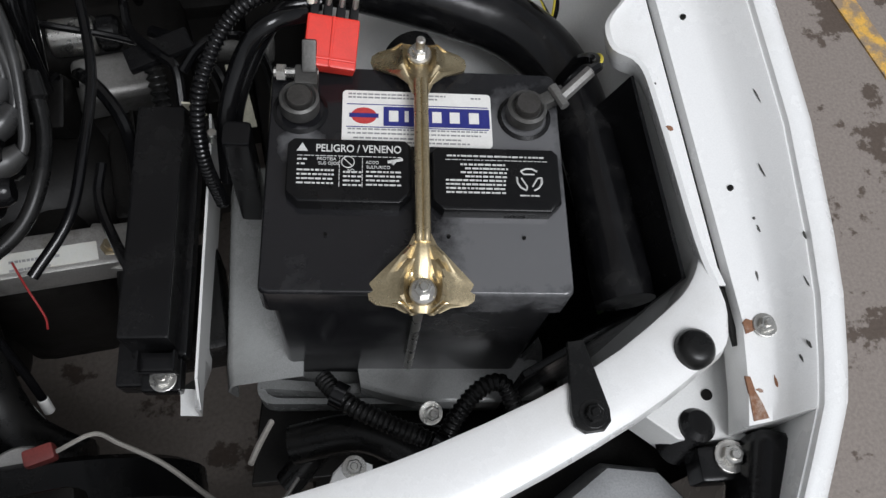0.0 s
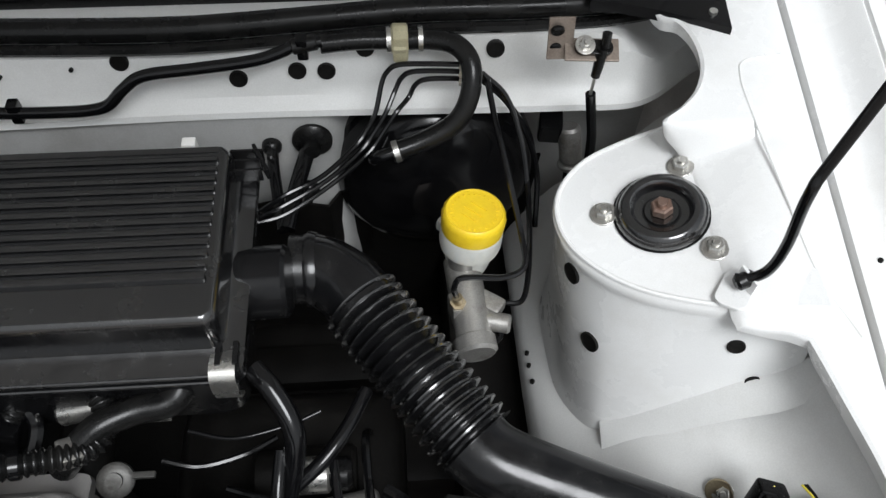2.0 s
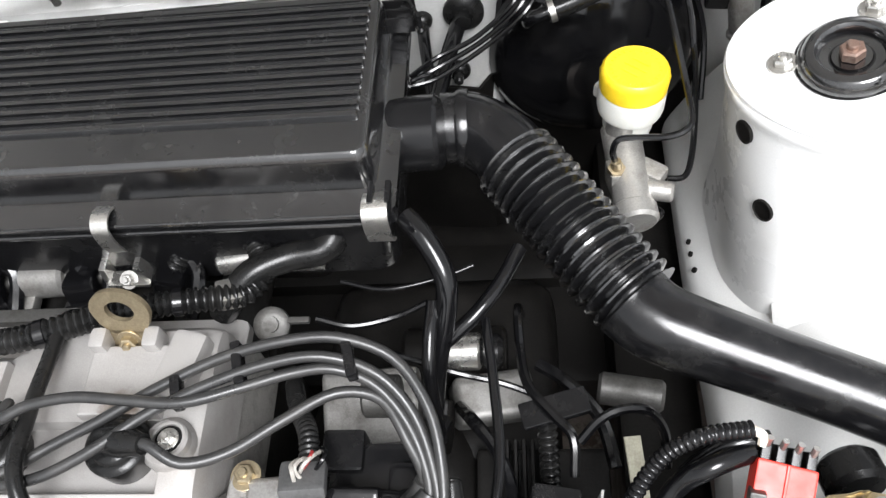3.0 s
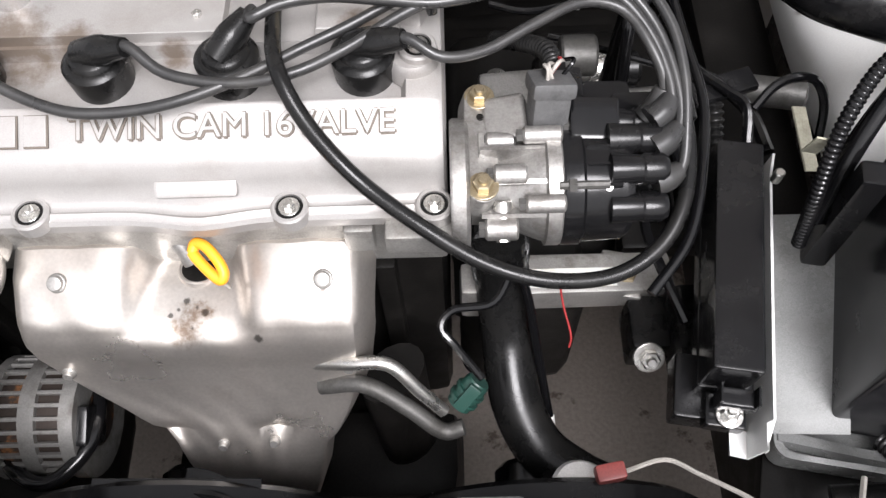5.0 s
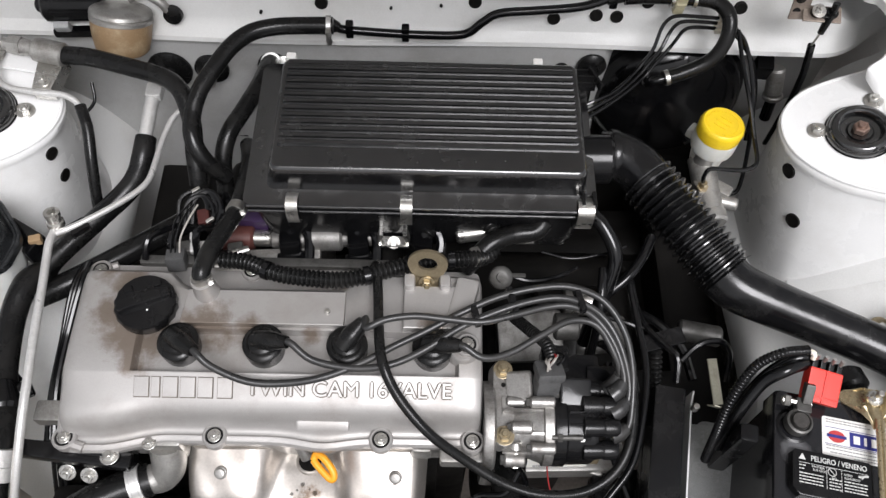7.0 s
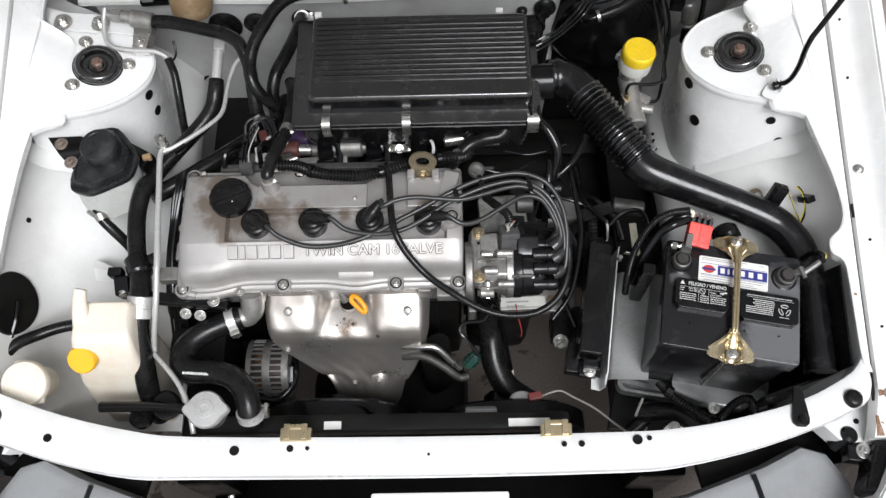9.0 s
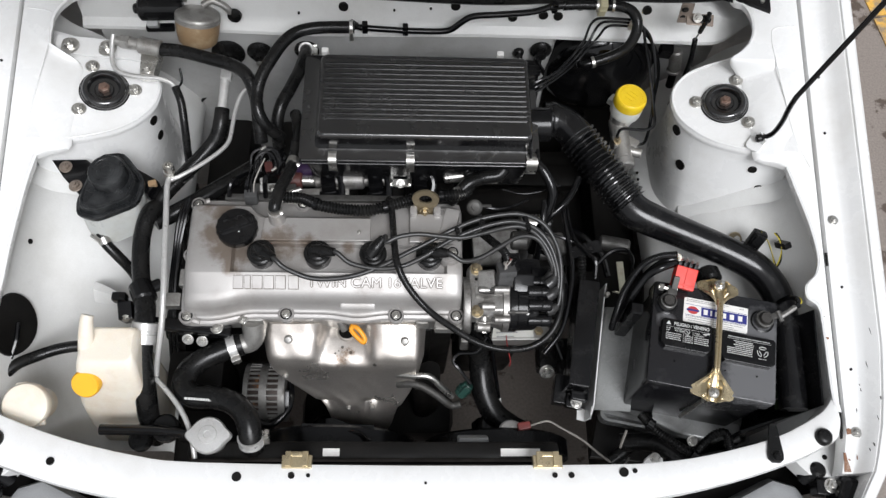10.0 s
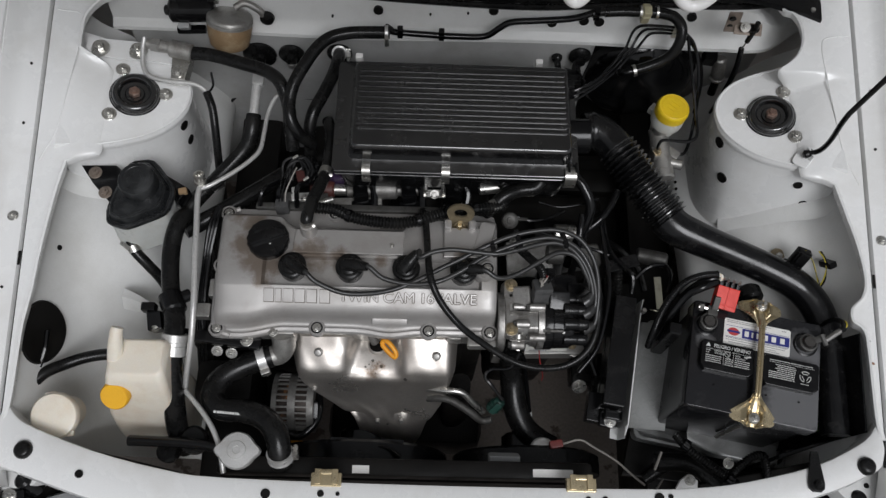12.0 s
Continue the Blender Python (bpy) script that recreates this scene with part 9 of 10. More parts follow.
def washer_tank():
    t = thing("coolant_expansion_tank", (-0.465, 0.165, 0.49), "cream plastic expansion tank with an orange cap", "tank")
    bm = bmesh.new()
    secs = []
    for z, w, d, cx, cy in ((0.50, 0.108, 0.10, -0.496, 0.156), (0.51, 0.116, 0.108, -0.496, 0.156), (0.62, 0.112, 0.104, -0.489, 0.160), (0.70, 0.106, 0.094, -0.482, 0.168), (0.765, 0.098, 0.080, -0.474, 0.178), (0.802, 0.090, 0.068, -0.468, 0.186), (0.813, 0.082, 0.058, -0.467, 0.188), (0.817, 0.072, 0.046, -0.466, 0.189)):
        secs.append([V(cx + x + 0.010, cy + y - 0.004, z) for x, y in rrect(w, d, 0.012, 5)])
    loft(bm, secs)
    tank = part("tank", bm, CREAM, t)
    bm = bmesh.new()
    tube(bm, [(-0.500, 0.138, 0.735), (-0.495, 0.160, 0.775), (-0.488, 0.192, 0.818), (-0.484, 0.214, 0.838), (-0.482, 0.222, 0.842)], [0.017, 0.015, 0.0125, 0.0115, 0.009], seg=14)
    part("neck_rib", bm, CREAM, tank)
    m = Matrix.Translation((-0.491, 0.139, 0.774)) @ V(-0.05, -0.62, 0.78).to_track_quat("Z", "Y").to_matrix().to_4x4()
    bm = bmesh.new()
    lathe(bm, [(0.019, -0.014), (0.0215, 0.0), (0.0220, 0.004), (0.0215, 0.011), (0.0195, 0.0135), (0.001, 0.0135)], m, 32)
    part("cap", bm, mat("amber_plastic", (0.85, 0.45, 0.02), (0.75, 0.36, 0.02), 0.4, grain=700, stain=60, bump=0.05, vary=0.04), t, "orange-yellow plastic screw cap")
    w = thing("washer_filler", (-0.576, 0.114, 0.70), "round off-white washer filler cap beside the front panel", "cap")
    bm = bmesh.new()
    m = Matrix.Translation((-0.591, 0.112, 0.732)) @ V(0.05, -0.3, 1).to_track_quat("Z", "Y").to_matrix().to_4x4()
    lathe(bm, [(0.025, -0.05), (0.028, -0.01), (0.034, 0.0), (0.0355, 0.004), (0.0355, 0.014), (0.033, 0.0175), (0.024, 0.019), (0.001, 0.0185)], m, 32)
    box(bm, (-0.004, 0.031, 0.008), (0.018, 0.012, 0.008), bev=0.003, m=m)
    box(bm, (0.018, -0.028, 0.008), (0.014, 0.012, 0.008), bev=0.003, m=m)
    part("lid", bm, CREAM, w)
    hose("overflow_hose", [(-0.668, 0.128, 0.71), (-0.655, 0.152, 0.712), (-0.635, 0.180, 0.712), (-0.608, 0.200, 0.70), (-0.575, 0.214, 0.695), (-0.540, 0.220, 0.69), (-0.50, 0.215, 0.68)], 0.0095, RUBBER, "black rubber hose along the inner wing", "hose", seg=12)
    hose("overflow_hose", [(-0.640, 0.19, 0.72), (-0.632, 0.215, 0.73), (-0.632, 0.245, 0.735)], 0.004, SATIN, "thin black hose at the wing opening", "hose", seg=8)


place(0.013, 0.009, 0.010)
washer_tank()


def wing_opening():
    eye = V(-0.06, -0.25, 2.16)
    rings = []
    for k in (1.0, 0.96, 0.75, 0.5, 0.25, 0.02):
        ring = []
        for i in range(36):
            a = 2 * math.pi * i / 36
            p = V(-0.640 + k * (0.033 * math.cos(a) - 0.008 * math.sin(a)), 0.264 + k * 0.056 * math.sin(a) * (1 - 0.1 * math.cos(a)), 0.71)
            at, n = on_surface(WINGS_L, eye, p)
            ring.append(at + n * (0.0035 if k == 0.96 else 0.0025) if k < 1 else at - n * 0.002)
        rings.append(ring)
    bm = bmesh.new()
    loft(bm, rings)
    part("wing_opening", bm, DARK, body, "dark oval opening in the inner wing")
    at, n = on_surface(WINGS_L, eye, (-0.632, 0.404, 0.73))
    hole(body, at, 0.0045, n)
    bm = bmesh.new()
    rows = []
    for x, y, z, w in ((-0.545, 0.345, 0.695, 0.016), (-0.53, 0.339, 0.703, 0.015), (-0.51, 0.331, 0.711, 0.012), (-0.49, 0.322, 0.717, 0.008), (-0.47, 0.314, 0.720, 0.005), (-0.445, 0.307, 0.722, 0.003)):
        rows.append([V(x, y - w, z - 0.02), V(x, y, z), V(x, y + w, z - 0.006)])
    sheet(bm, [[p + V(0.014, -0.014, 0.0) for p in r] for r in rows], 0.002)
    part("pressed_tab", bm, BAYPAINT, body)
    b = thing("hose_bracket", (-0.44, 0.25, 0.7), "black steel bracket behind the big hose", "bracket")
    bm = bmesh.new()
    box(bm, (-0.443, 0.268, 0.76), (0.022, 0.03, 0.04), (10, 0, 10), bev=0.003)
    box(bm, (-0.452, 0.285, 0.78), (0.022, 0.014, 0.02), bev=0.003)
    part("plate", bm, SATIN, b)
    bolt(b, (-0.44, 0.252, 0.775), 0.004, (0, -0.6, 0.8))


place()
wing_opening()


def clampband(p, q, r, label="small bright steel hose clamp"):
    p, q = Vector(p), Vector(q)
    m, ln = frame_of(p, q)
    c = tagged(solo("hose_clamp"), label, "clamp", "hose clamps")
    c.matrix_basis = Matrix.Translation(AT + p)
    bm = bmesh.new()
    prof = [(r, 0), (r + 0.0016, 0.0004), (r + 0.0016, ln * 0.22), (r + 0.0009, ln * 0.26), (r + 0.0009, ln * 0.74), (r + 0.0016, ln * 0.78), (r + 0.0016, ln - 0.0004), (r, ln)]
    lathe(bm, prof, m, 32)
    part("band", bm, ALU, c)
    bm = bmesh.new()
    box(bm, (r + 0.004, 0, ln / 2), (0.009, 0.016, ln * 1.1), bev=0.002, m=m)
    sc = part("screw_housing", bm, STEEL, c)
    bm = bmesh.new()
    rod(bm, m @ V(r + 0.004, -0.014, ln / 2), m @ V(r + 0.004, -0.008, ln / 2), 0.004, seg=6)
    part("screw", bm, STEEL, sc)


def left_hoses():
    hose("heater_hose", [(-0.418, 0.44, 0.79), (-0.427, 0.421, 0.80), (-0.434, 0.385, 0.795), (-0.432, 0.34, 0.79), (-0.424, 0.297, 0.79), (-0.412, 0.262, 0.797), (-0.408, 0.227, 0.798), (-0.412, 0.186, 0.775), (-0.413, 0.149, 0.74), (-0.415, 0.110, 0.69), (-0.415, 0.090, 0.63)],
         [0.014, 0.014, 0.014, 0.014, 0.0165, 0.0155, 0.015, 0.0165, 0.017, 0.0165, 0.0165], RUBBER, "thick black hose running down beside the tank", "hose", seg=18)
    bm = bmesh.new()
    lathe(bm, [(0.0185, 0), (0.0200, 0.001), (0.0200, 0.012), (0.0188, 0.013), (0.0188, 0.018), (0.0200, 0.019), (0.0200, 0.033), (0.0180, 0.034)], frame_of((-0.4070, 0.236, 0.799), (-0.411, 0.200, 0.784))[0], 24)
    tagged(solo("hose_sleeve", to_mesh("hose_sleeve", bm, ALU)), "pale aluminium sleeve on the thick black hose", "sleeve")
    bm = bmesh.new()
    rod(bm, (-0.428, 0.302, 0.79), (-0.412, 0.270, 0.796), 0.019, seg=20, bev=0.004)
    rod(bm, (-0.42, 0.29, 0.79), (-0.396, 0.305, 0.785), 0.010, seg=14, bev=0.002)
    tagged(solo("hose_joint", to_mesh("hose_joint", bm, SATIN)), "black plastic joint in the thick hose", "joint")
    # bare refrigerant pipe
    a = thing("refrigerant_pipe", (-0.38, 0.35, 0.8), "bare aluminium refrigerant pipe with a service fitting", "pipe")
    bm = bmesh.new()
    tube(bm, [(-0.386, 0.462, 0.850), (-0.387, 0.445, 0.852), (-0.386, 0.425, 0.850), (-0.382, 0.38, 0.848), (-0.379, 0.339, 0.846), (-0.375, 0.29, 0.842), (-0.374, 0.255, 0.835), (-0.377, 0.217, 0.815), (-0.390, 0.18, 0.77), (-0.40, 0.16, 0.73)], 0.0046, seg=12)
    part("down_pipe", bm, ALU, a)
    bm = bmesh.new()
    m = Matrix.Translation((-0.386, 0.466, 0.838)) @ V(0.02, 0.25, 1).to_track_quat("Z", "Y").to_matrix().to_4x4()
    lathe(bm, [(0.0075, 0), (0.0075, 0.01), (0.0095, 0.012), (0.0095, 0.018), (0.0075, 0.019), (0.0075, 0.026), (0.0085, 0.027), (0.0085, 0.032), (0.005, 0.032), (0.0045, 0.024), (0.001, 0.024)], m, 20)
    part("service_fitting", bm, STEEL, a)
    bm = bmesh.new()
    tube(bm, [(-0.384, 0.458, 0.850), (-0.366, 0.466, 0.852), (-0.337, 0.490, 0.848), (-0.312, 0.518, 0.842), (-0.301, 0.540, 0.838), (-0.299, 0.575, 0.834), (-0.297, 0.606, 0.832), (-0.288, 0.635, 0.836), (-0.272, 0.650, 0.838)], 0.0036, seg=12)
    part("cross_pipe", bm, ALU, a)
    bm = bmesh.new()
    box(bm, (-0.362, 0.468, 0.846), (0.022, 0.016, 0.012), (0, 0, 38), bev=0.003)
    part("pipe_clip", bm, SATIN, a)
    for k in range(3):
        hose("engine_lead", [(-0.362 - 0.006 * k, 0.45, 0.80 - 0.006 * k), (-0.366 - 0.008 * k, 0.42, 0.80 - 0.008 * k), (-0.376 - 0.006 * k, 0.37, 0.78 - 0.008 * k), (-0.380 - 0.005 * k, 0.31, 0.765 - 0.006 * k), (-0.378 - 0.004 * k, 0.25, 0.74)], 0.0036, SATIN, "thin black lead running along the valve cover", "cable", seg=8)
    for k in range(3):
        hose("engine_lead", [(-0.30 + 0.03 * k, 0.455, 0.80), (-0.295 + 0.03 * k, 0.475, 0.815 + 0.01 * k), (-0.275 + 0.03 * k, 0.50, 0.80), (-0.25 + 0.02 * k, 0.52, 0.79 + 0.01 * k), (-0.22, 0.545, 0.80)], 0.0042, SATIN, "thin black lead behind the valve cover", "cable", seg=8)
    s = thing("suction_hose", (-0.36, 0.55, 0.75), "black refrigerant hose with a bare metal end", "hose")
    bm = bmesh.new()
    tube(bm, [(-0.3225, 0.612, 0.822), (-0.324, 0.59, 0.815), (-0.330, 0.572, 0.802), (-0.345, 0.552, 0.79), (-0.377, 0.515, 0.782), (-0.417, 0.465, 0.775), (-0.425, 0.44, 0.77)], [0.0125, 0.0135, 0.0135, 0.013, 0.013, 0.013, 0.013], seg=16)
    part("hose", bm, RUBBER, s)
    bm = bmesh.new()
    rod(bm, (-0.319, 0.660, 0.838), (-0.3225, 0.606, 0.824), 0.0085, seg=14, bev=0.001)
    box(bm, (-0.317, 0.668, 0.84), (0.020, 0.022, 0.014), bev=0.004)
    part("metal_end", bm, ALU, s)
    hose("black_hose", [(-0.275, 0.535, 0.755), (-0.31, 0.505, 0.76), (-0.36, 0.465, 0.765), (-0.40, 0.438, 0.765), (-0.425, 0.42, 0.77)], 0.0145, RUBBER, "thick black hose behind the engine", "hose", seg=16)
    # heater hoses from the bulkhead
    hose("heater_feed_hose", [(-0.098, 0.737, 0.890), (-0.135, 0.736, 0.890), (-0.168, 0.733, 0.890), (-0.196, 0.723, 0.890), (-0.217, 0.703, 0.888), (-0.235, 0.675, 0.881), (-0.251, 0.645, 0.872), (-0.258, 0.618, 0.860), (-0.256, 0.592, 0.850), (-0.244, 0.575, 0.830), (-0.222, 0.570, 0.800)], 0.0105, RUBBER, "black heater hose crossing from the scuttle", "hose", seg=14)
    clampband((-0.100, 0.737, 0.890), (-0.106, 0.7368, 0.890), 0.011)
    hose("heater_feed_hose", [(-0.428, 0.699, 0.868), (-0.392, 0.696, 0.868), (-0.338, 0.681, 0.868), (-0.300, 0.669, 0.867), (-0.276, 0.650, 0.864), (-0.262, 0.618, 0.846), (-0.258, 0.585, 0.825), (-0.255, 0.56, 0.80)], 0.0112, RUBBER, "black hose from the pipe block to the engine", "hose", seg=14)
    b = thing("pipe_block", (-0.46, 0.70, 0.84), "bare metal pipe union clamped on the tower", "union")
    bm = bmesh.new()
    rod(bm, (-0.462, 0.706, 0.870), (-0.424, 0.699, 0.868), 0.0145, seg=20, bev=0.002)
    rod(bm, (-0.479, 0.709, 0.871), (-0.460, 0.706, 0.870), 0.010, seg=16, bev=0.002)
    rod(bm, (-0.492, 0.711, 0.871), (-0.477, 0.709, 0.871), 0.0120, seg=6)
    rod(bm, (-0.507, 0.713, 0.872), (-0.490, 0.711, 0.871), 0.0080, seg=12, bev=0.002)
    part("union", bm, CAST, b)
    bm = bmesh.new()
    slab(bm, [(-0.458, 0.654), (-0.434, 0.654), (-0.428, 0.704), (-0.462, 0.706)], 0.838, 0.858, 0.002)
    br = part("saddle", bm, STEEL, b)
    bolt(br, (-0.446, 0.666, 0.858), 0.006)
    bm = bmesh.new()
    tube(bm, [(-0.502, 0.716, 0.884), (-0.505, 0.700, 0.874), (-0.503, 0.672, 0.862), (-0.488, 0.655, 0.860), (-0.455, 0.648, 0.859), (-0.418, 0.646, 0.857), (-0.398, 0.636, 0.850), (-0.388, 0.612, 0.84)], 0.0040, seg=10)
    part("thin_pipe", bm, ALU, b)
    bm = bmesh.new()
    tube(bm, [(-0.398, 0.636, 0.850), (-0.388, 0.612, 0.838), (-0.384, 0.580, 0.815), (-0.384, 0.552, 0.78), (-0.387, 0.535, 0.74)], 0.0068, seg=12)
    part("rubber_end", bm, RUBBER, b)
    hose("thin_cable", [(-0.400, 0.685, 0.835), (-0.398, 0.668, 0.82), (-0.410, 0.655, 0.81)], 0.002, SATIN, "thin black cable by the tower", "cable")
    hose("thin_cable", [(-0.455, 0.760, 0.55), (-0.418, 0.792, 0.590), (-0.352, 0.790, 0.598), (-0.262, 0.790, 0.596)], 0.0028, SATIN, "thin black cable along the bulkhead", "cable")
    # stiffening plate with two large bolts behind the bearing
    bm = bmesh.new()
    slab(bm, [(-0.612, 0.690), (-0.560, 0.688), (-0.500, 0.692), (-0.452, 0.690), (-0.448, 0.704), (-0.512, 0.727), (-0.612, 0.722)], 0, 0.004, 0.001, pose(0, 0, 0.7485, 0, 11.3, 0))
    sp = part("stiffener", bm, PAINT, tower_l)
    for x, y in ((-0.578, 0.702), (-0.520, 0.707)):
        bm = bmesh.new()
        lathe(bm, [(0.0165, 0), (0.0160, 0.0022), (0.009, 0.0030)], Matrix.Translation((x, y, 0.7525 - 0.2 * x)), 24)
        w = part("washer", bm, STEEL, sp)
        bolt(w, (x, y, 0.7545 - 0.2 * x), 0.0085, (0.2, 0, 1), washer=False)
    # hose from grommet into the engine
    hose("heater_return_hose", [(-0.195, 0.792, 0.762), (-0.192, 0.768, 0.788), (-0.189, 0.735, 0.818), (-0.194, 0.698, 0.825), (-0.209, 0.655, 0.825), (-0.224, 0.621, 0.82), (-0.231, 0.595, 0.80), (-0.230, 0.57, 0.77)], 0.0108, RUBBER, "black heater return hose with a wire clip", "hose", seg=14)
    clampband((-0.1910, 0.760, 0.7960), (-0.1905, 0.755, 0.8005), 0.012)
    bm = bmesh.new()
    rod(bm, (-0.283, 0.795, 0.748), (-0.283, 0.760, 0.746), 0.007, seg=12, bev=0.001)
    tagged(solo("heater_stub", to_mesh("heater_stub", bm, CAST)), "short bare metal heater pipe stub", "pipe")


place(0.007, 0.003, 0.0)
left_hoses()


def wiper_motor():
    w = thing("wiper_motor", (-0.40, 0.76, 0.86), "black wiper motor with a bronze-stained gear case", "wiper motor")
    bm = bmesh.new()
    rod(bm, (-0.478, 0.742, 0.893), (-0.400, 0.746, 0.893), 0.021, seg=26, bev=0.004)
    rod(bm, (-0.487, 0.7415, 0.893), (-0.478, 0.742, 0.893), 0.009, seg=14, bev=0.002)
    part("motor", bm, PLASTIC, w)
    bm = bmesh.new()
    m = Matrix.Translation((-0.372, 0.722, 0.902)) @ V(-0.12, -0.48, -0.87).to_track_quat("Z", "Y").to_matrix().to_4x4()
    lathe(bm, [(0.010, -0.012), (0.020, -0.010), (0.034, -0.007), (0.038, -0.004), (0.039, 0.0), (0.037, 0.002), (0.039, 0.004), (0.039, 0.008), (0.036, 0.010), (0.034, 0.012)], m, 32)
    part("gear_case", bm, CAST, w)
    bm = bmesh.new()
    lathe(bm, [(0.0375, 0.008), (0.0380, 0.014), (0.0365, 0.030), (0.0335, 0.045), (0.029, 0.050), (0.010, 0.0525), (0.001, 0.0525)], m, 32)
    part("gear_cover", bm, BROWN, w, "bronze-brown gear cover")
    bm = bmesh.new()
    box(bm, (-0.402, 0.755, 0.915), (0.018, 0.016, 0.06), (20, 0, 0), bev=0.003)
    tube(bm, [(-0.362, 0.735, 0.914), (-0.345, 0.742, 0.918), (-0.325, 0.740, 0.905), (-0.318, 0.738, 0.893)], 0.006, seg=10)
    br = part("bracket", bm, CAST, w)
    bolt(br, (-0.402, 0.748, 0.925), 0.006, (0, -0.8, 0.5), material=RUBBER)
    bm = bmesh.new()
    lathe(bm, [(0.013, 0), (0.012, 0.006), (0.006, 0.008)], Matrix.Translation((-0.312, 0.738, 0.887)) @ V(0, -1, 0.3).to_track_quat("Z", "Y").to_matrix().to_4x4(), 18)
    part("mount_rubber", bm, RUBBER, w)
    bm = bmesh.new()
    box(bm, (-0.445, 0.724, 0.865), (0.05, 0.012, 0.012), (0, 0, 3), bev=0.003)
    part("wiring_plug", bm, SATIN, w)
    bm = bmesh.new()
    box(bm, (-0.455, 0.722, 0.874), (0.020, 0.010, 0.020), (20, 0, 3), bev=0.003)
    part("plug_clip", bm, GREYPAINT, w)


place(0.006, 0.056, -0.038)
wiper_motor()


# ---- the radiator and the front of the engine ----
def radiator():
    r = thing("radiator", (-0.02, 0.06, 0.28), "black radiator with its fan shrouds behind the front panel", "radiator")
    bm = bmesh.new()
    box(bm, (-0.05, 0.046, 0.702), (0.58, 0.028, 0.036), bev=0.008)
    part("top_tank", bm, DARK, r)
    bm = bmesh.new()
    box(bm, (-0.05, 0.040, 0.48), (0.58, 0.022, 0.41), bev=0.002)
    part("core", bm, DARK, r)
    for cx, hw in ((-0.13, 0.15), (0.16, 0.13)):
        bm = bmesh.new()
        lathe(bm, [(hw, 0.0), (hw, 0.03), (hw - 0.008, 0.035), (hw - 0.01, 0.005)], Matrix.Translation((cx, 0.062, 0.52)) @ V(0, 1, 0).to_track_quat("Z", "Y").to_matrix().to_4x4(), 40)
        part("fan_shroud", bm, PLASTIC, r)
        bm = bmesh.new()
        for k in range(4):
            a = radians(45 + 90 * k + (10 if cx > 0 else 0))
            rod(bm, (cx + 0.03 * math.cos(a), 0.088, 0.52 + 0.03 * math.sin(a)), (cx + (hw - 0.004) * math.cos(a), 0.085, 0.52 + (hw - 0.004) * math.sin(a)), 0.007, seg=8)
        part("shroud_arm", bm, PLASTIC, r)
        bm = bmesh.new()
        rod(bm, (cx, 0.07, 0.52), (cx, 0.135, 0.52), 0.042, seg=26, bev=0.006)
        part("fan_motor", bm, SATIN, r)
    bm = bmesh.new()
    box(bm, (0.108, 0.068, 0.665), (0.05, 0.02, 0.03), (20, 0, 0), bev=0.004)
    part("shroud_top", bm, GREYPAINT, r)
    bm = bmesh.new()
    box(bm, (0.178, 0.042, 0.7205), (0.062, 0.012, 0.001), bev=0)
    part("white_label", bm, LABEL, r)
    bm = bmesh.new()
    box(bm, (-0.118, 0.042, 0.7205), (0.026, 0.012, 0.001), bev=0)
    part("white_label", bm, LABEL, r)
    bm = bmesh.new()
    tube(bm, [(-0.19, 0.095, 0.64), (-0.14, 0.088, 0.66), (-0.085, 0.085, 0.662), (-0.06, 0.07, 0.66)], 0.004, seg=8)
    box(bm, (-0.115, 0.085, 0.652), (0.12, 0.03, 0.004), (0, 5, 0), bev=0.001)
    part("guard", bm, SATIN, r)
    m = Matrix.Translation((-0.300, 0.060, 0.716))
    bm = bmesh.new()
    lathe(bm, [(0.020, 0), (0.019, 0.03), (0.023, 0.034), (0.023, 0.040)], m, 28)
    part("filler_neck", bm, CAST, r)
    bm = bmesh.new()
    n = 48
    loops = []
    for rad, z in ((0.026, 0.038), (0.0275, 0.040), (0.0275, 0.049), (0.0255, 0.052), (0.014, 0.053), (0.013, 0.0545), (0.006, 0.055), (0.0055, 0.0535), (0.001, 0.0535)):
        loops.append([m @ V(*(((rad + (0.0075 * max(0, math.cos(2 * math.pi * i / n * 2)) ** 6 if rad > 0.02 else 0)) * f) for f in (math.cos(2 * math.pi * i / n), math.sin(2 * math.pi * i / n))), z) for i in range(n)])
    loft(bm, loops)
    cp = part("pressure_cap", bm, ALU, r, "bare metal radiator pressure cap")
    h = hose("upper_radiator_hose", [(-0.270, 0.216, 0.722), (-0.300, 0.205, 0.722), (-0.330, 0.190, 0.722), (-0.352, 0.168, 0.724), (-0.354, 0.143, 0.728), (-0.335, 0.127, 0.732), (-0.30, 0.124, 0.736), (-0.268, 0.112, 0.742), (-0.247, 0.088, 0.748), (-0.240, 0.060, 0.738), (-0.239, 0.05, 0.72)], 0.0185, RUBBER, "curved black upper radiator hose with white print", "hose", seg=20)
    bars("hose_print", pose(-0.315, 0.117, 0.7515, 20, 0, -4), [(-0.03, 0.034, 0.0)], INK, h, 0.0045)
    clampband((-0.279, 0.213, 0.722), (-0.292, 0.208, 0.722), 0.019, "slotted steel hose clamp on the radiator hose")
    clampband((-0.2405, 0.062, 0.742), (-0.2395, 0.055, 0.730), 0.019, "slotted steel hose clamp on the radiator hose")
    bm = bmesh.new()
    tube(bm, [(-0.482, 0.080, 0.705), (-0.44, 0.079, 0.708), (-0.38, 0.076, 0.716), (-0.325, 0.068, 0.722)], 0.0085, seg=12)
    tagged(solo("overflow_pipe", to_mesh("overflow_pipe", bm, SATIN)), "straight black overflow pipe to the radiator neck", "pipe")
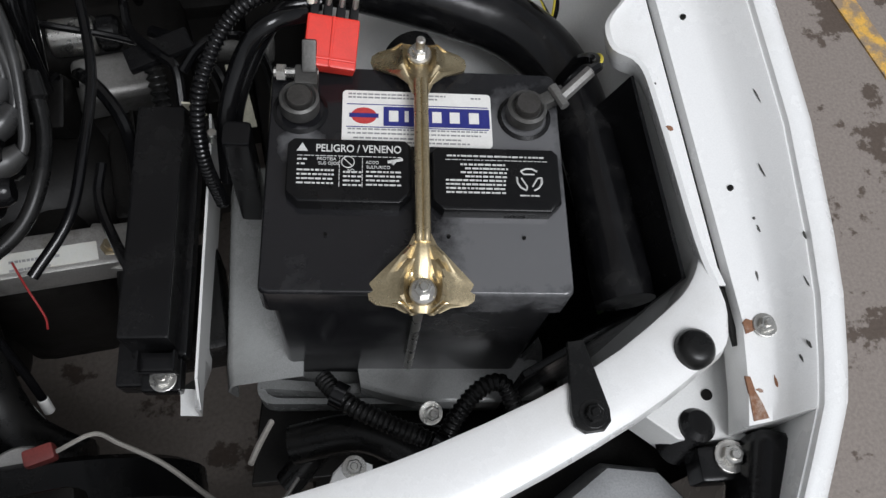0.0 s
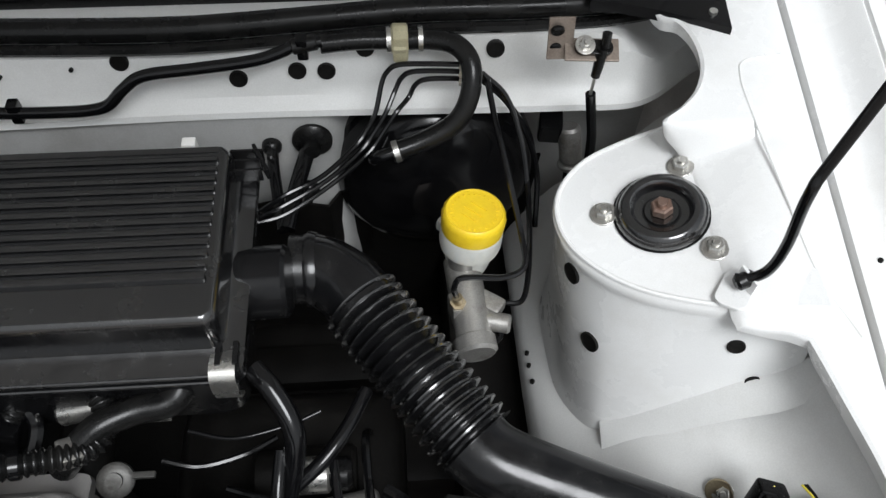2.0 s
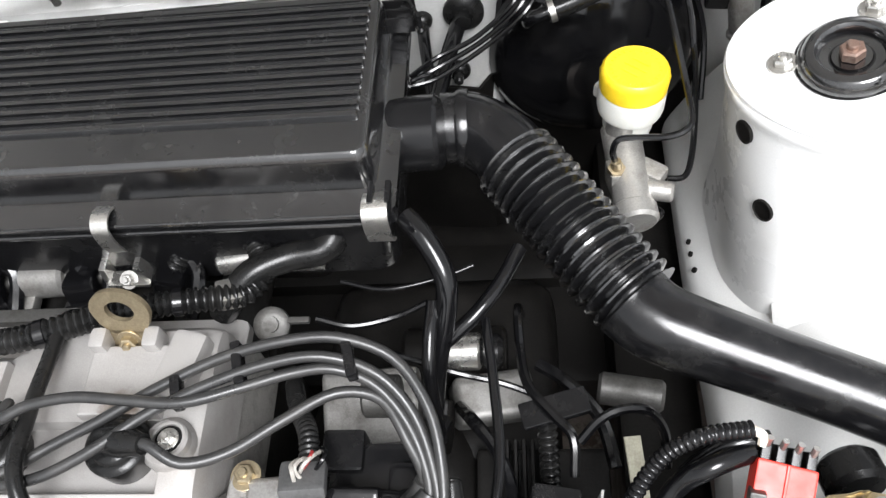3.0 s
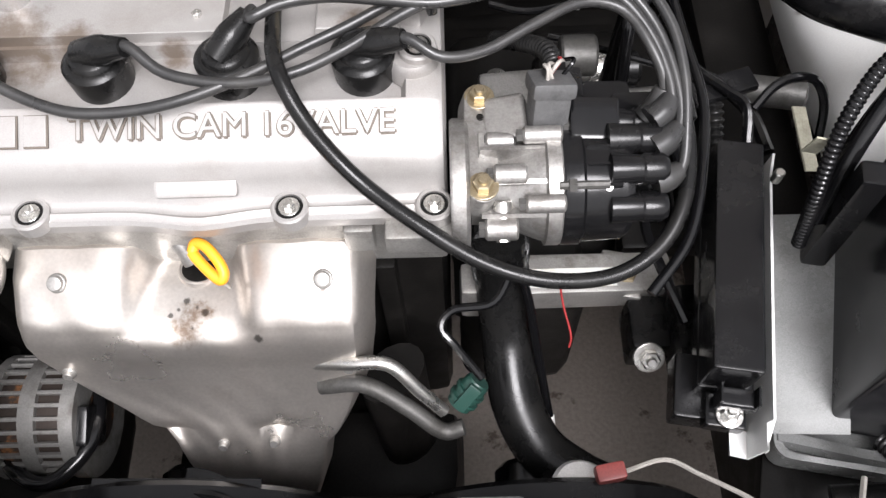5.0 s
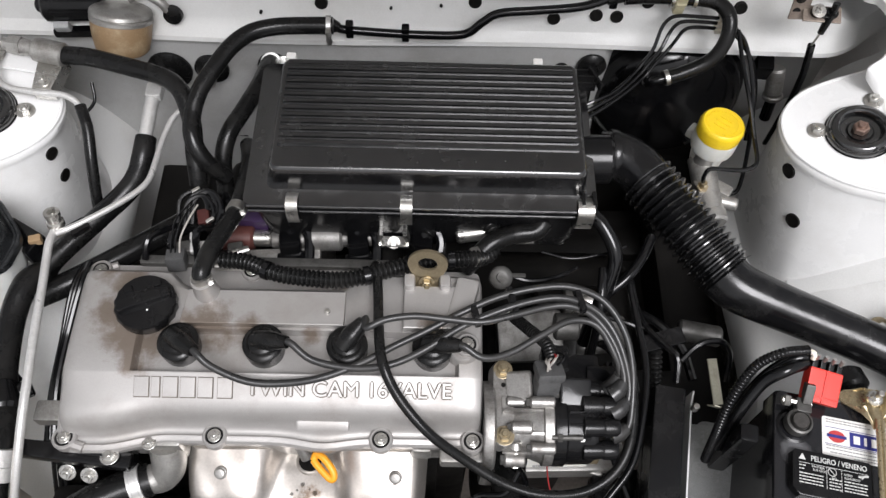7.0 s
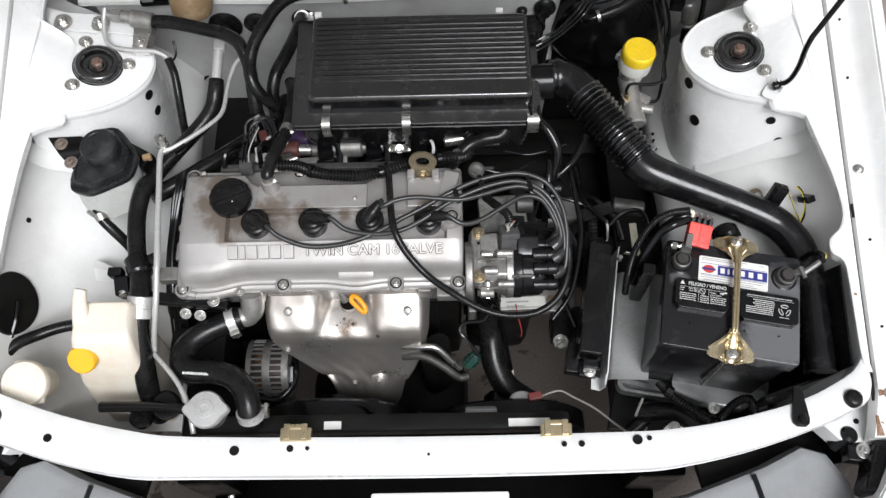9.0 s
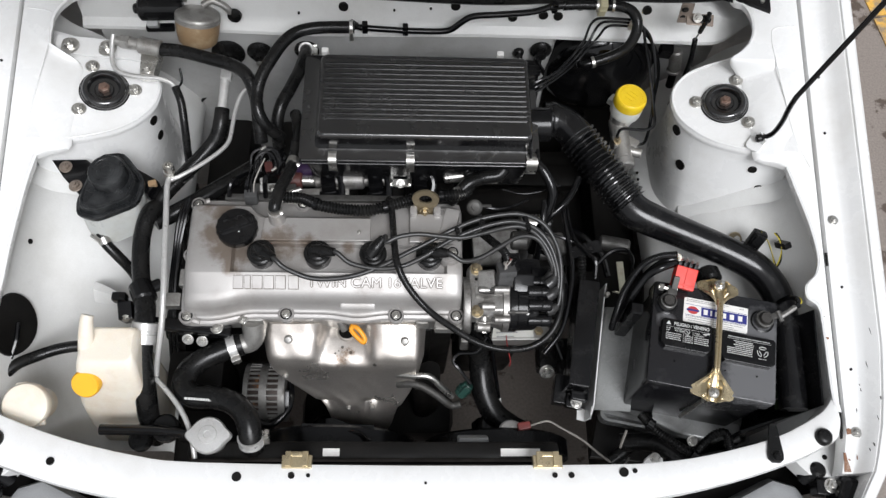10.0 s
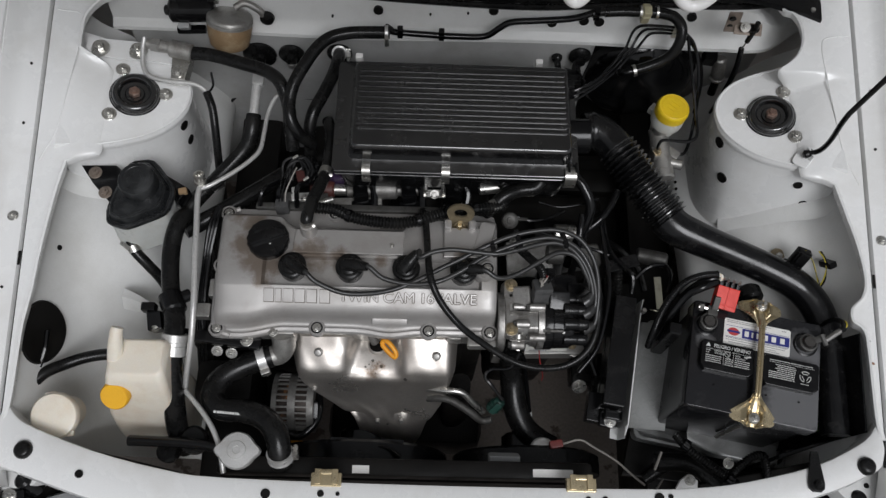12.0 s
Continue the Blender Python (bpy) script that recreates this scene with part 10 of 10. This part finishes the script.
    hose("thin_metal_pipe", [(-0.396, 0.153, 0.738), (-0.375, 0.132, 0.742), (-0.352, 0.105, 0.745), (-0.337, 0.080, 0.745), (-0.328, 0.055, 0.742), (-0.323, 0.03, 0.735)], 0.0042, ALU, "thin bare metal pipe bent round the radiator neck", "pipe", seg=10)
    bm = bmesh.new()
    rod(bm, (-0.425, 0.068, 0.67), (-0.425, 0.068, 0.69), 0.018, seg=18, bev=0.004)
    rod(bm, (-0.385, 0.085, 0.675), (-0.385, 0.085, 0.70), 0.022, seg=18, bev=0.004)
    tagged(solo("dark_bushing", to_mesh("dark_bushing", bm, RUBBER)), "pair of dark rubber mounts at the radiator", "mount")
    # thermostat housing
    t = thing("thermostat_housing", (-0.262, 0.235, 0.70), "cast aluminium thermostat housing below the cover", "housing")
    bm = bmesh.new()
    tube(bm, [(-0.272, 0.215, 0.722), (-0.258, 0.220, 0.723), (-0.250, 0.230, 0.735), (-0.250, 0.245, 0.755)], [0.016, 0.018, 0.019, 0.019], seg=16)
    part("outlet", bm, CAST, t)
    bm = bmesh.new()
    box(bm, (-0.250, 0.247, 0.752), (0.040, 0.020, 0.046), bev=0.005)
    fl = part("flange", bm, CAST, t)
    bolt(fl, (-0.262, 0.240, 0.776), 0.005)
    bolt(fl, (-0.238, 0.237, 0.742), 0.005, (0, -0.8, 0.5))
    bm = bmesh.new()
    box(bm, (-0.282, 0.246, 0.764), (0.03, 0.014, 0.022), bev=0.004)
    part("side_lug", bm, CAST, t)
    b = thing("pump_bracket", (-0.34, 0.24, 0.70), "black steel pump bracket with bright bolts", "bracket")
    bm = bmesh.new()
    box(bm, (-0.345, 0.230, 0.762), (0.125, 0.018, 0.016), (0, 6, -5), bev=0.003)
    box(bm, (-0.31, 0.232, 0.744), (0.05, 0.02, 0.03), bev=0.004)
    tube(bm, [(-0.40, 0.24, 0.762), (-0.36, 0.236, 0.766), (-0.30, 0.230, 0.766)], 0.006, seg=10)
    part("bar", bm, SATIN, b)
    bolt(b, (-0.303, 0.228, 0.768), 0.0065)
    bolt(b, (-0.352, 0.216, 0.746), 0.006, (0, -0.7, 0.7))
    bolt(b, (-0.330, 0.214, 0.742), 0.006, (0, -0.7, 0.7))
    # drive belts and the pumps at the engine's end
    d = thing("drive_belt_end", (-0.40, 0.33, 0.45), "grimy pulleys and ribbed belts at the engine's end", "pulley")
    for y, z, rr in ((0.40, 0.62, 0.06), (0.27, 0.56, 0.07)):
        bm = bmesh.new()
        lathe(bm, [(0.02, -0.012), (rr, -0.012), (rr - 0.006, -0.004), (rr - 0.006, 0.004), (rr, 0.012), (0.02, 0.012)], pose(-0.40, y, z, 0, 90, 0), 30)
        part("pulley", bm, DARK, d)
    for k in range(3):
        bm = bmesh.new()
        dx = -0.408 + 0.006 * k
        tube(bm, [(dx, 0.455, 0.66), (dx + 0.004, 0.44, 0.70), (dx + 0.012, 0.36, 0.715), (dx + 0.006, 0.27, 0.69), (dx, 0.205, 0.62)], 0.0024, seg=6)
        part("belt", bm, RUBBER, d)
    for nm, c, sz, bv in (("belt_cover", (-0.40, 0.35, 0.55), (0.05, 0.2, 0.2), 0.02), ("pump_body", (-0.36, 0.19, 0.55), (0.10, 0.08, 0.2), 0.02), ("compressor", (-0.34, 0.17, 0.44), (0.16, 0.16, 0.16), 0.03)):
        bm = bmesh.new()
        box(bm, c, sz, bev=bv)
        part(nm, bm, DARK, d)
    bm = bmesh.new()
    box(bm, (-0.367, 0.315, 0.755), (0.012, 0.03, 0.02), bev=0.003)
    box(bm, (-0.382, 0.278, 0.752), (0.03, 0.024, 0.02), bev=0.004)
    part("sensor_lug", bm, CAST, d)
    # fan thermo switch with a pink plug and its thin wire
    f = thing("lower_hose_neck", (0.20, 0.10, 0.56), "bright hose neck with a pink wiring plug", "hose neck")
    bm = bmesh.new()
    rod(bm, (0.172, 0.078, 0.600), (0.178, 0.090, 0.640), 0.024, seg=22, bev=0.003)
    part("neck", bm, ALU, f)
    bm = bmesh.new()
    box(bm, (0.196, 0.098, 0.648), (0.022, 0.013, 0.013), (0, 0, 10), bev=0.003)
    part("pink_plug", bm, mat("pink_plastic", (0.22, 0.045, 0.04), None, 0.45, grain=600, stain=60, bump=0.1), f, "faded red plug")
    bm = bmesh.new()
    tube(bm, [(0.207, 0.099, 0.648), (0.235, 0.105, 0.655), (0.255, 0.092, 0.665), (0.285, 0.07, 0.68), (0.31, 0.045, 0.69), (0.325, 0.03, 0.70)], 0.0018, seg=6)
    part("thin_wire", bm, WWIRE, f)
    bm = bmesh.new()
    tube(bm, [(0.345, 0.055, 0.69), (0.352, 0.068, 0.685), (0.362, 0.085, 0.675)], 0.0022, seg=6)
    part("spare_wire", bm, WWIRE, f)


place(0.007, 0.010, 0.006)
radiator()


def under_parts():
    """Near-black masses low in the bay, deep shade put into their colour."""
    e = thing("exhaust_downpipe", (-0.08, 0.18, 0.3), "near-black exhaust downpipe and sump below the shield, dark as in shade", "pipe")
    bm = bmesh.new()
    box(bm, (-0.06, 0.18, 0.34), (0.30, 0.10, 0.14), bev=0.03)
    part("sump", bm, DARK, e)
    bm = bmesh.new()
    tube(bm, [(-0.10, 0.165, 0.50), (-0.09, 0.165, 0.42), (-0.06, 0.19, 0.35), (0.0, 0.28, 0.30)], 0.04, seg=16)
    part("pipe", bm, DARK, e)
    bm = bmesh.new()
    tube(bm, [(0.03, 0.205, 0.58), (0.035, 0.195, 0.45), (0.04, 0.19, 0.32)], 0.032, seg=16, flat=0.7)
    tagged(solo("black_bracket", to_mesh("black_bracket", bm, DARK)), "black engine mounting bracket beside the shield", "bracket")
    bm = bmesh.new()
    box(bm, (0.255, 0.245, 0.56), (0.035, 0.05, 0.05), bev=0.006)
    box(bm, (0.30, 0.22, 0.58), (0.06, 0.10, 0.06), bev=0.01)
    m = tagged(solo("rubber_mount", to_mesh("rubber_mount", bm, RUBBER)), "black rubber gearbox mount under the relay box", "mount")
    bolt(m, (0.252, 0.215, 0.575), 0.009, (0, -0.7, 0.7))
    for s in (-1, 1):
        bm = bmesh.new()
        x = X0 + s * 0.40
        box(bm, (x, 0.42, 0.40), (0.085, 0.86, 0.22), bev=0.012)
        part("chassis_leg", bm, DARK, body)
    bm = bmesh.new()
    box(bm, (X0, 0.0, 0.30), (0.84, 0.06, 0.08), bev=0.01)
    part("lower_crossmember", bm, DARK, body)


place(0.009, 0.009, 0.0)
under_parts()
